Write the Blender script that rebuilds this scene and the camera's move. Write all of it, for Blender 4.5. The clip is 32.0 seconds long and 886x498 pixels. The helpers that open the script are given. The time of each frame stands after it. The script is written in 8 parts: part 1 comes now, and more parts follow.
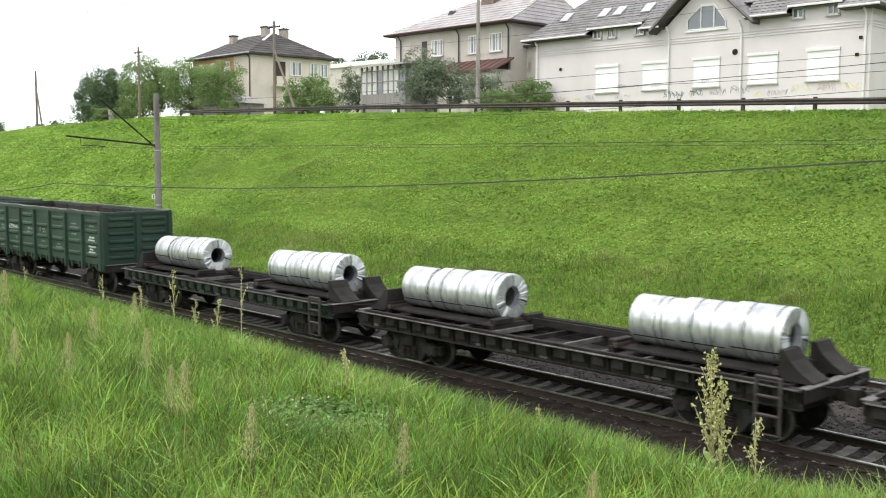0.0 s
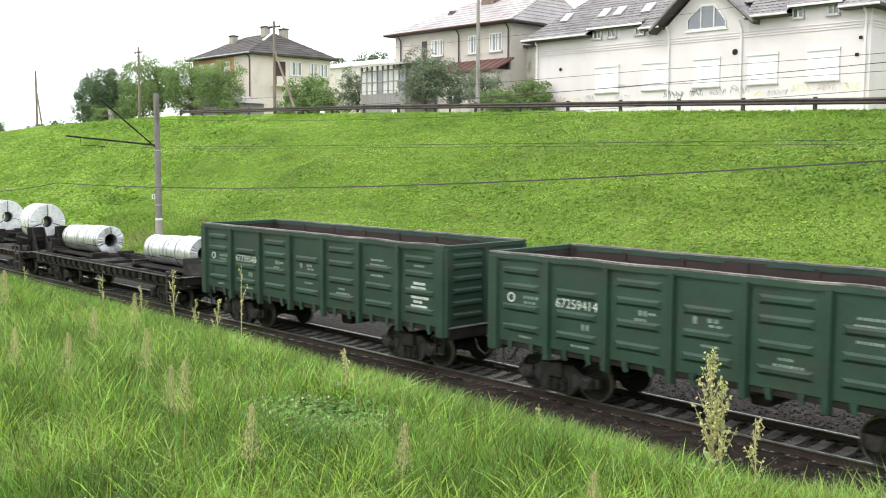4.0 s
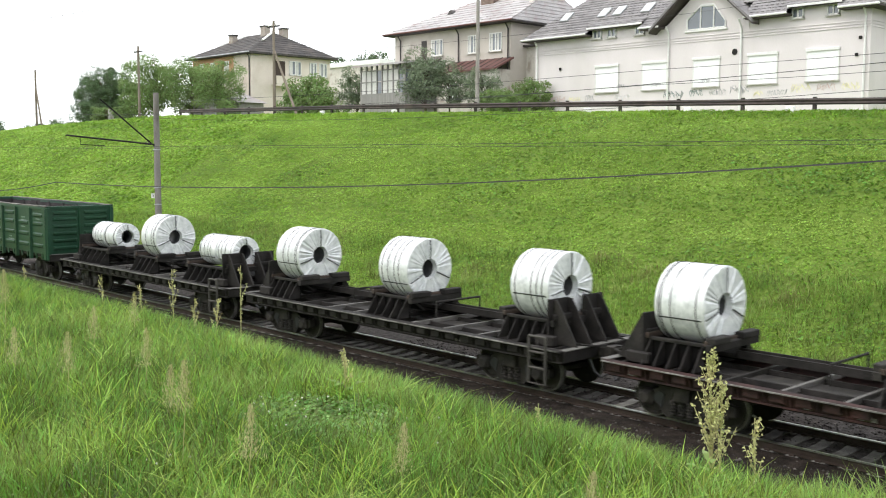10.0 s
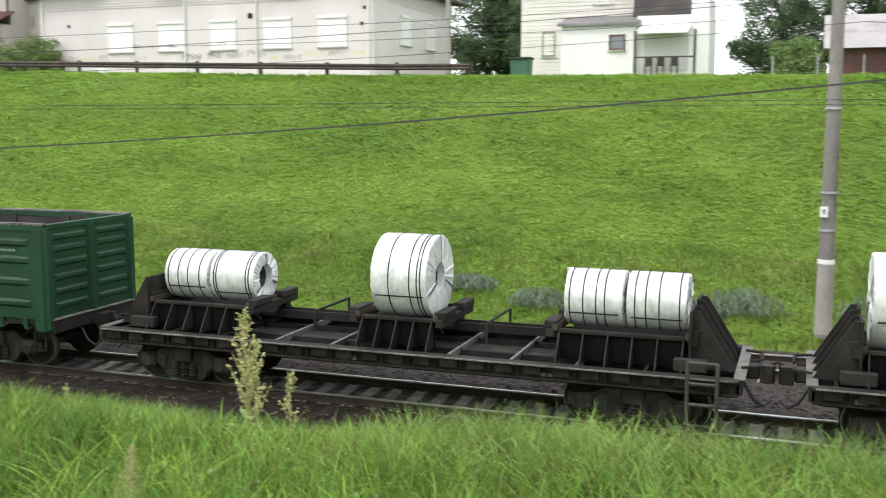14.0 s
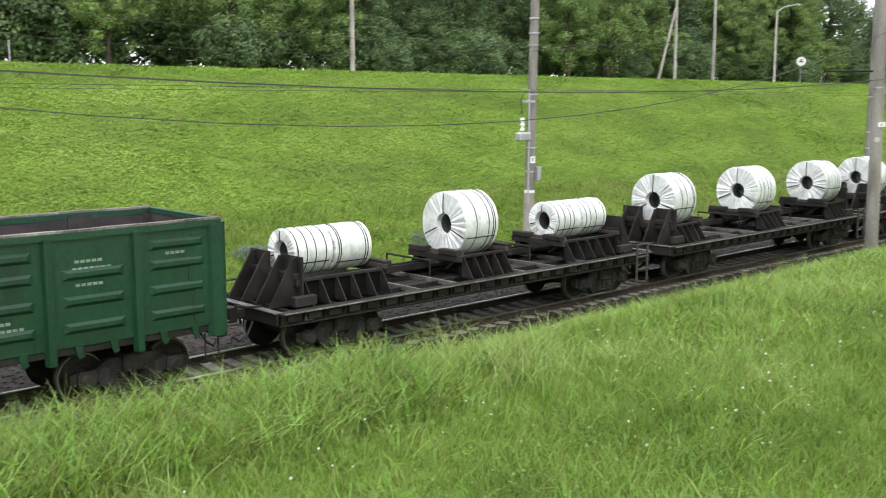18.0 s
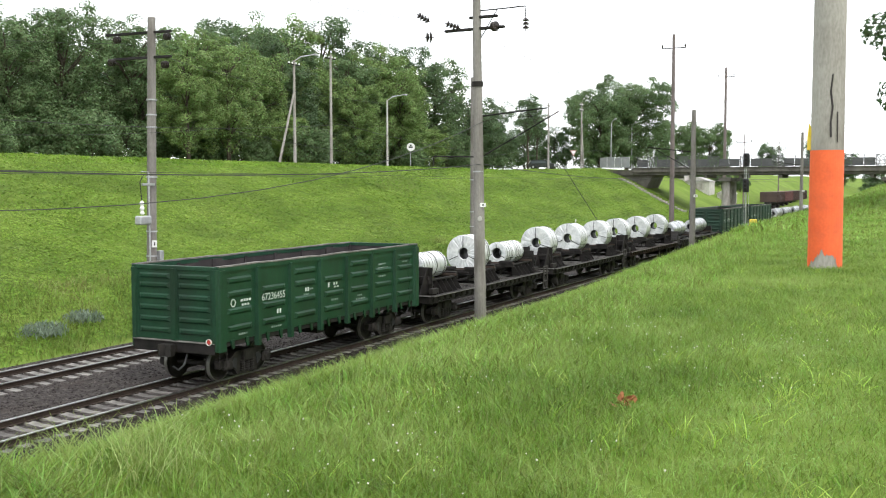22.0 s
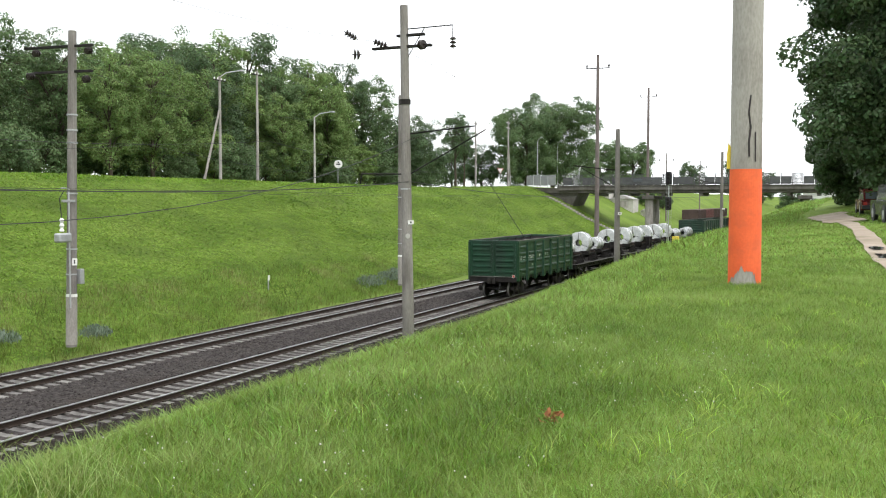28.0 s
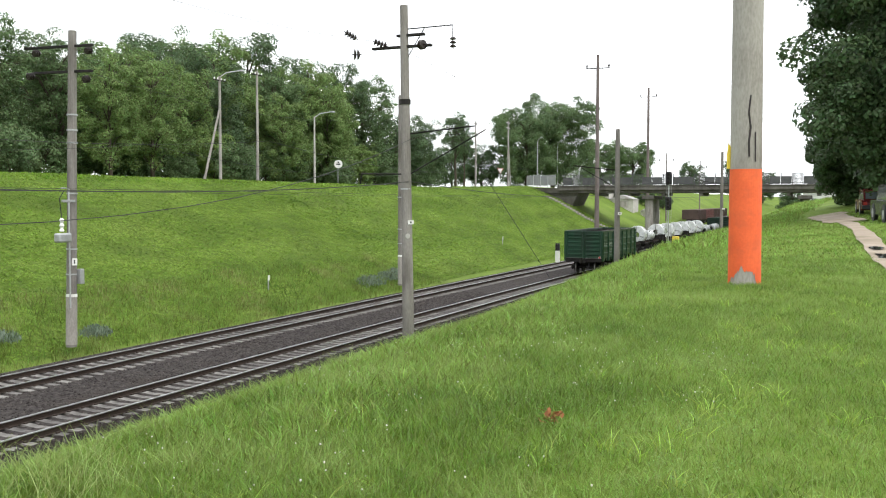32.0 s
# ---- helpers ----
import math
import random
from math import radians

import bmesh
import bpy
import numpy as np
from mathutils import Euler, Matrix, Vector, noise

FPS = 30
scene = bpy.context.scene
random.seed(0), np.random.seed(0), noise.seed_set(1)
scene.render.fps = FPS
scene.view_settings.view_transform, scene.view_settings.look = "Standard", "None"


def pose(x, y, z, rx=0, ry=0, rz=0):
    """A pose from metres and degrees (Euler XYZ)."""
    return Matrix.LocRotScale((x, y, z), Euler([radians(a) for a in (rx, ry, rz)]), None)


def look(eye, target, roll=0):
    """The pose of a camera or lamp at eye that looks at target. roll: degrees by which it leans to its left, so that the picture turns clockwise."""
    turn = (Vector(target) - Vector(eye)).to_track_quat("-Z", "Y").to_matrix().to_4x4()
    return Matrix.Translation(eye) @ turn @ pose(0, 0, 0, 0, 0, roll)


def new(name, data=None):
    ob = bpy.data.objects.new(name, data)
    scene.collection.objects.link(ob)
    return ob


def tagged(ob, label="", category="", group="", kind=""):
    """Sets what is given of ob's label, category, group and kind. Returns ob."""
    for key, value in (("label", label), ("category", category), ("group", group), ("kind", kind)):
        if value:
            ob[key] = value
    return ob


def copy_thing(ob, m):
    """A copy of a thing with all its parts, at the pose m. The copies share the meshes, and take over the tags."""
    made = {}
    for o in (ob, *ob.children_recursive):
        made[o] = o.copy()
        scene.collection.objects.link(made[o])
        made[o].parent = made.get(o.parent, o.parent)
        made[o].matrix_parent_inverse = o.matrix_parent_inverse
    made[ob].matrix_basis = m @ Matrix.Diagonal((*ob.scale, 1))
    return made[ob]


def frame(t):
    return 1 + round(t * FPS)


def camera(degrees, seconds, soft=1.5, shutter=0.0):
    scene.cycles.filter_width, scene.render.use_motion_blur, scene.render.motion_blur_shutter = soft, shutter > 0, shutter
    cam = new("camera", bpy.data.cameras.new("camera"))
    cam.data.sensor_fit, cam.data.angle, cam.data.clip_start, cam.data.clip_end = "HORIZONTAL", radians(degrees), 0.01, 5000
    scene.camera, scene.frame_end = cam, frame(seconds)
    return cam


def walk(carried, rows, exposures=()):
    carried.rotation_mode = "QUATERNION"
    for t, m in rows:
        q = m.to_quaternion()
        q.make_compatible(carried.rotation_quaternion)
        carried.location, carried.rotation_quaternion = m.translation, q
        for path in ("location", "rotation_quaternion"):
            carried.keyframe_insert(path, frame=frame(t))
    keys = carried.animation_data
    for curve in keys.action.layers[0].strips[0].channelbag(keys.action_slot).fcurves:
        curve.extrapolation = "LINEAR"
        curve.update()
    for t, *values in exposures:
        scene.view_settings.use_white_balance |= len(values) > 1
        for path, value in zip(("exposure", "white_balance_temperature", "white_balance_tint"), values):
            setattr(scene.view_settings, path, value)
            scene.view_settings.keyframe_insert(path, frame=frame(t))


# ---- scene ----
# one standing point on the near bank, panning after the train
cam = camera(47.8, 32.0, soft=1.05, shutter=0.3)
walk(cam, [
    (0, pose(0, 0, 5.77, 84.74, -0.21, 46.60)),
    (8.5, pose(0, 0, 5.77, 84.74, -0.21, 46.60)),
    (9, pose(0, 0, 5.77, 84.72, -0.27, 46.60)),
    (10, pose(0, 0, 5.77, 84.72, -0.26, 46.58)),
    (11, pose(0, 0, 5.77, 84.73, -0.23, 46.58)),
    (11.5, pose(0, 0, 5.77, 84.74, -0.25, 46.44)),
    (12, pose(0, 0, 5.77, 84.75, -0.19, 46.39)),
    (12.5, pose(0, 0, 5.77, 84.61, -0.18, 42.70)),
    (13, pose(0, 0, 5.77, 84.53, -0.22, 36.35)),
    (13.5, pose(0, 0, 5.77, 83.97, -0.19, 27.95)),
    (15.5, pose(0, 0, 5.77, 80.59, -0.10, -4.80)),
    (16, pose(0, 0, 5.77, 80.52, -0.22, -14.30)),
    (16.5, pose(0, 0, 5.77, 80.51, -0.13, -22.20)),
    (17, pose(0, 0, 5.77, 80.52, -0.17, -29.62)),
    (17.5, pose(0, 0, 5.77, 80.75, -0.16, -36.10)),
    (18, pose(0, 0, 5.77, 81.66, 0.04, -43.08)),
    (18.5, pose(0, 0, 5.77, 83.03, -0.01, -47.13)),
    (19, pose(0, 0, 5.77, 83.89, 0.05, -51.13)),
    (19.5, pose(0, 0, 5.77, 84.42, 0.06, -54.05)),
    (20, pose(0, 0, 5.77, 84.92, 0.03, -56.54)),
    (20.5, pose(0, 0, 5.77, 85.43, 0.00, -58.91)),
    (21, pose(0, 0, 5.77, 85.82, 0.02, -60.97)),
    (21.5, pose(0, 0, 5.77, 86.09, 0.00, -62.60)),
    (22, pose(0, 0, 5.77, 86.32, 0.08, -64.33)),
    (22.5, pose(0, 0, 5.77, 86.42, -0.05, -65.82)),
    (23, pose(0, 0, 5.77, 86.77, -0.05, -66.92)),
    (23.5, pose(0, 0, 5.77, 87.01, -0.06, -67.75)),
    (24, pose(0, 0, 5.77, 87.26, -0.01, -68.37)),
    (24.5, pose(0, 0, 5.77, 87.31, -0.03, -68.46)),
    (32, pose(0, 0, 5.77, 87.31, -0.03, -68.46)),
], exposures=[(0, 0.18), (2, 0.24), (3, 0.36), (5.5, 0.48), (7, 0.36), (9, 0.25), (12, 0.25), (16, 0.22), (17, 0.28), (18, 0.4), (19, 0.48), (20, 0.46), (21, 0.4), (22, 0.3), (23, 0.2), (24.5, 0.12), (32, 0.12)])

# ---- sky and light: a bright overcast day ----
world = bpy.data.worlds.new("overcast_sky")
scene.world = world
world.use_nodes = True
wn, wl = world.node_tree.nodes, world.node_tree.links
wn.clear()
sky = wn.new("ShaderNodeTexSky")
sky.sky_type = "NISHITA"
sky.sun_disc = False
sky.sun_elevation, sky.sun_rotation = radians(52), radians(200)
sky.air_density, sky.dust_density, sky.ozone_density = 1.0, 6.0, 0.5
cloud = wn.new("ShaderNodeMix")
cloud.data_type = "RGBA"
cloud.inputs["Factor"].default_value = 0.86
cloud.inputs[7].default_value = (11.6, 11.9, 12.2, 1)
wl.new(sky.outputs[0], cloud.inputs[6])
wbg = wn.new("ShaderNodeBackground")
wbg.inputs["Strength"].default_value = 0.15
wl.new(cloud.outputs[2], wbg.inputs["Color"])
wout = wn.new("ShaderNodeOutputWorld")
wl.new(wbg.outputs[0], wout.inputs["Surface"])
sun_data = bpy.data.lights.new("sun", "SUN")
sun_data.energy, sun_data.angle, sun_data.color = 1.0, radians(16), (1.0, 0.97, 0.92)
sun = new("sun", sun_data)
sun.matrix_world = look((0, 0, 0), (0.35, 0.5, -0.8))


# ---- materials ----
def mat(name, colors, rough=0.7, metal=0.0, scale=3.0, fine=40.0, bump=0.15, bump_dist=0.01, per_object=0.0, per_island=0.0,
        stain=None, stain_amount=0.45, stain_scale=1.0, spec=0.4, stretch=(1, 1, 1), detail=6.0, bump_scale=None, trans=0.0, turn=0.0):
    """A surface whose colour drifts between the given ones at a broad and a fine scale, with stains and fine relief."""
    m = bpy.data.materials.new(name)
    m.use_nodes = True
    n, l = m.node_tree.nodes, m.node_tree.links
    b = n["Principled BSDF"]
    tc = n.new("ShaderNodeTexCoord")
    mp = n.new("ShaderNodeMapping")
    mp.inputs["Scale"].default_value = stretch
    mp.inputs["Rotation"].default_value = (0, 0, radians(turn))
    l.new(tc.outputs["Object"], mp.inputs["Vector"])
    def noise_tex(s, d=detail):
        t = n.new("ShaderNodeTexNoise")
        t.inputs["Scale"].default_value, t.inputs["Detail"].default_value = s, d
        l.new(mp.outputs[0], t.inputs["Vector"])
        return t
    big, small = noise_tex(scale), noise_tex(fine, 3.0)
    mixv = n.new("ShaderNodeMath")
    mixv.operation = "MULTIPLY_ADD"
    mixv.inputs[1].default_value = 0.4
    l.new(small.outputs[0], mixv.inputs[0])
    half = n.new("ShaderNodeMath")
    half.operation = "MULTIPLY"
    half.inputs[1].default_value = 0.6
    l.new(big.outputs[0], half.inputs[0])
    l.new(half.outputs[0], mixv.inputs[2])
    ramp = n.new("ShaderNodeValToRGB")
    while len(ramp.color_ramp.elements) < len(colors):
        ramp.color_ramp.elements.new(0.5)
    for i, c in enumerate(colors):
        e = ramp.color_ramp.elements[i]
        e.position = 0.34 + 0.32 * (i / max(1, len(colors) - 1))
        e.color = (*c, 1)
    l.new(mixv.outputs[0], ramp.inputs[0])
    col = ramp.outputs[0]
    if stain:
        st = noise_tex(stain_scale, 8.0)
        sr = n.new("ShaderNodeValToRGB")
        sr.color_ramp.elements[0].position, sr.color_ramp.elements[1].position = 0.5, 0.68
        l.new(st.outputs[0], sr.inputs[0])
        sm = n.new("ShaderNodeMath")
        sm.operation = "MULTIPLY"
        sm.inputs[1].default_value = stain_amount
        l.new(sr.outputs[0], sm.inputs[0])
        mx = n.new("ShaderNodeMix")
        mx.data_type = "RGBA"
        mx.inputs[7].default_value = (*stain, 1)
        l.new(sm.outputs[0], mx.inputs["Factor"])
        l.new(col, mx.inputs[6])
        col = mx.outputs[2]
    for amount, node, out in ((per_object, "ShaderNodeObjectInfo", "Random"), (per_island, "ShaderNodeNewGeometry", "Random Per Island")):
        if amount:
            src = n.new(node)
            mr = n.new("ShaderNodeMapRange")
            mr.inputs["To Min"].default_value, mr.inputs["To Max"].default_value = 1 - amount, 1 + amount
            l.new(src.outputs[out], mr.inputs["Value"])
            hs = n.new("ShaderNodeHueSaturation")
            l.new(mr.outputs[0], hs.inputs["Value"])
            hm = n.new("ShaderNodeMapRange")
            hm.inputs["To Min"].default_value, hm.inputs["To Max"].default_value = 0.5 - 0.06 * amount, 0.5 + 0.06 * amount
            l.new(src.outputs[out], hm.inputs["Value"])
            l.new(hm.outputs[0], hs.inputs["Hue"])
            l.new(col, hs.inputs["Color"])
            col = hs.outputs[0]
    l.new(col, b.inputs["Base Color"])
    b.inputs["Metallic"].default_value = metal
    b.inputs["Specular IOR Level"].default_value = spec
    rr = n.new("ShaderNodeMapRange")
    rr.inputs["To Min"].default_value, rr.inputs["To Max"].default_value = max(0.02, rough - 0.12), min(1, rough + 0.12)
    l.new(small.outputs[0], rr.inputs["Value"])
    l.new(rr.outputs[0], b.inputs["Roughness"])
    if bump:
        bp = n.new("ShaderNodeBump")
        bp.inputs["Strength"].default_value, bp.inputs["Distance"].default_value = bump, bump_dist
        bt = noise_tex(bump_scale, 8.0) if bump_scale else small
        l.new(bt.outputs[0], bp.inputs["Height"])
        l.new(bp.outputs[0], b.inputs["Normal"])
    if trans:
        tr = n.new("ShaderNodeBsdfTranslucent")
        l.new(col, tr.inputs["Color"])
        ms = n.new("ShaderNodeMixShader")
        ms.inputs[0].default_value = trans
        l.new(b.outputs[0], ms.inputs[1])
        l.new(tr.outputs[0], ms.inputs[2])
        l.new(ms.outputs[0], n["Material Output"].inputs["Surface"])
    return m


def glass(name, tint=(0.25, 0.28, 0.3), rough=0.08):
    m = bpy.data.materials.new(name)
    m.use_nodes = True
    b = m.node_tree.nodes["Principled BSDF"]
    b.inputs["Base Color"].default_value = (*tint, 1)
    b.inputs["Roughness"].default_value = rough
    b.inputs["Specular IOR Level"].default_value = 0.9
    b.inputs["Coat Weight"].default_value = 0.4
    return m


M_SOIL = mat("bank_grass_ground", [(0.095, 0.15, 0.024), (0.135, 0.205, 0.034), (0.175, 0.25, 0.048)], 0.9, scale=0.25, fine=9, bump=0.9, bump_dist=0.12,
             bump_scale=2.6, stain=(0.12, 0.155, 0.04), stain_scale=0.12, stain_amount=0.5, spec=0.1)
M_BLADE = mat("grass_blades", [(0.075, 0.135, 0.017), (0.16, 0.255, 0.038), (0.29, 0.385, 0.092)], 0.42, scale=1.1, fine=6, bump=0, per_island=0.75, spec=0.42, trans=0.35)
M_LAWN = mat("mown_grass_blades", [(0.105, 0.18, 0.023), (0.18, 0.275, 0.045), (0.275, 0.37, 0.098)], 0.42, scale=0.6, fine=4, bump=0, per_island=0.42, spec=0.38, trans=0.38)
M_TURF = mat("fresh_edge_grass", [(0.115, 0.195, 0.027), (0.21, 0.31, 0.052), (0.335, 0.435, 0.115)], 0.42, scale=0.8, fine=5, bump=0, per_island=0.65, spec=0.38, trans=0.38)
M_WISP = mat("pale_wispy_grass", [(0.22, 0.32, 0.07), (0.31, 0.41, 0.12), (0.42, 0.48, 0.2)], 0.5, scale=0.7, fine=3, bump=0, per_island=0.35, spec=0.35, trans=0.45)
M_CLOVER = mat("clover_leaf", [(0.1, 0.19, 0.04), (0.16, 0.27, 0.065), (0.24, 0.35, 0.12)], 0.6, scale=3, fine=20, bump=0, per_island=0.5, spec=0.25, trans=0.3)
# Slanted tones (stretch, turn) paint in the shade lines of the bank's relief.
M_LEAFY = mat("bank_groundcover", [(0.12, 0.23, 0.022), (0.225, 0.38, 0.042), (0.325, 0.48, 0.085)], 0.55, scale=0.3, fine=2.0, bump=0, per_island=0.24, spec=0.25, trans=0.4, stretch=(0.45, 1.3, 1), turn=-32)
# Scaled-down copy of M_LEAFY: the bank's falling brightness is put into colour.
M_LEAFY_DIM = mat("dimmed_groundcover", [(0.085, 0.17, 0.016), (0.165, 0.278, 0.031), (0.25, 0.375, 0.062)], 0.55, scale=0.3, fine=2.0, bump=0, per_island=0.24, spec=0.25, trans=0.4, stretch=(0.45, 1.3, 1), turn=-32)
M_DRY = mat("dry_bank_grass", [(0.105, 0.185, 0.023), (0.195, 0.31, 0.043), (0.29, 0.405, 0.082)], 0.6, scale=0.28, fine=2.0, bump=0, per_island=0.2, spec=0.22, trans=0.38, stain=(0.1, 0.15, 0.032), stain_scale=0.3, stain_amount=0.55, stretch=(0.5, 1.3, 1), turn=-28)
M_BROAD = mat("broad_pale_grass", [(0.25, 0.39, 0.045), (0.35, 0.5, 0.075), (0.45, 0.58, 0.14)], 0.45, scale=0.7, fine=3, bump=0, per_island=0.35, spec=0.4, trans=0.45)
M_WEED = mat("broad_bank_weeds", [(0.075, 0.155, 0.022), (0.12, 0.22, 0.034), (0.17, 0.28, 0.05)], 0.6, scale=0.3, fine=2, bump=0, per_island=0.45, spec=0.25, trans=0.3)
M_SHOULDER = mat("rusty_ballast_shoulder", [(0.009, 0.007, 0.006), (0.022, 0.017, 0.0145), (0.045, 0.035, 0.029)], 0.95, scale=4, fine=26, bump=1.0, bump_dist=0.05, bump_scale=20, spec=0.1)
M_SEED = mat("dry_seed_heads", [(0.38, 0.37, 0.17), (0.5, 0.47, 0.26)], 0.8, scale=6, fine=60, bump=0, per_island=0.3, spec=0.1, trans=0.4)
M_DOCK = mat("dock_seed_heads", [(0.4, 0.42, 0.16), (0.56, 0.56, 0.27), (0.5, 0.42, 0.22)], 0.8, scale=6, fine=60, bump=0, per_island=0.3, spec=0.1, trans=0.3)
M_WHITE_FLOWER = mat("white_clover", [(0.6, 0.58, 0.5), (0.75, 0.74, 0.68)], 0.8, scale=9, fine=60, bump=0, spec=0.1)
M_SAGE = mat("silver_wormwood", [(0.15, 0.2, 0.14), (0.22, 0.27, 0.21)], 0.85, scale=1, fine=10, bump=0, per_island=0.3, spec=0.1, trans=0.2)
M_BALLAST = mat("ballast_bed", [(0.018, 0.015, 0.0145), (0.05, 0.043, 0.041), (0.1, 0.089, 0.085)], 0.95, scale=6, fine=26, bump=1.0, bump_dist=0.06, bump_scale=18,
                stain=(0.05, 0.037, 0.03), stain_scale=0.5, spec=0.15)
M_STONE = mat("ballast_stone", [(0.03, 0.026, 0.0245), (0.068, 0.06, 0.057), (0.13, 0.117, 0.11)], 0.95, scale=3, fine=40, bump=0.4, per_island=0.55, spec=0.15)
M_SLEEPER = mat("concrete_sleeper", [(0.09, 0.084, 0.077), (0.18, 0.17, 0.158), (0.29, 0.277, 0.26)], 0.9, scale=3, fine=40, bump=0.4, per_object=0.35, stain=(0.06, 0.047, 0.04), stain_scale=2.5, stain_amount=0.7)
M_RAIL = mat("rusty_rail", [(0.03, 0.021, 0.017), (0.055, 0.038, 0.03)], 0.75, metal=0.3, scale=5, fine=60, bump=0.3)
M_RAILHEAD = mat("polished_rail_head", [(0.5, 0.5, 0.52), (0.7, 0.7, 0.72)], 0.3, metal=1.0, scale=4, fine=60, bump=0.05)
M_CONC = mat("weathered_concrete", [(0.24, 0.22, 0.2), (0.34, 0.32, 0.295), (0.42, 0.4, 0.37)], 0.9, scale=1.2, fine=24, bump=0.35, stain=(0.14, 0.12, 0.1), stain_scale=1.6, stain_amount=0.6, stretch=(1, 1, 0.35))
M_POLE = mat("sooty_pole_concrete", [(0.15, 0.138, 0.127), (0.215, 0.2, 0.186), (0.28, 0.262, 0.245)], 0.9, scale=1.2, fine=24, bump=0.4, stain=(0.09, 0.078, 0.068), stain_scale=1.6, stain_amount=0.65, stretch=(1, 1, 0.3))
M_POLE_DARK = mat("grimy_pole_concrete", [(0.09, 0.082, 0.075), (0.13, 0.12, 0.11), (0.18, 0.168, 0.155)], 0.9, scale=1.2, fine=24, bump=0.4, stain=(0.05, 0.044, 0.039), stain_scale=1.6, stain_amount=0.65, stretch=(1, 1, 0.3))
M_CONC_LIGHT = mat("pale_concrete", [(0.42, 0.41, 0.38), (0.55, 0.53, 0.5)], 0.9, scale=1.2, fine=24, bump=0.3, stain=(0.3, 0.27, 0.2), stain_scale=2, stain_amount=0.5)
M_WHITE_PAINT = mat("white_paint", [(0.7, 0.7, 0.68), (0.82, 0.82, 0.8)], 0.6, scale=4, fine=30, bump=0.1)
M_ORANGE = mat("orange_paint_band", [(0.72, 0.105, 0.03), (0.86, 0.15, 0.045)], 0.6, scale=2, fine=18, bump=0.2, stain=(0.5, 0.09, 0.04), stain_scale=3, stain_amount=0.35)
M_YELLOW = mat("yellow_paint", [(0.75, 0.55, 0.05), (0.85, 0.65, 0.1)], 0.6, scale=4, fine=30, bump=0.1)
M_GREEN = mat("green_wagon_paint", [(0.005, 0.029, 0.0145), (0.0095, 0.047, 0.0235), (0.018, 0.068, 0.035)], 0.42, scale=0.9, fine=14, bump=0.35, bump_dist=0.02, bump_scale=2.0, stain=(0.008, 0.019, 0.013), stain_scale=0.9, stain_amount=0.7, per_object=0.1, stretch=(1, 1, 0.6))
M_GREEN_DULL = mat("faded_green_wagon_paint", [(0.009, 0.031, 0.019), (0.017, 0.046, 0.03), (0.026, 0.06, 0.041)], 0.6, scale=0.9, fine=14, bump=0.3, bump_dist=0.02, bump_scale=2.2, stain=(0.026, 0.033, 0.026), stain_scale=1.6, stain_amount=0.7, per_object=0.1)
M_INSIDE = mat("grimy_wagon_interior", [(0.022, 0.019, 0.02), (0.045, 0.038, 0.04)], 0.85, scale=1.5, fine=20, bump=0.3, stain=(0.065, 0.052, 0.05), stain_scale=1.5)
M_RUST_IN = mat("rusty_wagon_interior", [(0.02, 0.0145, 0.0135), (0.043, 0.029, 0.026)], 0.85, scale=1.5, fine=20, bump=0.3, stain=(0.03, 0.023, 0.022), stain_scale=1.5)
M_FRAME = mat("sooty_steel", [(0.0085, 0.0077, 0.0073), (0.0185, 0.0165, 0.0156), (0.035, 0.0308, 0.029)], 0.72, scale=2.0, fine=24, bump=0.25, stain=(0.036, 0.0315, 0.0295), stain_scale=2.5, stain_amount=0.45, per_object=0.2, spec=0.22)
M_FRAME_RED = mat("faded_red_oxide_steel", [(0.016, 0.012, 0.012), (0.036, 0.02, 0.019), (0.08, 0.036, 0.033)], 0.8, scale=1.4, fine=24, bump=0.25, stain=(0.012, 0.011, 0.011), stain_scale=0.9, stain_amount=0.85, spec=0.2)
M_FRAME_GREEN = mat("sooty_green_steel", [(0.014, 0.02, 0.017), (0.03, 0.042, 0.035)], 0.8, scale=2.0, fine=24, bump=0.25, stain=(0.03, 0.028, 0.025), stain_scale=2.0, stain_amount=0.6)
M_BOGIE = mat("oily_cast_steel", [(0.011, 0.0098, 0.0092), (0.028, 0.025, 0.023)], 0.65, scale=5, fine=30, bump=0.3, stain=(0.06, 0.051, 0.045), stain_scale=3, stain_amount=0.5, spec=0.25)
M_TREAD = mat("worn_wheel_steel", [(0.2, 0.19, 0.18), (0.3, 0.29, 0.28)], 0.45, metal=0.8, scale=5, fine=30, bump=0.1)
M_EDGE = mat("scuffed_bare_steel_edge", [(0.08, 0.074, 0.07), (0.2, 0.19, 0.18)], 0.6, metal=0.2, scale=3, fine=20, bump=0.1)
M_STEPS = mat("dusty_step_steel", [(0.03, 0.027, 0.025), (0.075, 0.068, 0.062)], 0.7, scale=3, fine=20, bump=0.2)
M_TIMBER = mat("wedge_timber", [(0.04, 0.03, 0.025), (0.08, 0.056, 0.045)], 0.85, scale=3, fine=20, bump=0.2, stretch=(1, 4, 4))
M_STRAP = mat("black_steel_strap", [(0.025, 0.025, 0.028), (0.045, 0.045, 0.05)], 0.5, metal=0.3, scale=4, fine=20, bump=0)
M_LETTER = mat("stencil_white", [(0.4, 0.44, 0.42), (0.62, 0.65, 0.63)], 0.7, scale=3, fine=14, bump=0)
M_FAINT = mat("worn_stencil", [(0.1, 0.16, 0.13), (0.26, 0.31, 0.28)], 0.7, scale=5, fine=18, bump=0)
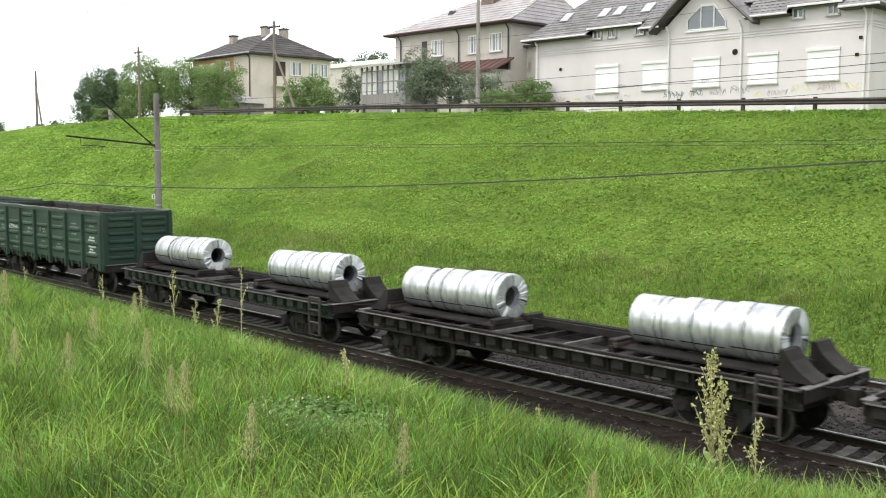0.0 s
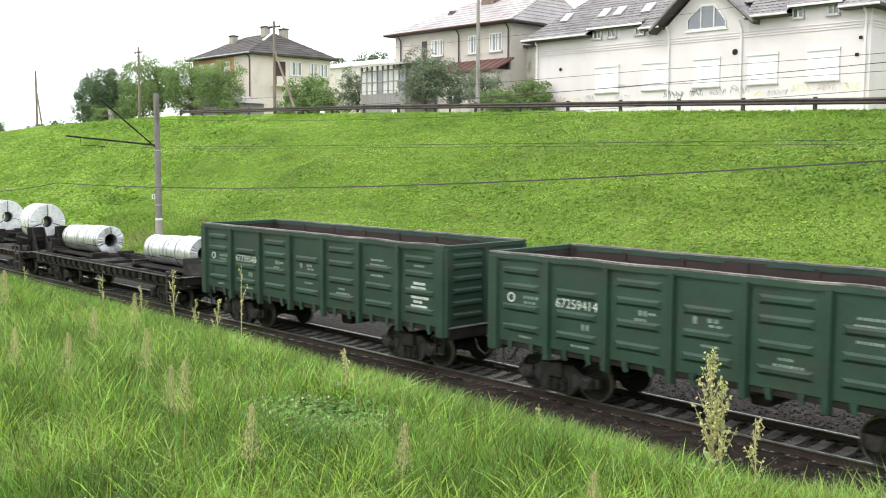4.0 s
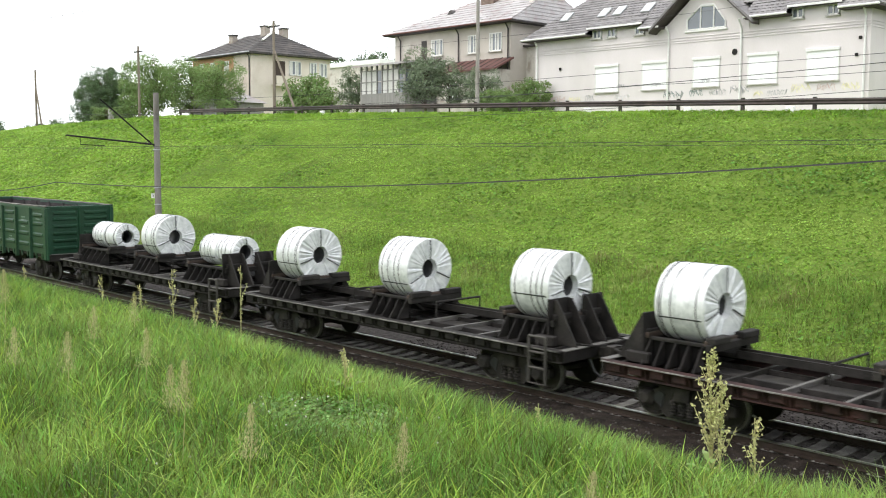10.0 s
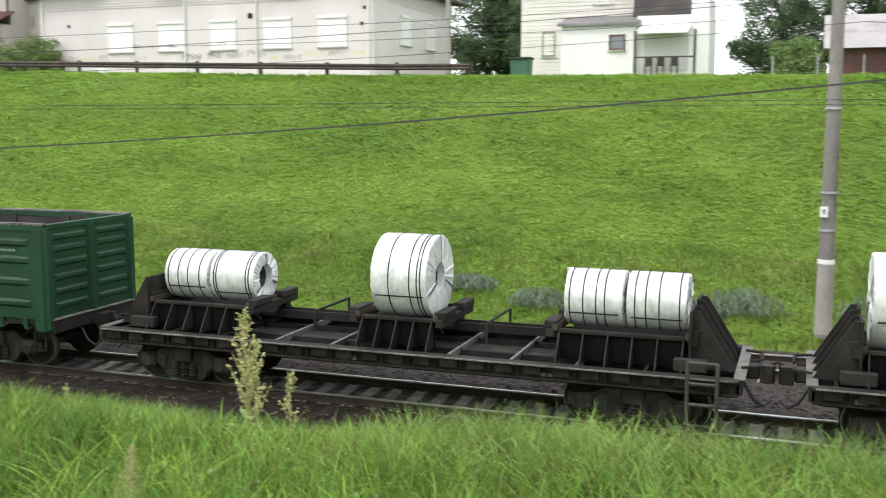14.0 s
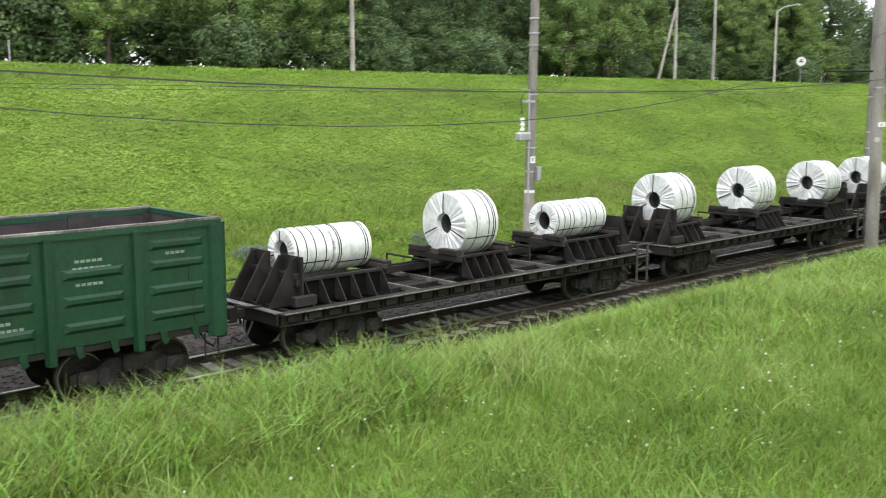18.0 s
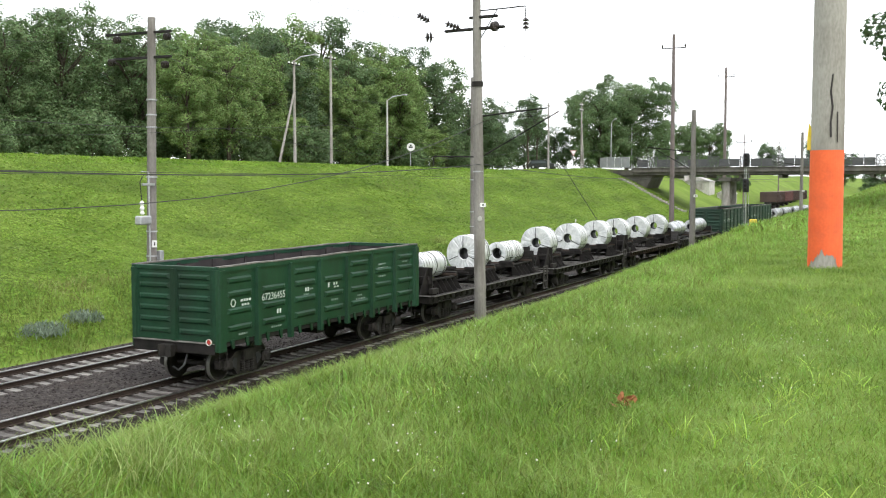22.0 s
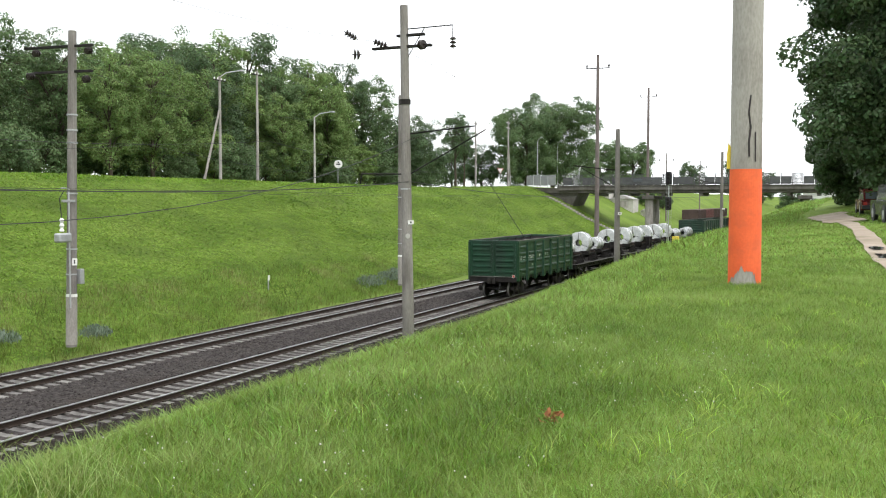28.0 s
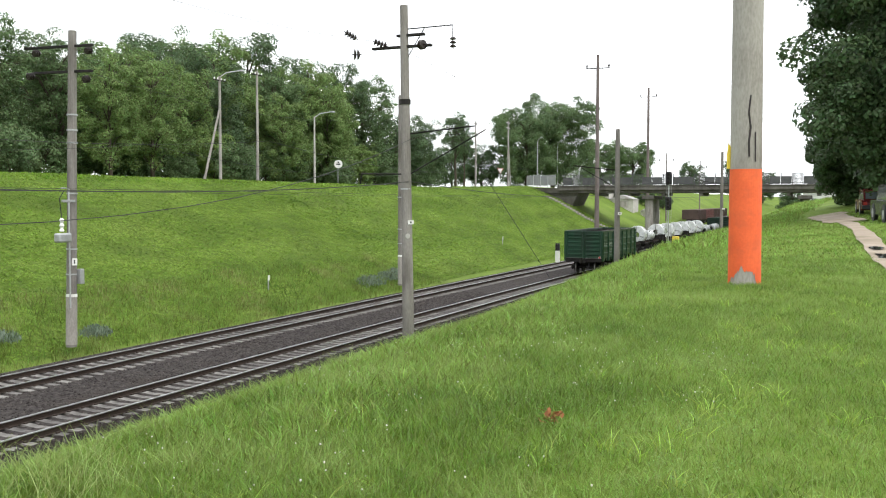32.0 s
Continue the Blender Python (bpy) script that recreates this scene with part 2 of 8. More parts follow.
M_WORN_LIP = mat("dusty_worn_lip", [(0.05, 0.05, 0.047), (0.14, 0.13, 0.12), (0.26, 0.25, 0.235)], 0.8, scale=1.6, fine=16, bump=0.3)
M_INSUL = mat("brown_glazed_insulator", [(0.02, 0.016, 0.015), (0.04, 0.03, 0.028)], 0.3, scale=5, fine=30, bump=0)
M_WIRE = mat("dark_cable", [(0.035, 0.035, 0.035), (0.05, 0.05, 0.05)], 0.6, scale=1, fine=10, bump=0)
M_GALV = mat("galvanised_steel", [(0.35, 0.36, 0.37), (0.5, 0.51, 0.52)], 0.5, metal=0.5, scale=5, fine=30, bump=0.05)
M_ASPHALT = mat("road_asphalt", [(0.045, 0.045, 0.045), (0.07, 0.068, 0.066)], 0.9, scale=0.8, fine=30, bump=0.3)
M_DIRT = mat("pale_dirt_path", [(0.3, 0.24, 0.18), (0.42, 0.35, 0.28)], 0.95, scale=0.8, fine=14, bump=0.4, stain=(0.16, 0.15, 0.08), stain_scale=0.7)
M_BARK = mat("tree_bark", [(0.05, 0.038, 0.028), (0.1, 0.08, 0.06)], 0.95, scale=3, fine=20, bump=0.6, bump_dist=0.03, stretch=(1, 1, 0.25))


def foliage(name, dark, mid, light):
    return mat(name, [dark, mid, light], 0.5, scale=0.3, fine=2.0, bump=0, per_island=0.45, spec=0.22, trans=0.32)


M_LEAF = [foliage("maple_leaves", (0.12, 0.185, 0.055), (0.18, 0.265, 0.082), (0.25, 0.34, 0.12)),
          foliage("linden_leaves", (0.078, 0.128, 0.052), (0.125, 0.19, 0.078), (0.17, 0.245, 0.105)),
          foliage("birch_leaves", (0.14, 0.21, 0.056), (0.2, 0.29, 0.085), (0.27, 0.355, 0.12)),
          foliage("dark_leaves", (0.055, 0.095, 0.043), (0.092, 0.145, 0.064), (0.13, 0.19, 0.086))]


# ---- mesh helpers ----
class Mesh:
    """Collects faces for one mesh."""
    def __init__(self):
        self.v, self.f = [], []

    def add(self, verts, faces, m=None):
        k = len(self.v)
        self.v += [tuple(m @ Vector(p)) for p in verts] if m else [tuple(p) for p in verts]
        self.f += [tuple(i + k for i in q) for q in faces]
        return self

    def box(self, x0, x1, y0, y1, z0, z1, c=0.0, m=None):
        if c <= 0:
            vs = [(x, y, z) for z in (z0, z1) for x, y in ((x0, y0), (x1, y0), (x1, y1), (x0, y1))]
            return self.add(vs, [(3, 2, 1, 0), (4, 5, 6, 7), (0, 1, 5, 4), (1, 2, 6, 5), (2, 3, 7, 6), (3, 0, 4, 7)], m)
        vs = []
        for z, i in ((z0, c), (z0 + c, 0), (z1 - c, 0), (z1, c)):
            a, b, d, e = x0 + i, x1 - i, y0 + i, y1 - i
            vs += [(a + (0 if i else c), d, z), (b - (0 if i else c), d, z), (b, d + (0 if i else c), z), (b, e - (0 if i else c), z),
                   (b - (0 if i else c), e, z), (a + (0 if i else c), e, z), (a, e - (0 if i else c), z), (a, d + (0 if i else c), z)]
        fs = [tuple(range(7, -1, -1)), tuple(range(24, 32))]
        for r in range(3):
            for i in range(8):
                j = (i + 1) % 8
                fs.append((r * 8 + i, r * 8 + j, r * 8 + 8 + j, r * 8 + 8 + i))
        return self.add(vs, fs, m)

    def prism(self, outline, d0, d1, axis="y", m=None):
        """An outline of (a, b) pairs, pulled along an axis: y takes (x, z), x takes (y, z), z takes (x, y)."""
        put = {"y": lambda a, b, d: (a, d, b), "x": lambda a, b, d: (d, a, b), "z": lambda a, b, d: (a, b, d)}[axis]
        n = len(outline)
        vs = [put(a, b, d0) for a, b in outline] + [put(a, b, d1) for a, b in outline]
        fs = [tuple(range(n)), tuple(range(2 * n - 1, n - 1, -1))] + [(i, n + i, n + (i + 1) % n, (i + 1) % n) for i in range(n)]
        return self.add(vs, fs, m)

    def tube(self, p, q, r0, r1=None, n=10, caps=True):
        p, q = Vector(p), Vector(q)
        r1 = r0 if r1 is None else r1
        w = (q - p).normalized()
        u = w.orthogonal().normalized()
        s = w.cross(u)
        vs = [tuple(c + r * (u * math.cos(a) + s * math.sin(a))) for c, r in ((p, r0), (q, r1)) for a in (2 * math.pi * i / n for i in range(n))]
        fs = [(i, (i + 1) % n, n + (i + 1) % n, n + i) for i in range(n)]
        if caps:
            fs += [tuple(range(n - 1, -1, -1)), tuple(range(n, 2 * n))]
        return self.add(vs, fs)

    def lathe(self, profile, axis="z", n=16, m=None, closed=False):
        """A profile of (distance along the axis, radius) turned round it."""
        put = {"z": lambda d, a, b: (a, b, d), "y": lambda d, a, b: (b, d, a), "x": lambda d, a, b: (d, a, b)}[axis]
        vs, k = [], len(profile)
        for d, r in profile:
            vs += [put(d, r * math.cos(2 * math.pi * i / n), r * math.sin(2 * math.pi * i / n)) for i in range(n)]
        fs = []
        for j in range(k if closed else k - 1):
            a, b = j * n, ((j + 1) % k) * n
            fs += [(a + i, a + (i + 1) % n, b + (i + 1) % n, b + i) for i in range(n)]
        if not closed:
            fs += [tuple(range(n - 1, -1, -1)), tuple(range((k - 1) * n, k * n))]
        return self.add(vs, fs, m)

    def path(self, pts, r, n=6):
        """A round bar bent through the given points, in one piece."""
        pts = [Vector(p) for p in pts]
        vs, last = [], None
        for i, p in enumerate(pts):
            w = (pts[min(i + 1, len(pts) - 1)] - pts[max(i - 1, 0)]).normalized()
            u = w.orthogonal().normalized() if last is None else (last - w * last.dot(w)).normalized()
            last = u
            v = w.cross(u)
            vs += [tuple(p + r * (u * math.cos(a) + v * math.sin(a))) for a in (2 * math.pi * j / n for j in range(n))]
        k = len(pts)
        fs = [(j * n + i, j * n + (i + 1) % n, (j + 1) * n + (i + 1) % n, (j + 1) * n + i) for j in range(k - 1) for i in range(n)]
        fs += [tuple(range(n - 1, -1, -1)), tuple(range((k - 1) * n, k * n))]
        return self.add(vs, fs)

    def data(self, name, material, smooth=False):
        me = bpy.data.meshes.new(name)
        me.from_pydata(self.v, [], self.f)
        bm = bmesh.new()
        bm.from_mesh(me)
        bmesh.ops.recalc_face_normals(bm, faces=bm.faces)
        bm.to_mesh(me)
        bm.free()
        me.materials.append(material)
        if smooth:
            me.polygons.foreach_set("use_smooth", [True] * len(me.polygons))
        return me


def part(name, mesh, material, parent=None, label="", smooth=False, at=None):
    """One mesh object, under a thing or a part, or at top level."""
    ob = new(name, mesh.data(name, material, smooth))
    ob.parent = parent
    if at is not None:
        ob.matrix_basis = at
    if label:
        tagged(ob, label)
    return ob


def thing(name, label, category, at=None, group="", kind=""):
    ob = new(name)
    ob.empty_display_size = 0.3
    if at is not None:
        ob.matrix_basis = at
    return tagged(ob, label, category, group, kind)


def repeat(first, name, parent, at):
    """Another object on the mesh of the first."""
    ob = new(name, first.data)
    ob.parent = parent
    ob.matrix_basis = at
    return ob


def lettering(text, size, material, parent, at, name="lettering", extrude=0.004):
    cu = bpy.data.curves.new(name, "FONT")
    cu.body, cu.size, cu.extrude = text, size, extrude
    cu.align_x, cu.align_y = "CENTER", "CENTER"
    cu.materials.append(material)
    ob = new(name, cu)
    ob.parent = parent
    ob.matrix_basis = at
    return ob


# ---- the lie of the land ----
TRACK, FAR_TRACK = 19.47, 24.92


def bend(x):
    """How far the line and its cutting swing sideways beyond x = 30."""
    d = min(max(x - 30, 0), 190)
    return -0.0002 * d * d - (0.076 * (x - 220) if x > 220 else 0)


def steps(x, *pts):
    xs, ys = zip(*pts)
    return float(np.interp(x, xs, ys))


def plateau(x):
    return steps(x, (-200, 4.3), (-20, 4.08), (15, 4.05), (26, 4.08), (50, 4.75), (100, 6.0), (150, 7.2), (400, 7.6))


def brink(x):
    return steps(x, (-60, 4.6), (-9, 4.55), (-5, 4.3), (-2.7, 4.2), (-1.5, 4.6), (1.0, 4.7), (6, 4.65), (18, 4.6), (32, 5.6), (60, 7.0), (150, 8.5))


def crest(x):
    """The height of the brink, which dips below the lawn towards the bridge."""
    return min(plateau(x), steps(x, (26, 4.08), (40, 4.08), (52, 3.98), (72, 3.92), (100, 4.3), (150, 5.6)))


def bank_top(x):
    return steps(x, (-260, 5.8), (-170, 7.4), (-120, 9.1), (-92, 9.5), (-60, 8.95), (-20, 7.95), (20, 7.5), (115, 7.5), (150, 8.2), (400, 8.2))


def ground(x, y):
    yy = y - bend(x)
    lumps = 0.05 * noise.noise((x * 0.35, y * 0.35, 0)) + 0.03 * noise.noise((x * 1.1, y * 1.1, 4))
    b = brink(x)
    if yy < b:
        k = min(1.0, max(0.0, (yy + 1.0) / (b + 1.0)))
        return plateau(x) * (1 - k) + crest(x) * k + lumps - 0.02 * max(0, yy - b + 2)
    if yy < 16.4:
        k = (yy - b) / (16.4 - b)
        return crest(x) * (1 - k) - 0.36 * k + lumps * (1 - k)
    if yy < 28.2:
        return -0.36
    top = bank_top(x)
    if yy < 31.5:
        return -0.36 + 1.15 * ((yy - 28.2) / 3.3) + lumps
    if yy < 47.5:
        k = (yy - 31.5) / 16.0
        k = k + 0.06 * math.sin(2 * math.pi * k) * -0.5
        return 0.79 + (top - 0.79) * k + lumps * 3
    return top + lumps


def heights(xy):
    """The height of the ground sheet under many spots at once."""
    i = np.clip(np.searchsorted(GX, xy[:, 0]) - 1, 0, len(GX) - 2)
    j = np.clip(np.searchsorted(GY, xy[:, 1]) - 1, 0, len(GY) - 2)
    a = (xy[:, 0] - GX[i]) / (GX[i + 1] - GX[i])
    b = (xy[:, 1] - GY[j]) / (GY[j + 1] - GY[j])
    return LAND[j, i] * (1 - a) * (1 - b) + LAND[j, i + 1] * a * (1 - b) + LAND[j + 1, i] * (1 - a) * b + LAND[j + 1, i + 1] * a * b


def sheet(name, xs, ys, height, material, label, category, kind="structure"):
    vs = [(x, y, height(x, y)) for y in ys for x in xs]
    n = len(xs)
    fs = [(j * n + i, j * n + i + 1, (j + 1) * n + i + 1, (j + 1) * n + i) for j in range(len(ys) - 1) for i in range(n - 1)]
    me = bpy.data.meshes.new(name)
    me.from_pydata(vs, [], fs)
    me.materials.append(material)
    me.polygons.foreach_set("use_smooth", [True] * len(fs))
    return tagged(new(name, me), label, category, kind=kind)


gx = [-2500, -1200, -700, -450, -330, *range(-260, -60, 5), *[-60 + 1.5 * i for i in range(28)], *[-18 + 0.5 * i for i in range(100)], *[32 + 1.5 * i for i in range(38)], *range(90, 230, 5), 240, 270, 320, 450, 700, 1200, 2500]
gy = [-2500, -900, -300, -120, -60, -30, -18, -14, -11, *[-9 + 0.5 * i for i in range(22)], *[2 + 0.45 * i for i in range(31)], 16.4, 17, *range(18, 28, 2), 28.2, 29, 30, *[31.5 + 0.8 * i for i in range(21)], 49, 51, 54, 58, 64, 72, 85, 110, 160, 260, 500, 1000, 2500]
GX, GY = np.array(gx, float), np.array(gy, float)
LAND = np.array([[ground(x, y) for x in gx] for y in gy])
sheet("ground", gx, gy, ground, M_SOIL, "grassy ground with steep green railway cutting banks", "ground")


# ---- two tracks on a ballast bed ----
def strip(name, x0, x1, step, section, material, lift=0.0, smooth=False):
    """A section of (y, z) pairs swept along the line."""
    xs = np.arange(x0, x1 + 0.1, step)
    n = len(section)
    vs = [(float(x), y + bend(float(x)), z + lift) for x in xs for y, z in section]
    fs = [(i * n + j, i * n + j + 1, (i + 1) * n + j + 1, (i + 1) * n + j) for i in range(len(xs) - 1) for j in range(n - 1)]
    me = bpy.data.meshes.new(name)
    me.from_pydata(vs, [], fs)
    me.materials.append(material)
    me.polygons.foreach_set("use_smooth", [smooth] * len(fs))
    return new(name, me)


tagged(strip("ballast_bed", -300, 320, 4, [(16.2, -0.44), (17.3, -0.27), (18.0, -0.245), (18.6, -0.225), (18.75, -0.228), (20.19, -0.228), (20.34, -0.225), (20.9, -0.235), (21.3, -0.19), (23.2, -0.19), (23.6, -0.225), (24.05, -0.225), (24.2, -0.226), (25.64, -0.226), (25.8, -0.225), (26.4, -0.225), (26.9, -0.23), (28.3, -0.44)], M_BALLAST),
       "dark grey-brown crushed stone ballast bed under both tracks", "ballast", kind="structure")


tagged(strip("ballast_shoulder", -300, 320, 2, [(15.6, -0.43), (16.3, -0.36), (17.15, -0.19), (18.1, -0.178), (18.38, -0.2), (18.6, -0.235)], M_SHOULDER),
       "rusty brown gravel shoulder beside the near track", "ballast", kind="structure")

tagged(strip("ballast_ridge", -300, 4, 2, [(17.3, -0.2), (18.0, -0.15), (18.44, -0.155), (18.6, -0.24)], M_SHOULDER),
       "rusty brown gravel heaped over the sleeper ends", "ballast", kind="structure")


def track(name, y, label):
    t = thing(name, label, "railway track", kind="structure")
    head = [(-0.036, -0.03), (-0.036, -0.004), (-0.03, 0.0), (0.03, 0.0), (0.036, -0.004), (0.036, -0.03)]
    web = [(0.036, -0.03), (0.036, -0.042), (0.009, -0.055), (0.009, -0.15), (0.072, -0.168), (0.072, -0.18), (-0.072, -0.18), (-0.072, -0.168), (-0.009, -0.15), (-0.009, -0.055), (-0.036, -0.042), (-0.036, -0.03)]
    for side in (-0.796, 0.796):
        r = strip("rail", -300, 320, 5, [(y + side + a, b) for a, b in web], M_RAIL)
        r.parent = t
        h = strip("rail_head", -300, 320, 5, [(y + side + a, b) for a, b in head], M_RAILHEAD)
        h.parent = r
    body = Mesh()
    body.prism([(-1.35, -0.2), (-1.35, -0.35), (1.35, -0.35), (1.35, -0.2), (1.0, -0.175), (0.6, -0.175), (0.35, -0.21), (-0.35, -0.21), (-0.6, -0.175), (-1.0, -0.175)], -0.13, 0.13, "x")
    fast = Mesh()
    for s in (-0.796, 0.796):
        for e in (-0.12, 0.12):
            fast.box(-0.06, 0.06, s + e - 0.035, s + e + 0.035, -0.18, -0.135, 0.012)
    first = fix = None
    rest_v, rest = Mesh(), []
    x = -150.0
    while x < 250:
        at = pose(x, y + bend(x), 0, 0, 0, math.degrees(math.atan2(bend(x + 0.5) - bend(x - 0.5), 1.0)) + random.uniform(-0.4, 0.4))
        if -22 < x < 118:
            if first is None:
                first = part("sleeper", body, M_SLEEPER, t, at=at)
                fix = part("fastenings", fast, M_RAIL, first)
            else:
                o = repeat(first, "sleeper", t, at)
                repeat(fix, "fastenings", o, Matrix())
        else:
            rest_v.add(body.v, body.f, at)
        x += 0.545
    o = part("distant_sleepers", rest_v, M_SLEEPER, t)
    tagged(o, kind="stuff")
    return t


track("track_near", TRACK, "main line track with polished rails on concrete sleepers")
track("track_far", FAR_TRACK, "second main line track with rusty-sided rails on concrete sleepers")


# ---- the train ----
def travel(t):
    """How far along the line the rear of the last wagon stands at a time: the train slows down as it passes."""
    u = (t - 16) / 16
    return 0.45 * math.exp(-((t - 23.6) / 1.4) ** 2) - 15.32 + u * (106.18 + u * (-19.8 + u * (-1.31 + u * (9.5 + u * (13.71 + u * (-5.06 - u * 9.42))))))


def riding(s, t):
    """The pose on the near track of a thing s metres ahead of the train's rear."""
    x = travel(t) + s
    a = math.degrees(math.atan2(bend(x + 4) - bend(x - 4), 8.0))
    return pose(x, TRACK + bend(x), 0, 0, 0, a)


def bogie_parts(w, px):
    """A two-axle bogie at px along the wagon w. Returns its wheelsets."""
    for s in (-1.03, 1.03):
        fr = Mesh()
        o0, o1 = (s - 0.09, s + 0.09)
        fr.prism([(px - 1.25, 0.62), (px - 1.25, 0.4), (px - 0.7, 0.4), (px - 0.42, 0.12), (px + 0.42, 0.12), (px + 0.7, 0.4), (px + 1.25, 0.4), (px + 1.25, 0.62), (px + 0.75, 0.66), (px + 0.5, 0.82), (px - 0.5, 0.82), (px - 0.75, 0.66)], o0, o1 * 1.0)
        part("side_frame", fr, M_BOGIE, w)
        out = s + (0.1 if s > 0 else -0.1)
        for e in (-1, 1):
            hol = Mesh().prism([(px + e * 0.78, 0.5), (px + e * 0.52, 0.3), (px + e * 0.46, 0.62), (px + e * 0.6, 0.66)], out - 0.012, out + 0.012)
            part("frame_opening", hol, M_STRAP, w, "dark opening in the side frame")
        for i in (-0.22, 0, 0.22):
            prof = []
            for k in range(5):
                prof += [(0.2 + k * 0.07, 0.075), (0.215 + k * 0.07, 0.1), (0.235 + k * 0.07, 0.1), (0.25 + k * 0.07, 0.075)]
            part("coil_spring", Mesh().lathe(prof, "z", 10, pose(px + i, out, 0)), M_BOGIE, w)
        for e in (-0.925, 0.925):
            ab = Mesh().box(px + e - 0.19, px + e + 0.19, out - 0.09, out + 0.09, 0.32, 0.66, 0.05)
            ab.lathe([(-0.06, 0.13), (0.0, 0.15), (0.1, 0.15), (0.13, 0.11)], "y", 14, pose(px + e, out, 0.478) @ pose(0, 0, 0, 0, 0, 180 if s < 0 else 0))
            part("axle_box", ab, M_BOGIE, w)
    part("bolster", Mesh().box(px - 0.22, px + 0.22, -1.25, 1.25, 0.5, 0.86, 0.04), M_BOGIE, w)
    for e in (-0.38, 0.38):
        part("brake_beam", Mesh().box(px + e - 0.05, px + e + 0.05, -0.95, 0.95, 0.33, 0.43, 0.02), M_BOGIE, w)
    made = []
    for e in (-0.925, 0.925):
        ws = Mesh().tube((0, -1.05, 0), (0, 1.05, 0), 0.08, n=12)
        for s in (-1, 1):
            ws.lathe([(0.69 * s, 0.12), (0.69 * s, 0.5), (0.72 * s, 0.5), (0.735 * s, 0.48), (0.84 * s, 0.472), (0.84 * s, 0.41), (0.79 * s, 0.38), (0.78 * s, 0.2), (0.84 * s, 0.17), (0.84 * s, 0.1)], "y", 32)
        o = part("wheelset", ws, M_BOGIE, w, smooth=False, at=pose(px + e, 0, 0.478))
        for s in (-1, 1):
            tr = Mesh().lathe([(0.735 * s, 0.4805), (0.842 * s, 0.4745), (0.843 * s, 0.455), (0.735 * s, 0.455)], "y", 32, closed=True)
            part("tyre_tread", tr, M_TREAD, o, "bare worn steel tread")
        made.append(o)
    return made


WHEELS = []
RIDERS = []
# Near-black steel with the shade of the frame pits put into its colour.
M_PIT = mat("shade_black_steel", [(0.004, 0.004, 0.004), (0.009, 0.008, 0.008)], 0.85, scale=3, fine=20, bump=0.2, spec=0.1)


def coupler(w, x, sgn):
    c = Mesh().box(x - 0.1, x + 0.3, -0.13, 0.13, 0.92, 1.18, 0.03, None)
    c.v = [((p[0] - x) * sgn + x, p[1], p[2]) for p in c.v]
    k = Mesh().prism([(0.3, -0.2), (0.52, -0.24), (0.58, -0.1), (0.46, 0.0), (0.58, 0.12), (0.5, 0.24), (0.3, 0.2)], 0.88, 1.22, "z")
    c.add([(p[0] * sgn + x, p[1], p[2]) for p in k.v], k.f)
    part("coupler", c, M_BOGIE, w)
    hose = [(x + sgn * 0.05, -0.45, 0.9), (x + sgn * 0.22, -0.47, 0.62), (x + sgn * 0.4, -0.42, 0.5), (x + sgn * 0.54, -0.35, 0.62)]
    part("brake_hose", Mesh().path(hose, 0.03, 8), M_STRAP, w, "black rubber brake hose")


def bars(w, spots, material=M_LETTER, y=-1.5, name="stencil_mark"):
    """Unreadable stencilled lines as plain bars: (x, z, width, height)."""
    for x, z, a, b in spots:
        part(name, Mesh().box(x - a / 2, x + a / 2, y - 0.004, y, z - b / 2, z + b / 2), material, w)


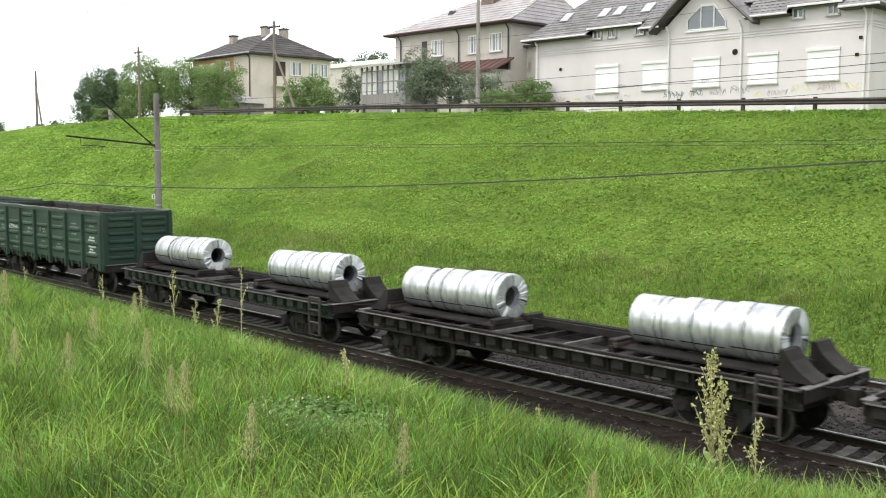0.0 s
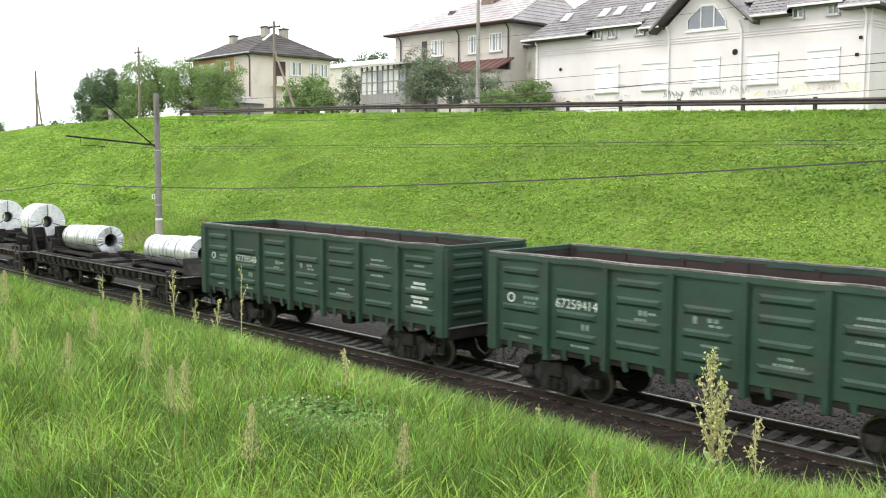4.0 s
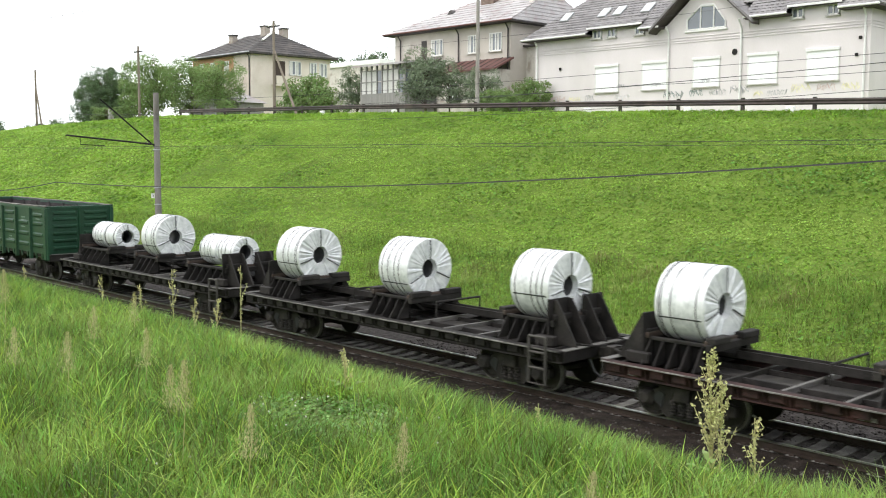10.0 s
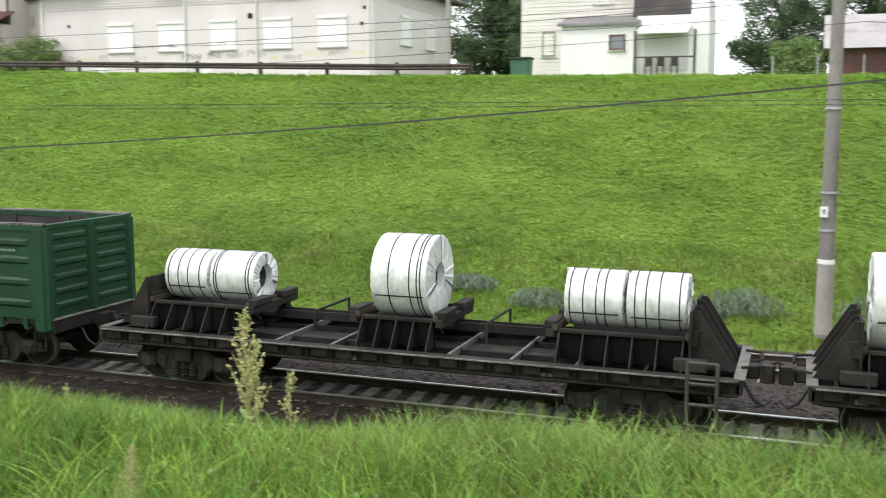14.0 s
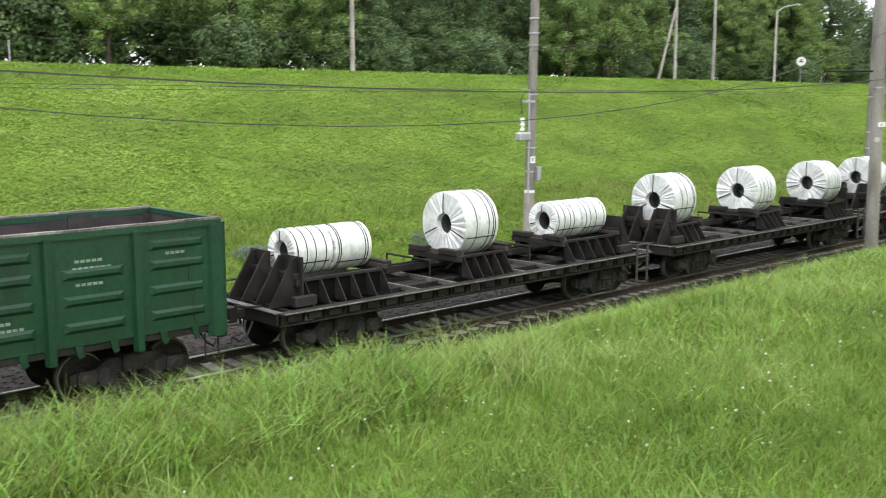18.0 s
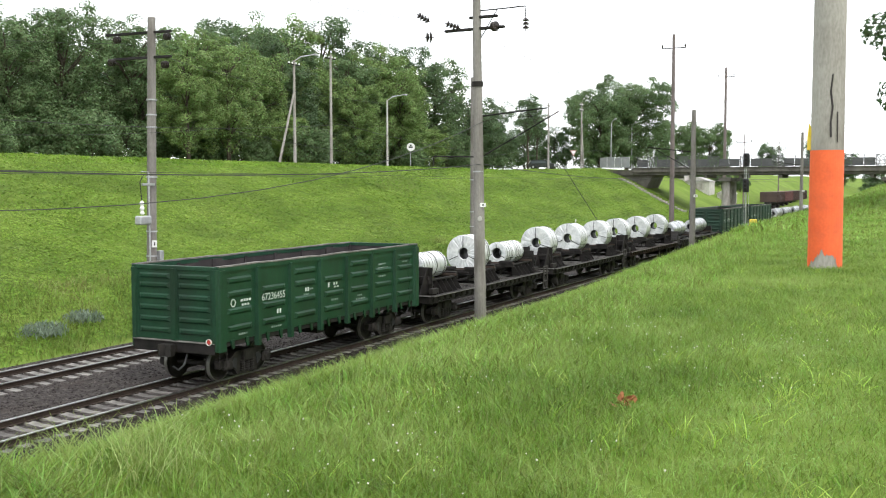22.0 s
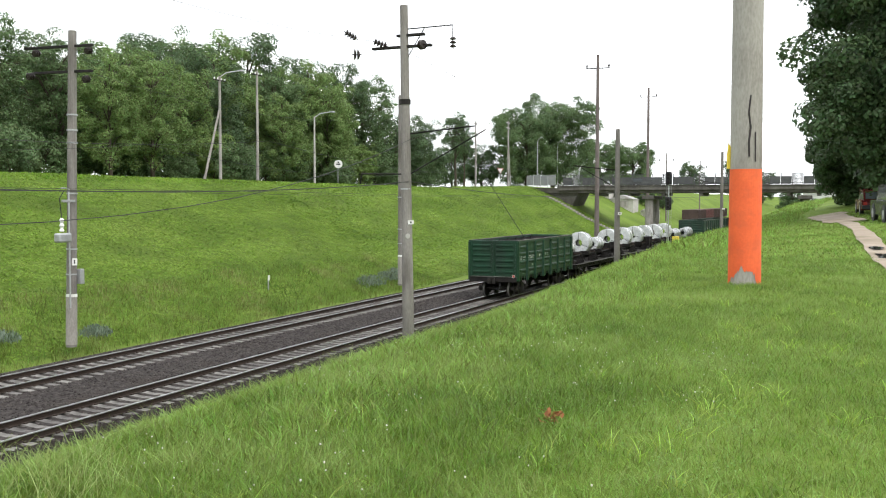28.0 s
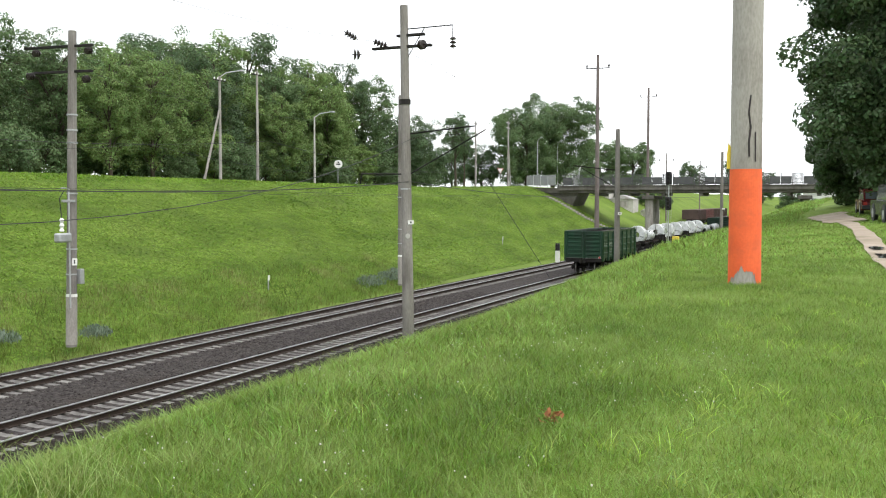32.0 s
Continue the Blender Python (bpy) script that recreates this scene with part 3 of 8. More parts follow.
def gondola(label, paint, inside, fresh, number=""):
    w = thing("gondola_wagon", label, "freight wagon", group="wagons of the train")
    hl, hw, z0, z1 = 6.15, 1.5, 1.28, 3.4
    fl = Mesh().box(-hl + 0.05, hl - 0.05, -hw + 0.05, hw - 0.05, z0, z0 + 0.08)
    part("floor", fl, inside, w)
    bays = np.linspace(-hl + 0.12, hl - 0.12, 8)
    for s in (-1, 1):
        sw = Mesh().box(-hl, hl, s * hw - 0.03, s * hw + 0.03, z0 - 0.02, z1, 0.008)
        side = part("side_wall", sw, paint, w)
        liner = Mesh().box(-hl + 0.06, hl - 0.06, s * (hw - 0.035) - 0.006, s * (hw - 0.035) + 0.006, z0 + 0.08, z1 - 0.04)
        part("inner_lining", liner, inside, side)
        for i, x in enumerate(bays):
            wd = 0.2 if i in (0, 7) else 0.11
            lo = 1.02 if i in (0, 7) else 0.98
            out = s * (hw + 0.13)
            po = Mesh().prism([(x - wd, s * hw), (x - wd * 0.62, out), (x + wd * 0.62, out), (x + wd, s * hw)], lo, z1 - 0.06, "z")
            part("side_post", po, paint, side)
        for i in range(7):
            a, b = bays[i] + 0.26, bays[i + 1] - 0.26
            for z in (1.62, 2.12, 2.62, 3.02):
                d = s * (hw + 0.03)
                e = s * (hw + 0.085)
                rib = Mesh()
                rib.add([(a, d, z - 0.1), (b, d, z - 0.1), (b, d, z + 0.1), (a, d, z + 0.1), (a + 0.1, e, z - 0.035), (b - 0.1, e, z - 0.035), (b - 0.1, e, z + 0.045), (a + 0.1, e, z + 0.045)],
                        [(0, 1, 5, 4), (1, 2, 6, 5), (2, 3, 7, 6), (3, 0, 4, 7), (4, 5, 6, 7)])
                if z < 3 or i % 2 == 0:
                    part("pressed_rib", rib, paint, side)
            for k in (0.3, 0.7):
                xx = bays[i] * (1 - k) + bays[i + 1] * k
                hk = Mesh().prism([(xx - 0.08, 1.3), (xx + 0.09, 1.3), (xx + 0.07, 1.16), (xx + 0.11, 1.06), (xx + 0.0, 1.02), (xx - 0.05, 1.14)], s * hw - 0.02 + 0.03 * s, s * hw + 0.02 + 0.03 * s)
                part("hatch_hook", hk, paint, side)
        chord, lip, ks = Mesh(), Mesh(), 33
        for m_, sec in ((chord, ((-0.05, -0.1), (0.09, -0.1), (0.09, 0.05), (0.075, 0.06), (-0.04, 0.06), (-0.05, 0.05))), (lip, ((-0.056, 0.025), (0.096, 0.025), (0.096, 0.068), (-0.056, 0.068)))):
            n_, vs = len(sec), []
            for q in range(ks):
                x = (-hl - 0.02) + (2 * hl + 0.04) * q / (ks - 1)
                dy = 0.035 * noise.noise((x * 0.55, s * 3.0 + len(RIDERS), 1.0))
                dz = 0.03 * noise.noise((x * 0.8, s * 5.0 + len(RIDERS), 6.0))
                vs += [(x, s * (hw + a + dy), z1 + b + dz) for a, b in sec]
            m_.add(vs, [(q * n_ + j, q * n_ + (j + 1) % n_, (q + 1) * n_ + (j + 1) % n_, (q + 1) * n_ + j) for q in range(ks - 1) for j in range(n_)] + [tuple(range(n_)), tuple(range((ks - 1) * n_, ks * n_))])
        for e in (-1, 1):
            cp = [(e * (hl - 0.16), 1.32), (e * (hl - 0.62), 1.35), (e * (hl - 0.68), 1.75), (e * (hl - 0.6), 2.02), (e * (hl - 0.74), 2.3), (e * (hl - 0.7), 2.68), (e * (hl - 0.58), 2.9), (e * (hl - 0.66), 3.2), (e * (hl - 0.16), 3.24)]
            part("corner_plate", Mesh().prism(cp, s * (hw + 0.031), s * (hw + 0.044)), paint, side, "patched corner reinforcement plate")
        top = part("top_chord", chord, paint, side)
        part("worn_lip", lip, M_WORN_LIP, top, "dusty worn upper edge")
        for i, x in enumerate(bays):
            part("inner_post", Mesh().box(x - 0.07, x + 0.07, s * (hw - 0.05) - 0.03, s * (hw - 0.05) + 0.03, z0 + 0.08, z1 - 0.05), inside, side)
        part("lower_sill", Mesh().box(-hl, hl, s * hw - 0.03 - 0.03 * s, s * hw + 0.03 - 0.03 * s, 1.12, z0, 0.01), M_FRAME, side)
    for s in (-1, 1):
        ew = Mesh().box(s * hl - 0.03, s * hl + 0.03, -hw, hw, z0, z1, 0.008)
        end = part("end_wall", ew, paint, w)
        part("inner_lining", Mesh().box(s * (hl - 0.04) - 0.006, s * (hl - 0.04) + 0.006, -hw + 0.05, hw - 0.05, z0 + 0.08, z1 - 0.04), inside, end)
        for y in (-hw + 0.02, 0.0, hw - 0.02):
            wd = 0.11
            out = s * (hl + 0.11)
            part("end_post", Mesh().prism([(s * hl, y - wd), (out, y - wd * 0.6), (out, y + wd * 0.6), (s * hl, y + wd)], 1.05, z1 - 0.03, "z"), paint, end)
        for a, b in ((-hw + 0.2, -0.16), (0.16, hw - 0.2)):
            for z in (1.55, 1.88, 2.21, 2.54, 2.87, 3.14):
                d, e = s * (hl + 0.03), s * (hl + 0.085)
                rib = Mesh().add([(d, a, z - 0.085), (d, b, z - 0.085), (d, b, z + 0.085), (d, a, z + 0.085), (e, a + 0.08, z - 0.03), (e, b - 0.08, z - 0.03), (e, b - 0.08, z + 0.04), (e, a + 0.08, z + 0.04)],
                                 [(0, 1, 5, 4), (1, 2, 6, 5), (2, 3, 7, 6), (3, 0, 4, 7), (4, 5, 6, 7)])
                part("pressed_rib", rib, paint, end)
        part("end_chord", Mesh().box(s * hl - 0.06, s * hl + 0.06, -hw, hw, z1 - 0.08, z1 + 0.05, 0.012), paint, end)
        part("end_sill", Mesh().box(s * hl - 0.1 + 0.04 * s, s * hl + 0.1 + 0.04 * s, -hw, hw, 0.95, 1.26, 0.02), M_FRAME, w)
        part("end_ledge", Mesh().box(s * hl - 0.1 + 0.08 * s, s * hl + 0.1 + 0.08 * s, -hw, hw, 1.262, 1.278), M_WORN_LIP, w, "dusty steel ledge along the end")
        coupler(w, s * hl, s)
        st = Mesh().path([(s * 6.05, -1.5, 1.1), (s * 6.05, -1.5, 0.55), (s * 5.75, -1.5, 0.55), (s * 5.75, -1.5, 1.1)], 0.02)
        part("step", st, M_FRAME, w)
    part("centre_sill", Mesh().box(-hl, hl, -0.25, 0.25, 0.9, 1.28, 0.02), M_FRAME, w)
    for x in (-3.0, -1.0, 1.0, 3.0):
        part("cross_bearer", Mesh().box(x - 0.08, x + 0.08, -1.45, 1.45, 1.05, 1.28, 0.02), M_FRAME, w)
    cyl = Mesh().lathe([(-1.7, 0.14), (-1.66, 0.19), (-0.9, 0.19), (-0.86, 0.14)], "x", 14, pose(0, 0.6, 0.78))
    part("brake_cylinder", cyl, M_FRAME, w)
    part("hatch_lever", Mesh().prism([(0.3, 1.25), (1.1, 1.25), (0.9, 0.62), (0.5, 0.62)], -0.55, 0.55), M_FRAME, w)
    for p in (-4.325, 4.325):
        WHEELS.extend(bogie_parts(w, p))
    mid = [(bays[i] + bays[i + 1]) / 2 for i in range(7)]
    y = -hw - 0.032
    # running number and rows of small stencilling
    if number:
        lettering(number, 0.31, M_LETTER, w, pose(mid[1], y - 0.002, 2.37, 90, 0, 0), "running_number", 0.002)
        part("emblem", Mesh().lathe([(y - 0.018, 0.085), (y - 0.018, 0.12), (y, 0.12), (y, 0.085)], "y", 20, pose(mid[0] - 0.3, 0, 2.36), closed=True), M_LETTER, w, "plain round white emblem")
    else:
        bars(w, [(mid[1] - 0.49 + i * 0.14, 2.36, 0.07, 0.17 - 0.02 * (i % 3)) for i in range(8)], M_FAINT, y=y, name="number_mark")
    k = 0.13
    bars(w, [(mid[0] + 0.12 + i * k, 2.4, 0.09, 0.07) for i in range(4)] + [(mid[0] + 0.16 + i * k, 2.27, 0.09, 0.06) for i in range(3)] + [(mid[1] + 0.2 + i * k, 1.88, 0.08, 0.14) for i in range(2)]
         + [(mid[2] + 0.05 + i * k, 2.4, 0.09, 0.12) for i in range(2)] + [(mid[3] - 0.3, 2.42, 0.09, 0.16), (mid[3] + 0.05, 2.44, 0.1, 0.09), (mid[3] + 0.2, 2.44, 0.1, 0.09), (mid[3] + 0.1, 2.33, 0.12, 0.05), (mid[3] + 0.27, 2.33, 0.12, 0.05)],
         M_LETTER if fresh else M_FAINT, y=y)
    bars(w, [(mid[q] + dx + i * 0.11, z, 0.085, 0.055) for q, dx, z, n_ in ((0, 0.0, 1.42, 4), (1, -0.1, 1.42, 5), (2, -0.05, 2.25, 3), (2, 0.3, 2.4, 2), (3, -0.1, 1.9, 4), (4, -0.1, 1.88, 3), (4, -0.2, 1.75, 6), (5, -0.3, 2.86, 5), (5, -0.35, 2.72, 7), (5, -0.3, 2.6, 6), (5, -0.3, 2.42, 5), (6, -0.2, 2.84, 4)) for i in range(n_)], M_FAINT, y=y)
    if not fresh:
        bars(w, [(mid[6] + dx + i * 0.12, z, 0.1, 0.07) for dx, z, n_ in ((-0.2, 2.36, 4), (-0.3, 2.24, 5), (-0.3, 1.98, 7), (-0.2, 1.86, 3), (-0.3, 1.74, 6)) for i in range(n_)], M_LETTER, y=y)
    return w


def flat_wagon(label, frame_mat, cradles, tall):
    """A flat wagon for steel coils. cradles: (x0, x1) along it; tall: raised ribbed cradles, else coils low between the sills."""
    w = thing("coil_flat_wagon", label, "freight wagon", group="wagons of the train")
    hl, hw = 6.82, 1.42
    for s in (-1, 1):
        y = s * hw
        o_ = y + s * 0.05
        q_ = y + s * 0.15
        dz = 0.12 if tall else 0.0
        sill = Mesh().prism([(o_, 0.9), (o_, 0.935), (y, 0.935), (y, 1.285 - dz), (q_, 1.285 - dz), (q_, 1.33 - dz), (y - s * 0.12, 1.33 - dz), (y - s * 0.12, 1.29 - dz), (y - s * 0.025, 1.29 - dz), (y - s * 0.025, 0.935), (y - s * 0.06, 0.935), (y - s * 0.06, 0.9)], -hl, hl, "x")
        side = part("side_sill", sill, frame_mat, w)
        part("wear_strip", Mesh().box(-hl + 0.05, hl - 0.05, q_ - 0.03, q_ + 0.004, 1.31 - dz, 1.336 - dz), M_WORN_LIP, side, "dusty worn edge of the sill")
        if not tall:
            part("side_rail", Mesh().box(-hl + 0.3, hl - 0.3, y - 0.05, y + 0.05, 1.335, 1.39, 0.008), M_FRAME, side)
        x = -hl + 0.35
        while x < hl - 0.3:
            part("stake_pocket", Mesh().box(x - 0.17, x + 0.17, y + (0.02 if s > 0 else -0.09), y + (0.09 if s > 0 else -0.02), 1.05 - 0.5 * dz, 1.285 - dz, 0.015), frame_mat, side)
            part("stiffener", Mesh().prism([(y, 0.94), (y + s * 0.05, 0.94), (y + s * 0.13, 1.28 - dz), (y, 1.28 - dz)], x + 0.27, x + 0.29, "x"), frame_mat, side)
            x += 0.56
    for s in (-1, 1):
        part("headstock", Mesh().box(s * hl - 0.06, s * hl + 0.06, -hw, hw, 1.04 - dz, 1.32 - dz, 0.015), M_FRAME, w)
        part("end_plate", Mesh().box(s * hl - 0.1, s * hl + 0.1, -hw, hw, 1.325 - dz, 1.345 - dz), M_EDGE, w, "scuffed pale steel edge plate")
        coupler(w, s * hl, s)
        for yy in (-0.75, 0.75):
            part("end_bracket", Mesh().path([(s * hl, yy, 1.28), (s * (hl + 0.32), yy * 0.8, 1.28), (s * (hl + 0.32), 0.2 * yy, 1.24)], 0.03), M_FRAME, w)
    part("centre_sill", Mesh().box(-hl, hl, -0.3, 0.3, 0.85, 1.1, 0.02), M_BOGIE, w)
    for s in (-1, 1):
        part("inner_beam", Mesh().box(-hl, hl, s * 0.56 - 0.03, s * 0.56 + 0.03, 0.95, 1.16, 0.01), M_FRAME, w)
    part("upper_channel", Mesh().prism([(0.42, 1.32), (0.42, 1.5), (0.47, 1.5), (0.47, 1.36), (0.73, 1.36), (0.73, 1.5), (0.78, 1.5), (0.78, 1.32)], -hl + 0.9, hl - 0.9, "x"), M_FRAME, w)
    n = 12 if not tall else 11
    for i in range(n):
        x = -hl + 0.4 + i * (2 * hl - 0.8) / (n - 1)
        cb = Mesh().box(x - 0.035, x + 0.035, -hw + 0.02, hw - 0.02, 1.2 - dz, 1.325 - dz, 0.008)
        part("cross_bearer", cb, M_EDGE if i in (3, 4, 6, 7, 8) else M_FRAME, w)
    # Added black sheet: stands in for the shade below the open frame.
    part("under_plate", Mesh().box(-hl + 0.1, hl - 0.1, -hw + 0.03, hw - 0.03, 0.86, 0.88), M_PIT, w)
    # one flank carries a ladder by the leading end
    for s, xx in ((-1, 6.2), (1, -6.2)):
        y = s * (hw + 0.2)
        st = Mesh().path([(xx - 0.26, y, 1.5), (xx - 0.26, y, 0.36), (xx + 0.26, y, 0.36), (xx + 0.26, y, 1.5)], 0.04)
        for z in (0.74, 1.12, 1.5):
            st.path([(xx - 0.26, y, z), (xx + 0.26, y, z)], 0.035)
        for k in (-0.26, 0.26):
            st.path([(xx + k, y, 1.2), (xx + k, s * (hw - 0.1), 1.2)], 0.03)
        part("step_ladder", st, M_STEPS, w)
    for c, (a, b) in enumerate(cradles):
        zc = 1.78 if tall else 1.42
        for s in (-1, 1):
            wing = Mesh().add([(a, s * 0.86, zc), (b, s * 0.86, zc), (b, s * 0.3, 1.44), (a, s * 0.3, 1.44), (a, s * 0.86, zc - 0.05), (b, s * 0.86, zc - 0.05), (b, s * 0.3, 1.36), (a, s * 0.3, 1.36)],
                              [(0, 1, 2, 3), (7, 6, 5, 4), (0, 4, 5, 1), (1, 5, 6, 2), (2, 6, 7, 3), (3, 7, 4, 0)])
            cr = part("coil_cradle", wing, M_FRAME, w)
            if tall:
                part("cradle_rail", Mesh().box(a, b, s * 0.88 - 0.05, s * 0.88 + 0.05, zc - 0.06, zc + 0.02, 0.012), M_FRAME, cr)
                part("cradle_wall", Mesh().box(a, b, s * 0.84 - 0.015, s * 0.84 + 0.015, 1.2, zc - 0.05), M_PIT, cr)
                k = max(4, int((b - a) / 0.42))
                for i in range(k + 1):
                    x = a + 0.04 + (b - a - 0.08) * i / k
                    rb = Mesh().prism([(s * 0.86, 1.215), (s * 1.3, 1.215), (s * 0.95, zc - 0.05), (s * 0.86, zc - 0.05)], x - 0.014, x + 0.014, "x")
                    part("cradle_rib", rb, M_FRAME, cr)
        for x, e in ((a, -1), (b, 1)):
            for s in (-1, 1):
                part("stop_block", Mesh().box(x - 0.12 + 0.14 * e, x + 0.12 + 0.14 * e, s * 0.6 - 0.35, s * 0.6 + 0.35, zc + 0.02, zc + 0.17, 0.02), M_FRAME, w)
            part("stop_beam", Mesh().box(x - 0.08 + 0.14 * e, x + 0.08 + 0.14 * e, -1.0, 1.0, zc - 0.14, zc + 0.03, 0.015), M_FRAME, w)
            part("wedge_timber", Mesh().box(x - 0.05 + 0.05 * e, x + 0.05 + 0.05 * e, -0.98, 0.98, zc - 0.02, zc + 0.1, 0.01), M_TIMBER, w, "reddish timber wedge")
        # a sloped end stop of two gusset plates where the cradle lies by the wagon's end
        for e in (-1, 1):
            edge = b if e > 0 else a
            if abs(edge) > 4.6 and edge * e > 0:
                x0, x1 = edge + 0.12 * e, edge + e * (0.9 if tall else 0.8)
                x1 = max(-hl, min(hl, x1))
                zt = 2.3 if tall else 1.95
                for s in (-1, 1):
                    if not tall:
                        hx = [(x0, 1.34), (x1 + 0.35 * e, 1.34), (x1 + 0.2 * e, 1.38), (x0 + 0.5 * e, 1.52), (x0 + 0.25 * e, 1.74), (x0 + 0.12 * e, zt), (x0, zt)]
                        part("end_shield", Mesh().prism([(min(hl, max(-hl, a_)), b_) for a_, b_ in hx], s * 0.34, s * 1.0), M_FRAME, w, "broad sloping end stop")
                        continue
                    for yy in (0.3, 0.86):
                        gp = Mesh().prism([(x0, 1.22), (x1, 1.22), (x0 + 0.1 * e, zt), (x0, zt)], s * yy - 0.025, s * yy + 0.025)
                        part("gusset_plate", gp, M_FRAME, w)
                    pl = Mesh().prism([(x0, 1.3), (x0 - 0.05 * e, 1.3), (x0 - 0.05 * e, zt + 0.02), (x0, zt + 0.02)], s * 0.28, s * 1.06)
                    part("stop_plate", pl, M_FRAME, w)
                    part("corner_block", Mesh().box(x0 - 0.3, x0 + 0.3, s * 1.14 - 0.09, s * 1.14 + 0.09, 1.22, 1.46, 0.02), M_FRAME, w)
        if tall and c == 1:
            for e, x in ((-1, a - 0.75), (1, b + 0.75)):
                tb = Mesh().path([(x + e * 0.35, -0.85, 1.36), (x + e * 0.35, -0.85, 1.78), (x + e * 0.35, 0.85, 1.78), (x + e * 0.35, 0.85, 1.36)], 0.03)
                part("lashing_frame", tb, M_FRAME, w)
    y = -hw - 0.016
    bars(w, [(-hl + 0.8, 1.0, 0.22, 0.09), (-1.95, 1.0, 0.14, 0.08), (-0.9, 1.0, 0.16, 0.08), (-0.7, 1.0, 0.16, 0.08), (0.25, 1.0, 0.25, 0.08), (3.4, 1.0, 0.4, 0.06)], M_EDGE, y=y)
    for p in (-4.92, 4.92):
        WHEELS.extend(bogie_parts(w, p))
    return w


M_FOIL = mat("silvery_wrapping_film", [(0.5, 0.52, 0.53), (0.68, 0.695, 0.705), (0.82, 0.83, 0.84)], 0.36, scale=2.2, fine=9, bump=0.35, bump_dist=0.02, bump_scale=3.0, per_object=0.05, metal=0.15, spec=0.55, stretch=(1.3, 0.9, 0.9))
M_FOIL_BRIGHT = mat("shiny_metallised_film", [(0.27, 0.28, 0.295), (0.52, 0.535, 0.555), (0.76, 0.775, 0.79)], 0.33, scale=1.8, fine=6, bump=0.45, bump_dist=0.02, bump_scale=2.6, per_object=0.08, metal=0.6, spec=0.6, stretch=(2.8, 0.7, 0.7))
M_CORE = mat("coil_bore_steel", [(0.025, 0.025, 0.027), (0.06, 0.06, 0.064)], 0.6, metal=0.3, scale=4, fine=30, bump=0.1)


def coil(length, radius, seed, label, hoops=4):
    """A steel coil wrapped in silvery film, lying with its bore along the line."""
    rnd = random.Random(seed)
    film = M_FOIL if hoops > 2 else M_FOIL_BRIGHT
    c = thing("steel_coil", label, "steel coil", group="wrapped steel coils on the train")
    n, h = 84, length / 2
    r_in = 0.27
    side = Mesh()
    ring = [(math.cos(2 * math.pi * i / n), math.sin(2 * math.pi * i / n)) for i in range(n)]
    lap = [(j * n + i, j * n + (i + 1) % n, (j + 1) * n + (i + 1) % n, (j + 1) * n + i) for j in range(5) for i in range(n)]
    vs = [(d, rr * c_, rr * s_) for d, rr in ((-h + 0.022, radius), (-h * 0.5, radius + 0.003), (0, radius + 0.004), (h * 0.5, radius + 0.003), (h - 0.022, radius)) for c_, s_ in ring]
    side.add(vs, lap[:4 * n])
    wrapping = part("wrapping", side, film, c, smooth=True)
    # the ends are gathered in sharp pleats that run from the rim into the bore
    for e in (-1, 1):
        pleat, v_ = [], 0.0
        for i in range(n):
            v_ = rnd.uniform(-1, 1) if rnd.random() < 0.6 else -v_ * 0.5
            pleat.append(v_)
        vs = []
        for d, rr, k in ((-0.022, radius, 0.0), (-0.004, radius - 0.008, 0.2), (0.004, radius - 0.04, 0.8), (0.008, (r_in + radius) / 2, 0.9), (0.0, r_in + 0.02, 0.6), (-0.16, r_in, 0.2)):
            vs += [(e * (h + d + 0.028 * k * pleat[i]), (rr + 0.004 * k * pleat[i - 3]) * ring[i][0], (rr + 0.004 * k * pleat[i - 3]) * ring[i][1]) for i in range(n)]
        part("end_wrapping", Mesh().add(vs, lap), film, wrapping, "film gathered in radial pleats")
    part("bore", Mesh().lathe([(-h + 0.16, r_in - 0.004), (h - 0.16, r_in - 0.004), (h - 0.16, r_in + 0.05), (-h + 0.16, r_in + 0.05)], "x", 32, closed=True), M_CORE, c, "dark bare steel bore", smooth=True)
    if seed % 4 == 0:
        fl = Mesh().prism([(-0.2, -r_in + 0.02), (0.22, -r_in + 0.02), (0.1, -r_in - 0.28), (-0.08, -r_in - 0.3)], h + 0.018, h + 0.03, "x")
        part("torn_flap", fl, M_FOIL, c, "loose torn flap of film")
    for d in sorted(rnd.sample([-h + 0.1, -h + 0.16, -h * 0.35, h * 0.1, h * 0.4, h - 0.2, h - 0.13], hoops)):
        part("band", Mesh().lathe([(d - 0.013, radius + 0.003), (d - 0.013, radius + 0.01), (d + 0.013, radius + 0.01), (d + 0.013, radius + 0.003)], "x", 48, closed=True), M_STRAP, c, "steel band round the coil")
    for a in (90, 202 + rnd.uniform(-12, 12), 338 + rnd.uniform(-12, 12)):
        ca, sa = math.cos(radians(a)), math.sin(radians(a))
        st = Mesh()
        w2 = 0.017
        tx, ty = -sa * w2, ca * w2
        ring = [(-h - 0.03, r_in - 0.01), (-h - 0.035, (r_in + radius) / 2), (-h - 0.015, radius - 0.05), (-h + 0.1, radius + 0.012), (h - 0.1, radius + 0.012), (h + 0.015, radius - 0.05), (h + 0.035, (r_in + radius) / 2), (h + 0.03, r_in - 0.01)]
        st.add([(d, r * ca + tx * q, r * sa + ty * q) for d, r in ring for q in (-1, 1)], [(2 * i, 2 * i + 1, 2 * i + 3, 2 * i + 2) for i in range(len(ring) - 1)])
        part("eye_band", st, M_STRAP, c, "dark steel band through the bore")
    return c


def ride(ob, s, lift=0.0):
    RIDERS.append((ob, s, lift))
    return ob


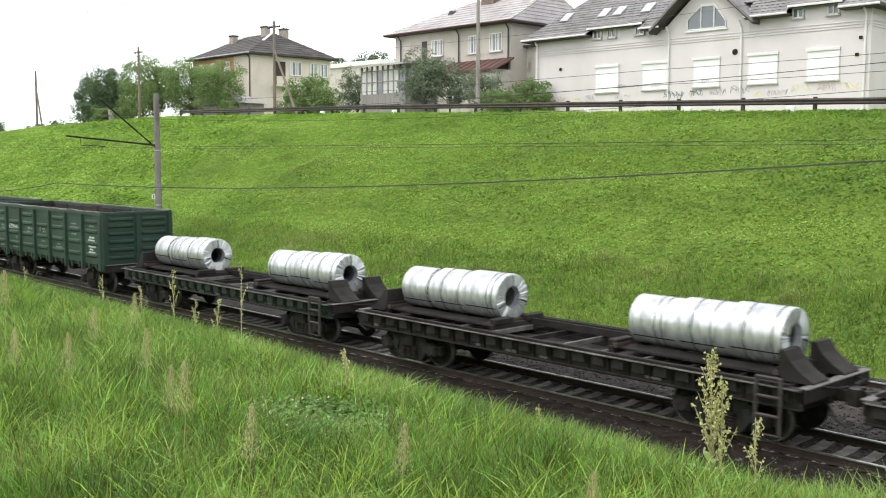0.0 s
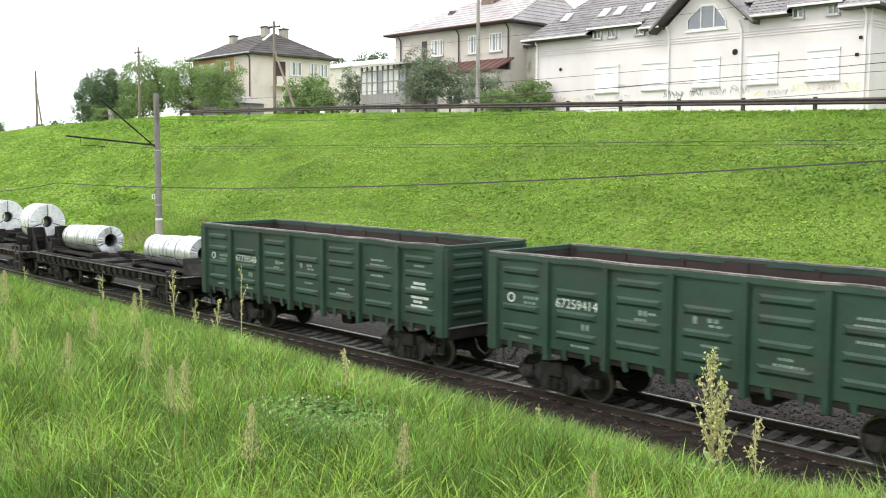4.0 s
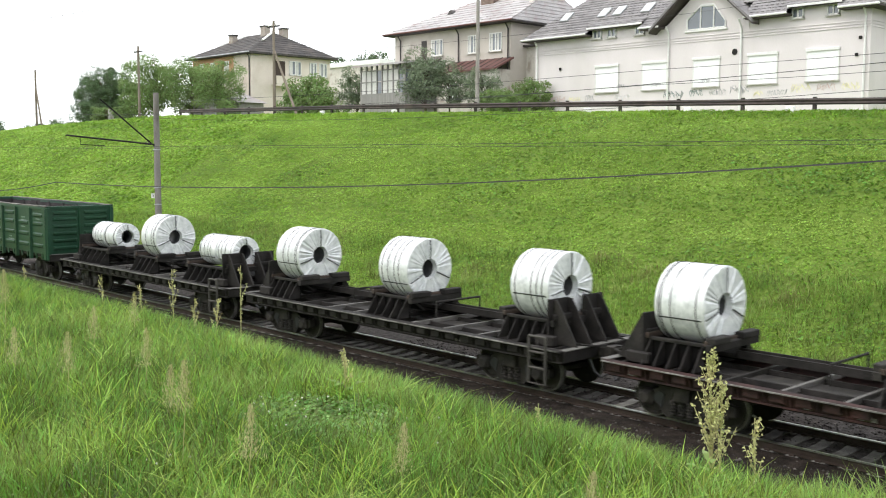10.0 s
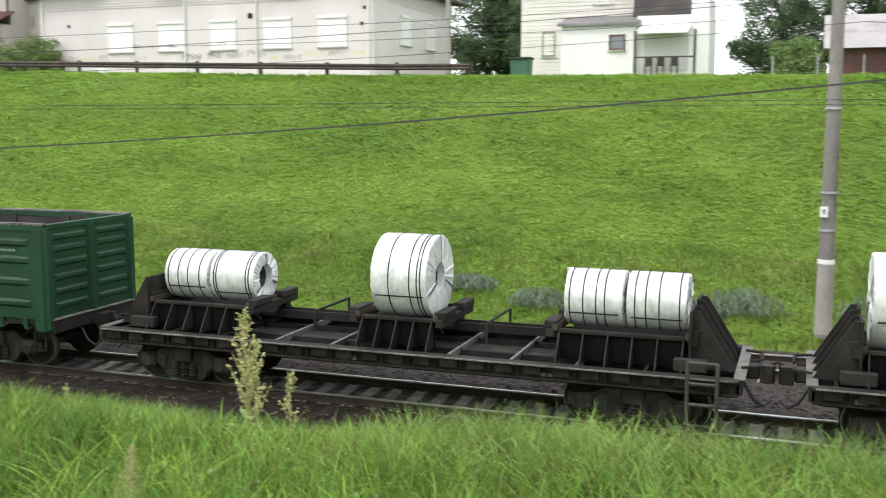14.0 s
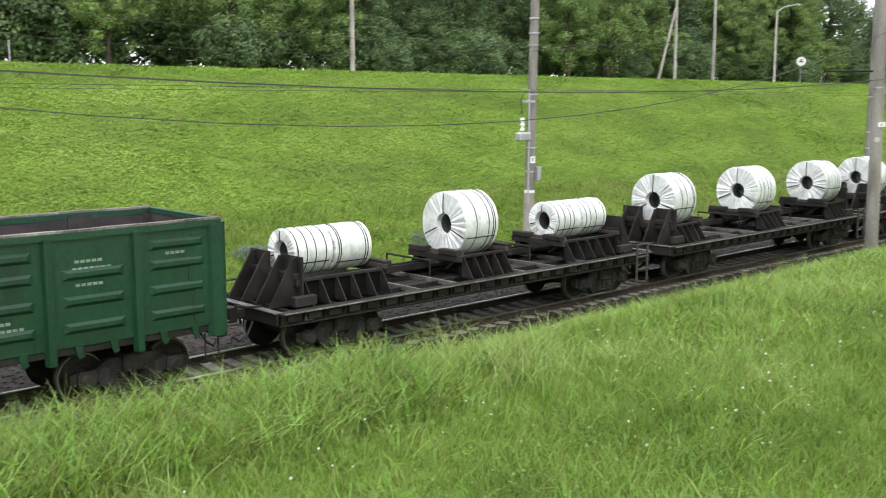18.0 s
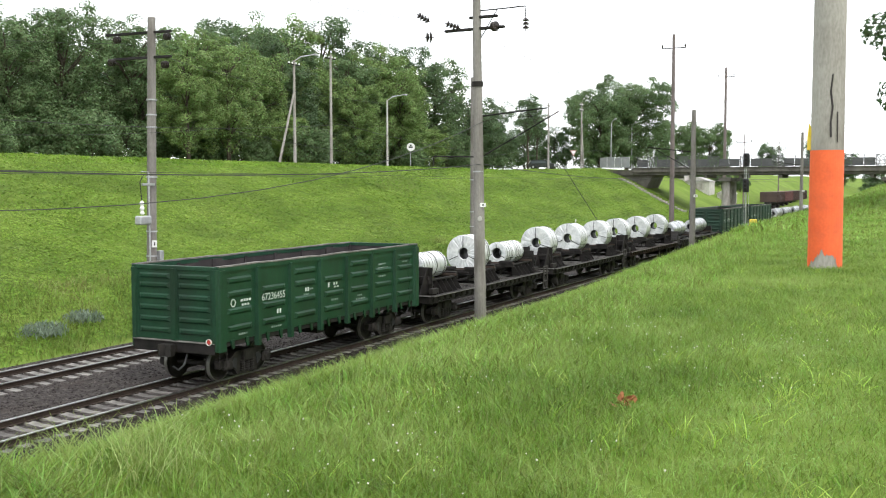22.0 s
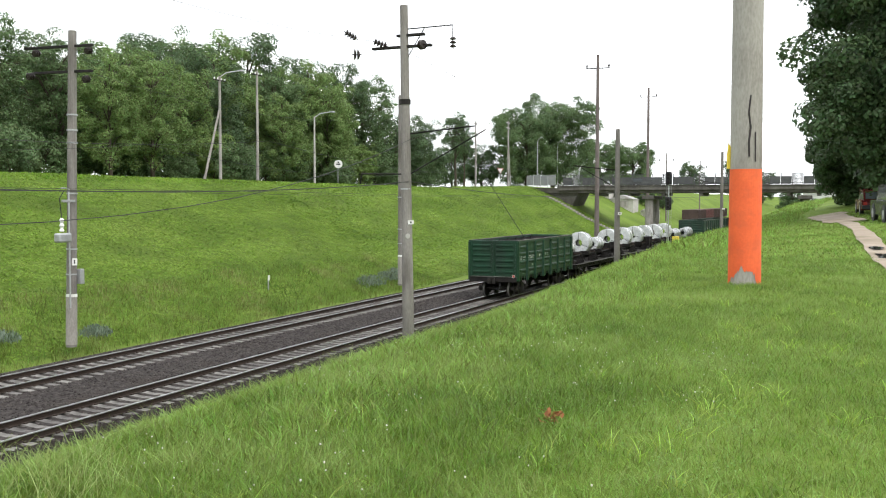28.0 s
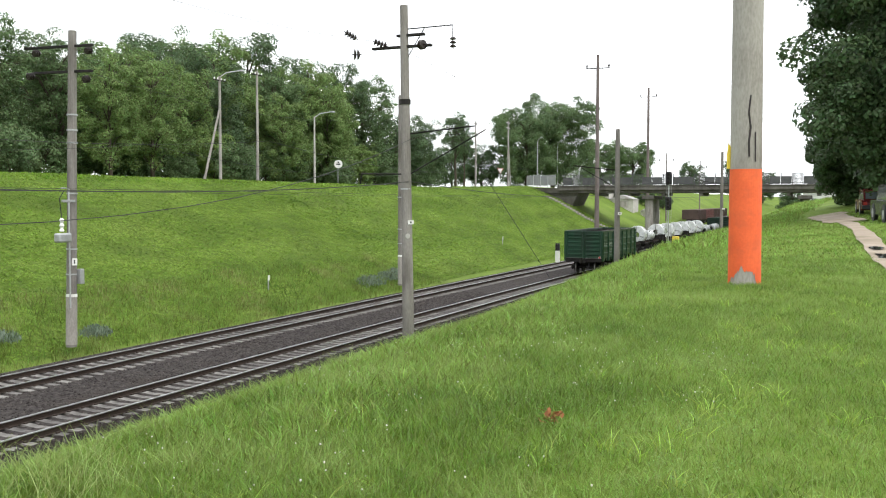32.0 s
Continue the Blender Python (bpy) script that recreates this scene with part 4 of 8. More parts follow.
TALL = [(-5.82, -3.45), (-0.75, 0.85), (3.4, 5.82)]
BIG = [(-5.95, -4.55), (-0.7, 0.75), (4.55, 5.95)]
LOW = [(-5.95, -2.05), (2.05, 5.95)]
REAR, PITCH = 21.15, 14.86
last = gondola("bright green steel gondola wagon, last of the train, empty", M_GREEN, M_INSIDE, True, "67236455")
lamp = Mesh().lathe([(-0.03, 0.05), (-0.02, 0.075), (0.0, 0.085), (0.02, 0.075)], "x", 20, pose(-6.29, -1.33, 1.32))
part("tail_disc", lamp, mat("red_tail_disc", [(0.6, 0.05, 0.04), (0.75, 0.09, 0.07)], 0.5, bump=0), last, "round red tail disc with a pale rim")
part("disc_rim", Mesh().lathe([(-0.035, 0.085), (-0.035, 0.094), (-0.0, 0.094), (0.0, 0.085)], "x", 20, pose(-6.31, -1.33, 1.32), closed=True), M_WHITE_PAINT, last)
ride(last, 6.72)
F = ride(flat_wagon("sooty flat wagon with ribbed cradles for steel coils", M_FRAME, TALL, True), REAR)
Ew = ride(flat_wagon("sooty flat wagon with three ribbed coil cradles", M_FRAME, BIG, True), REAR + PITCH)
D = ride(flat_wagon("flat wagon with red oxide sills and ribbed coil cradles", M_FRAME_RED, BIG, True), REAR + 2 * PITCH)
C = ride(flat_wagon("low flat wagon with an open frame carrying six coils", M_FRAME, LOW, False), REAR + 3 * PITCH)
G2 = ride(gondola("dull green steel gondola wagon with a rusty interior", M_GREEN_DULL, M_RUST_IN, False, "67739540"), 80.4)
G1 = ride(gondola("faded green steel gondola wagon with a rusty interior", M_GREEN_DULL, M_RUST_IN, False, "67259414"), 94.4)
Bw = ride(flat_wagon("low flat wagon with greenish sills carrying six coils", M_FRAME_GREEN, LOW, False), 109.1)
Aw = ride(flat_wagon("low flat wagon with an open frame carrying six coils", M_FRAME, LOW, False), 124.05)
Zw = ride(flat_wagon("low flat wagon with an open frame carrying six coils", M_FRAME, LOW, False), 138.9)
seed = 0
for base in (REAR,):
    for a, b in (TALL[0], TALL[2]):
        m = (a + b) / 2
        for k in (-1, 1):
            seed += 1
            ride(coil((b - a) / 2 - 0.08, 0.56, seed, "small steel coil in silvery film with dark bands"), base + m + k * ((b - a) / 4), 2.3)
    seed += 1
    ride(coil(1.22, 0.87, seed, "large steel coil in silvery film standing in a cradle"), base + 0.05, 2.54)
for base in (REAR + PITCH, REAR + 2 * PITCH):
    for a, b in BIG:
        seed += 1
        ride(coil(1.26, 0.88, seed, "large steel coil in silvery film standing in a cradle"), base + (a + b) / 2, 2.54)
for base in (REAR + 3 * PITCH, 109.1, 124.05, 138.9):
    for a, b in LOW:
        for k in (-1, 0, 1):
            seed += 1
            r = 0.6 + 0.025 * ((seed * 7) % 3 - 1)
            ride(coil(1.27, r, seed, "small steel coil in silvery film, one of three in a row", 2), base + (a + b) / 2 + k * 1.275, 1.44 + r)


# ---- overhead line: poles, arms, wires ----
def lathe_pole(t, x, y, z0, z1, r0, r1, material=M_CONC, name="shaft", n=14):
    return part(name, Mesh().lathe([(z0, r0), (z0 + (z1 - z0) * 0.5, (r0 + r1) / 2), (z1, r1)], "z", n, pose(x, y, 0)), material, t, smooth=False)


def insulator(t, p, q, discs=4, r=0.13):
    p, q = Vector(p), Vector(q)
    d = (q - p) / (discs + 1)
    rod = part("insulator", Mesh().tube(p, q, 0.02), M_INSUL, t, "string of dark glazed insulator discs")
    for i in range(discs):
        c, w = p + d * (i + 1), d.normalized()
        part("disc", Mesh().tube(c - w * 0.05, c + w * 0.03, r * 0.45, r).tube(c + w * 0.03, c + w * 0.05, r, r * 0.8), M_INSUL, rod)
    return rod


def band(t, x, y, z, r):
    return part("steel_band", Mesh().lathe([(z - 0.03, r), (z - 0.03, r + 0.015), (z + 0.03, r + 0.015), (z + 0.03, r)], "z", 16, pose(x, y, 0), closed=True), M_GALV, t)


def catenary_pole(x, y, top, label, base=-0.4, r0=0.21, r1=0.15, material=M_POLE):
    t = thing("catenary_pole", label, "pole", pose(0, 0, 0), group="overhead line poles")
    lathe_pole(t, x, y + bend(x), base, top, r0, r1, material)
    return t


def lean(t, x, y, dx, dy):
    """Tip a pole about its foot by so many degrees about the x and the y axis."""
    foot = pose(x, y + bend(x), 0)
    t.matrix_basis = foot @ pose(0, 0, 0, dx, dy, 0) @ foot.inverted()


def plate(t, x, y, z, w, h, material=M_WHITE_PAINT, name="number_plate", label="small white plate with an unreadable mark"):
    """A flat plate that faces back towards the standing point."""
    a = math.degrees(math.atan2(y, x)) + 90
    p = part(name, Mesh().box(-w / 2, w / 2, -0.012, 0.012, -h / 2, h / 2, 0.004), material, t, label, at=pose(x, y, z, 0, 0, a - 180 + 0))
    part("mark", Mesh().box(-w * 0.12, w * 0.12, -0.018, -0.013, -h * 0.25, h * 0.25), M_STRAP, p)
    return p


# the pole that the picture passes close by
np_ = catenary_pole(1.97, 16.2, 11.6, "grimy grey concrete overhead line pole with old chalk marks", material=M_POLE_DARK)
for z in (4.35, 6.2):
    band(np_, 1.97, 16.2, z, 0.185)
insulator(np_, (1.85, 15.98, 6.38), (1.72, 15.75, 6.42), 2, 0.16)
part("cable_clamp", Mesh().box(1.8, 2.2, 15.98, 16.06, 6.0, 6.14, 0.02), M_FRAME, np_)
for i, z in enumerate((1.4, 1.05, 0.75)):
    part("chalk_mark", Mesh().path([(1.85, 15.987, z), (1.97, 15.978, z + 0.14), (2.04, 15.985, z + 0.02)], 0.008), M_CONC_LIGHT, np_)
plate(np_, 1.77, 16.02, 3.75, 0.1, 0.2)
part("cable_eye", Mesh().box(1.7, 1.78, 15.96, 16.1, 2.0, 2.12, 0.02), M_FRAME, np_)

p37 = catenary_pole(37.2, 16.2, 13.65, "tall grey concrete overhead line pole with crossarms", r0=0.25, r1=0.16)
band(p37, 37.2, 16.2, 6.3, 0.2)
lean(p37, 37.2, 16.2, -0.65, -0.35)
for z in (12.45, 12.0):
    part("crossarm", Mesh().box(37.1, 37.3, 15.0 if z < 12.2 else 15.3, 17.6 if z < 12.2 else 16.5, z - 0.05, z + 0.05, 0.015), M_FRAME, p37)
part("wire_arm", Mesh().path([(37.2, 16.1, 12.7), (37.2, 14.1, 12.72), (37.2, 14.1, 12.35)], 0.025), M_FRAME, p37)
part("arm_brace", Mesh().path([(37.2, 16.1, 11.5), (37.2, 15.3, 12.7)], 0.02), M_FRAME, p37)
insulator(p37, (37.2, 14.1, 12.35), (37.2, 14.1, 11.75), 3, 0.14)
insulator(p37, (37.2, 16.9, 12.05), (37.0, 17.5, 12.3), 4, 0.14)
insulator(p37, (36.45, 17.9, 12.3), (36.05, 18.3, 12.6), 4, 0.14)
insulator(p37, (37.2, 15.6, 12.02), (37.0, 15.2, 12.02), 2, 0.2)
insulator(p37, (36.5, 17.75, 11.7), (36.3, 18.1, 11.7), 2, 0.24)
part("collar", Mesh().lathe([(9.7, 0.19), (9.7, 0.24), (9.9, 0.24), (9.9, 0.19)], "z", 14, pose(37.2, 16.2, 0), closed=True), M_FRAME, p37)
plate(p37, 37.05, 15.95, 4.95, 0.24, 0.16)
part("plain_disc", Mesh().lathe([(-0.01, 0.1), (0.01, 0.1)], "x", 16, pose(36.95, 16.05, 4.4)), M_CONC_LIGHT, p37)
part("registration_arm", Mesh().path([(37.2, 16.3, 6.9), (37.2, 18.2, 6.95), (37.2, 18.25, 6.55)], 0.03), M_FRAME, p37)
for x, top in ((76.4, 11.35), (134.0, 12.3)):
    p = catenary_pole(x, 16.2, top, "slim grey concrete overhead line pole", r0=0.24, r1=0.16)
    part("cantilever", Mesh().path([(x, 16.2 + bend(x), 8.2), (x, 19.6 + bend(x), 8.6)], 0.04), M_FRAME, p)
    part("strut", Mesh().path([(x, 16.2 + bend(x), 6.8), (x, 19.0 + bend(x), 8.4)], 0.03), M_FRAME, p)
    plate(p, x - 0.2, 15.95 + bend(x), 4.9, 0.3, 0.2)

# far side of the line: each pole carries an arm over the second track
FAR_Y = 28.3
for x, top, arm, up in ((-54.3, 9.4, 6.4, False), (0.65, 9.2, 0, False), (31.4, 12.5, 0, True), (63.2, 13.1, 10.4, True)):
    y = FAR_Y + bend(x)
    p = catenary_pole(x, FAR_Y, top, "grey concrete overhead line pole at the foot of the bank", base=0.0, r0=0.21, r1=0.16)
    if arm:
        part("cantilever", Mesh().tube((x, y - 0.15, arm), (x, y - 5.4, arm + 0.45), 0.05, n=8), M_FRAME, p)
        part("strut", Mesh().tube((x, y - 0.15, arm - 0.1 if not up else arm - 3.0), (x, y - (3.4 if not up else 6.2), arm + (2.5 if not up else 0.2)), 0.045, n=8), M_FRAME, p)
        part("registration_arm", Mesh().path([(x, y - 4.6, arm + 0.3), (x, y - 4.6, arm - 0.05), (x, y - 3.2, arm - 0.1)], 0.022), M_FRAME, p)
        insulator(p, (x, y - 0.2, arm + 0.02), (x, y - 0.8, arm + 0.06), 3, 0.09)
    if x == 31.4:
        lean(p, x, FAR_Y, 0.6, 0.9)
    for z in (2.9, 3.9, 6.1):
        band(p, x, y, z, 0.208)
    part("painted_foot", Mesh().lathe([(0.1, 0.222), (2.0, 0.214), (2.0, 0.18), (0.1, 0.18)], "z", 14, pose(x, y, 0), closed=True), M_CONC, p, "pale weathered foot of the pole")
    part("white_ring", Mesh().lathe([(2.0, 0.217), (2.12, 0.216), (2.12, 0.18), (2.0, 0.18)], "z", 14, pose(x, y, 0), closed=True), M_WHITE_PAINT, p)
    plate(p, x - 0.12, y - 0.25, 3.4, 0.2, 0.28)
    if x == 31.4:
        for z, l in ((11.9, 2.6), (10.9, 2.2)):
            part("crossarm", Mesh().box(x - 0.06, x + 0.06, y - 1.0, y + l - 0.2, z - 0.05, z + 0.05, 0.012), M_FRAME, p)
        for dy, z in ((-1.0, 11.7), (1.6, 11.7), (-0.9, 10.6), (1.9, 10.8)):
            insulator(p, (x, y + dy, z), (x - 0.35, y + dy + 0.05, z - 0.08), 3, 0.15)
        for z in (8.6, 8.1, 9.2):
            band(p, x, y, z, 0.2)
        bx = thing("pole_disconnector", "grey disconnector switch with pipe on the pole", "electrical switch")
        part("pipe", Mesh().path([(x - 0.35, y - 0.3, 1.6), (x - 0.35, y - 0.3, 6.3), (x - 0.75, y - 0.3, 6.3)], 0.035, 8), M_GALV, bx)
        part("switch_box", Mesh().box(x - 1.05, x - 0.4, y - 0.5, y - 0.15, 4.2, 4.55, 0.05), M_GALV, bx)
        part("fuse", Mesh().lathe([(4.6, 0.04), (4.65, 0.1), (4.75, 0.05), (4.85, 0.1), (4.95, 0.05), (5.05, 0.1), (5.15, 0.04)], "z", 12, pose(x - 0.75, y - 0.3, 0)), M_WHITE_PAINT, bx)
        part("lead", Mesh().path([(x - 0.75, y - 0.3, 5.1), (x - 0.85, y - 0.3, 5.9), (x - 0.6, y - 0.3, 6.2)], 0.02), M_STRAP, bx)
        part("bracket", Mesh().box(x - 0.7, x, y - 0.32, y - 0.24, 5.75, 5.85, 0.01), M_GALV, bx)
        cb = part("control_box", Mesh().box(x + 0.2, x + 0.42, y - 0.35, y - 0.1, 2.5, 3.1, 0.02), M_GALV, bx)


def wire(name, pts, sag, r, label, n=14):
    """A hanging wire through the given supports."""
    m, line = Mesh(), []
    for p, q in zip(pts, pts[1:]):
        for i in range(n):
            k = i / n
            line.append((p[0] * (1 - k) + q[0] * k, p[1] * (1 - k) + q[1] * k, p[2] * (1 - k) + q[2] * k - sag * 4 * k * (1 - k)))
    line.append(pts[-1])
    m.path(line, r, 4)
    return tagged(new(name, m.data(name, M_WIRE)), label, "wire")


def along(y, z, xs):
    return [(x, y + bend(x), z) for x in xs]


PX = (-200, -125, -54.3, 1.2, 31.9, 63.2, 102, 134, 200, 260)
wire("contact_wire", along(TRACK, 6.15, PX), 0.03, 0.009, "taut copper contact wire over the near track")
wire("catenary_wire", along(TRACK, 8.0, PX), 0.7, 0.009, "sagging catenary wire over the near track")
wire("contact_wire", along(FAR_TRACK, 6.15, PX), 0.03, 0.009, "taut copper contact wire over the second track")
wire("catenary_wire", along(FAR_TRACK, 8.0, PX), 0.8, 0.009, "sagging catenary wire over the second track")
wire("feeder_cable", [(-60, 16.0, 4.4), (-39, 16.0, 4.7), (1.85, 16.0, 6.43), (37.2, 16.1, 6.6), (78.3, 15.7, 6.6), (134, 14, 6.9)], 0.5, 0.02, "thick dark feeder cable slung between the near poles")
wire("feeder_cable", [(2.1, 16.0, 6.1), (37.2, 16.1, 8.3)], 1.75, 0.014, "thin dark cable hanging in a deep curve")
wire("line_wire", along(16.9, 12.2, (-60, 1.97, 37.2, 78.3, 134)), 1.0, 0.008, "thin overhead line wire on the pole tops")
wire("line_wire", along(FAR_Y + 1.6, 11.6, (-54.3, 1.2, 31.9, 63.2, 102)), 1.0, 0.008, "thin overhead line wire on the pole tops")
wire("line_wire", [(-54.3, 28.4, 8.9), (-20, 28.4, 8.7), (1.2, 28.4, 9.1)], 0.15, 0.01, "thin overhead line wire in front of the houses")
wire("line_wire", [(-54.3, 28.4, 8.3), (-20, 28.4, 8.2), (1.2, 28.4, 8.6)], 0.15, 0.01, "thin overhead line wire in front of the houses")
wire("stay_wire", [(63.2, 24.0, 10.6), (69.0, 19.0, 0.3)], 0.0, 0.022, "dark slanting stay cable with a weight")

# ---- the great round pillar with the orange band ----
pil = thing("painted_pillar", "thick grey concrete pillar with a peeling orange band", "pillar")
pxx, pyy = 21.65, 1.79
lathe_pole(pil, pxx, pyy, 3.7, 16.0, 0.33, 0.285, M_CONC, n=40)
part("orange_band", Mesh().lathe([(4.6, 0.3315), (6.45, 0.3255), (6.45, 0.3), (4.6, 0.3)], "z", 40, pose(pxx, pyy, 0), closed=True), M_ORANGE, pil, "faded orange painted band")


def flake(a):
    """Where the paint ends at an angle round the pillar."""
    off = (math.degrees(a) - 181 + 180) % 360 - 180
    return 4.02 + 0.36 * math.exp(-(off / 50) ** 4) + 0.17 * noise.noise((math.cos(a) * 4, math.sin(a) * 4, 2)) + 0.08 * noise.noise((math.cos(a) * 14, math.sin(a) * 14, 5))


rag = Mesh()
for i in range(96):
    a0, a1 = 2 * math.pi * i / 96, 2 * math.pi * (i + 1) / 96
    (c0, s0), (c1, s1) = ((math.cos(a), math.sin(a)) for a in (a0, a1))
    rag.add([(pxx + 0.336 * c0, pyy + 0.336 * s0, flake(a0)), (pxx + 0.336 * c1, pyy + 0.336 * s1, flake(a1)), (pxx + 0.333 * c1, pyy + 0.333 * s1, 4.602), (pxx + 0.333 * c0, pyy + 0.333 * s0, 4.602)], [(0, 1, 2, 3)])
part("flaking_edge", rag, M_ORANGE, pil)
part("crack", Mesh().path([(21.36, 1.69, 7.95), (21.345, 1.72, 7.6), (21.35, 1.68, 7.3), (21.335, 1.71, 7.0), (21.34, 1.7, 6.7)], 0.02), M_INSIDE, pil, "dark crack in the concrete")
part("crack", Mesh().path([(21.38, 1.59, 7.2), (21.38, 1.58, 6.6)], 0.012), M_INSIDE, pil)
part("yellow_plate", Mesh().prism([(-0.05, 6.46), (0.02, 6.46), (0.03, 6.9), (-0.02, 7.0), (-0.05, 6.75)], -0.02, 0.0, m=pose(21.55, 2.12, 0, 0, 0, -60)), M_YELLOW, pil, "bent yellow warning plate on the edge")

# ---- bridge over the cutting ----
# Bridge concrete darkened in its colour for the shade it stands in.
M_DECK = mat("shaded_bridge_concrete", [(0.085, 0.078, 0.07), (0.13, 0.12, 0.108), (0.18, 0.168, 0.15)], 0.9, scale=0.7, fine=14, bump=0.3, stain=(0.07, 0.063, 0.056), stain_scale=0.9, stain_amount=0.7, stretch=(1, 1, 0.4))
M_RAILING = mat("grey_bridge_railing", [(0.07, 0.073, 0.075), (0.12, 0.122, 0.124)], 0.7, metal=0.2, scale=2, fine=12, bump=0.1)
br = thing("road_bridge", "dark grey concrete road bridge on round piers over the line", "bridge", pose(0, 0, -0.75))
part("deck", Mesh().box(149, 157, -6, 39.8, 7.9, 8.7, 0.05), M_DECK, br)
part("fascia", Mesh().box(148.6, 149.0, -6, 39.8, 8.3, 8.95, 0.04), M_DECK, br)
part("approach_slab", Mesh().box(149, 157, 39.8, 47.5, 7.9, 8.7), M_DECK, br)
part("drip_ledge", Mesh().box(148.45, 149.0, -6, 39.8, 8.95, 9.03, 0.02), M_DECK, br)
for y in (-1.5, 2.5, 6.5, 13, 18.5, 24, 29, 34):
    part("girder", Mesh().box(149.2, 156.8, y - 0.25, y + 0.25, 7.45, 7.9, 0.03), M_DECK, br)
for y in (26.2, 13.6, 4.4):
    part("pier_cap", Mesh().box(149, 157, y - 0.9, y + 0.9, 6.95, 7.5, 0.06), M_DECK, br)
    for x in (150.2, 155.6):
        part("pier", Mesh().lathe([(-0.4, 0.6), (6.95, 0.6)], "z", 20, pose(x, y, 0)), M_CONC if y == 26.2 else M_DECK, br)
part("abutment", Mesh().prism([(36.8, 8.0), (46, 8.0), (46, 2.5), (39.5, 2.5)], 149.5, 157, "x"), M_DECK, br)
part("abutment", Mesh().prism([(-9, 8.0), (-4.0, 8.0), (-5.5, 3.5), (-9, 3.5)], 149.5, 157, "x"), M_DECK, br)
for z in (9.25, 9.75, 10.6):
    part("handrail", Mesh().box(148.76, 148.84, -6, 39.8, z, z + 0.05), M_RAILING, br)
for i in range(31):
    y = -6 + i * 1.5
    part("railing_post", Mesh().box(148.74, 148.86, y - 0.05, y + 0.05, 8.95, 10.65), M_RAILING, br)
for i in range(30):
    y = -5.9 + i * 1.5
    if i % 3 != 1:
        part("railing_panel", Mesh().box(148.78, 148.81, y, y + 1.4, 9.1, 10.2), M_RAILING, br)
    else:
        for k in range(9):
            part("baluster", Mesh().box(148.78, 148.81, y + 0.05 + k * 0.15, y + 0.13 + k * 0.15, 9.0, 10.6), M_RAILING, br)
stairs = thing("bank_stairs", "narrow concrete steps down the bank beside the bridge", "stairs")
for i in range(22):
    k = i / 21
    y = 41.0 - 9.5 * k
    z = ground(146.5, y)
    part("step", Mesh().box(145.6, 147.2, y - 0.25, y + 0.25, z - 0.3, z + 0.12, 0.02), M_CONC, stairs)
M_FENCE = mat("dull_sheet_metal", [(0.2, 0.21, 0.215), (0.3, 0.31, 0.315)], 0.6, metal=0.3, scale=1, fine=10, bump=0.1)
fen = thing("panel_fence", "grey sheet metal panel fence beside the bridge", "fence")
for i in range(4):
    y = 40.1 + i * 1.15
    part("fence_panel", Mesh().box(147.9, 147.96, y, y + 1.02, bank_top(148) + 0.15, bank_top(148) + 1.75 - 0.08 * (i % 2)), M_FENCE, fen)
    part("fence_post", Mesh().box(147.9, 148.0, y - 0.08, y - 0.02, bank_top(148) - 0.2, bank_top(148) + 1.8), M_GALV, fen)

# signals beside the line
sg = thing("railway_signal", "black two-headed railway signal on a grey mast", "signal")
sx, sy = 97.0, 15.08
part("mast", Mesh().tube((sx, sy, 0), (sx, sy, 8.7), 0.07), M_GALV, sg)
for z in (8.05, 5.65):
    h = part("signal_head", Mesh().box(sx - 0.25, sx + 0.05, sy - 0.28, sy + 0.28, z - 0.62, z + 0.62, 0.05), M_STRAP, sg)
    for k in (-0.36, 0.0, 0.36):
        part("hood", Mesh().lathe([(-0.45, 0.14), (-0.25, 0.15)], "x", 12, pose(sx, sy, z + k)), M_FRAME, h)
part("ladder", Mesh().path([(sx + 0.3, sy - 0.2, 0), (sx + 0.2, sy - 0.2, 8)], 0.02).path([(sx + 0.3, sy + 0.2, 0), (sx + 0.2, sy + 0.2, 8)], 0.02), M_GALV, sg)
part("relay_box", Mesh().box(sx - 0.3, sx + 0.3, sy - 1.0, sy - 0.4, 1.6, 2.5, 0.03), M_YELLOW, sg, "yellow relay box")
dw = thing("dwarf_signal", "small dwarf signal on a white base beside the track", "signal")
dx, dy = 98.5, 27.3 + bend(98)
part("base", Mesh().box(dx - 0.2, dx + 0.2, dy - 0.22, dy + 0.22, -0.4, 0.85, 0.04), M_WHITE_PAINT, dw)
part("head", Mesh().box(dx - 0.18, dx + 0.18, dy - 0.2, dy + 0.2, 0.85, 1.6, 0.04), M_STRAP, dw)
for z in (1.05, 1.4):
    part("lens_hood", Mesh().lathe([(-0.35, 0.1), (-0.18, 0.11)], "x", 12, pose(dx, dy, z)), M_FRAME, dw)
for x, y in ((-6.7, 30.3), (50.5, 31.0), (98, 33)):
    mk = thing("marker_post", "short white marker post in the bank grass", "marker post", group="marker posts")
    z = ground(x, y + bend(x))
    part("post", Mesh().box(x - 0.03, x + 0.03, y + bend(x) - 0.03, y + bend(x) + 0.03, z - 0.2, z + 0.75, 0.005), M_GALV, mk)
    part("plate", Mesh().box(x - 0.1, x + 0.1, y + bend(x) - 0.045, y + bend(x) - 0.03, z + 0.6, z + 0.9, 0.005), M_WHITE_PAINT, mk)


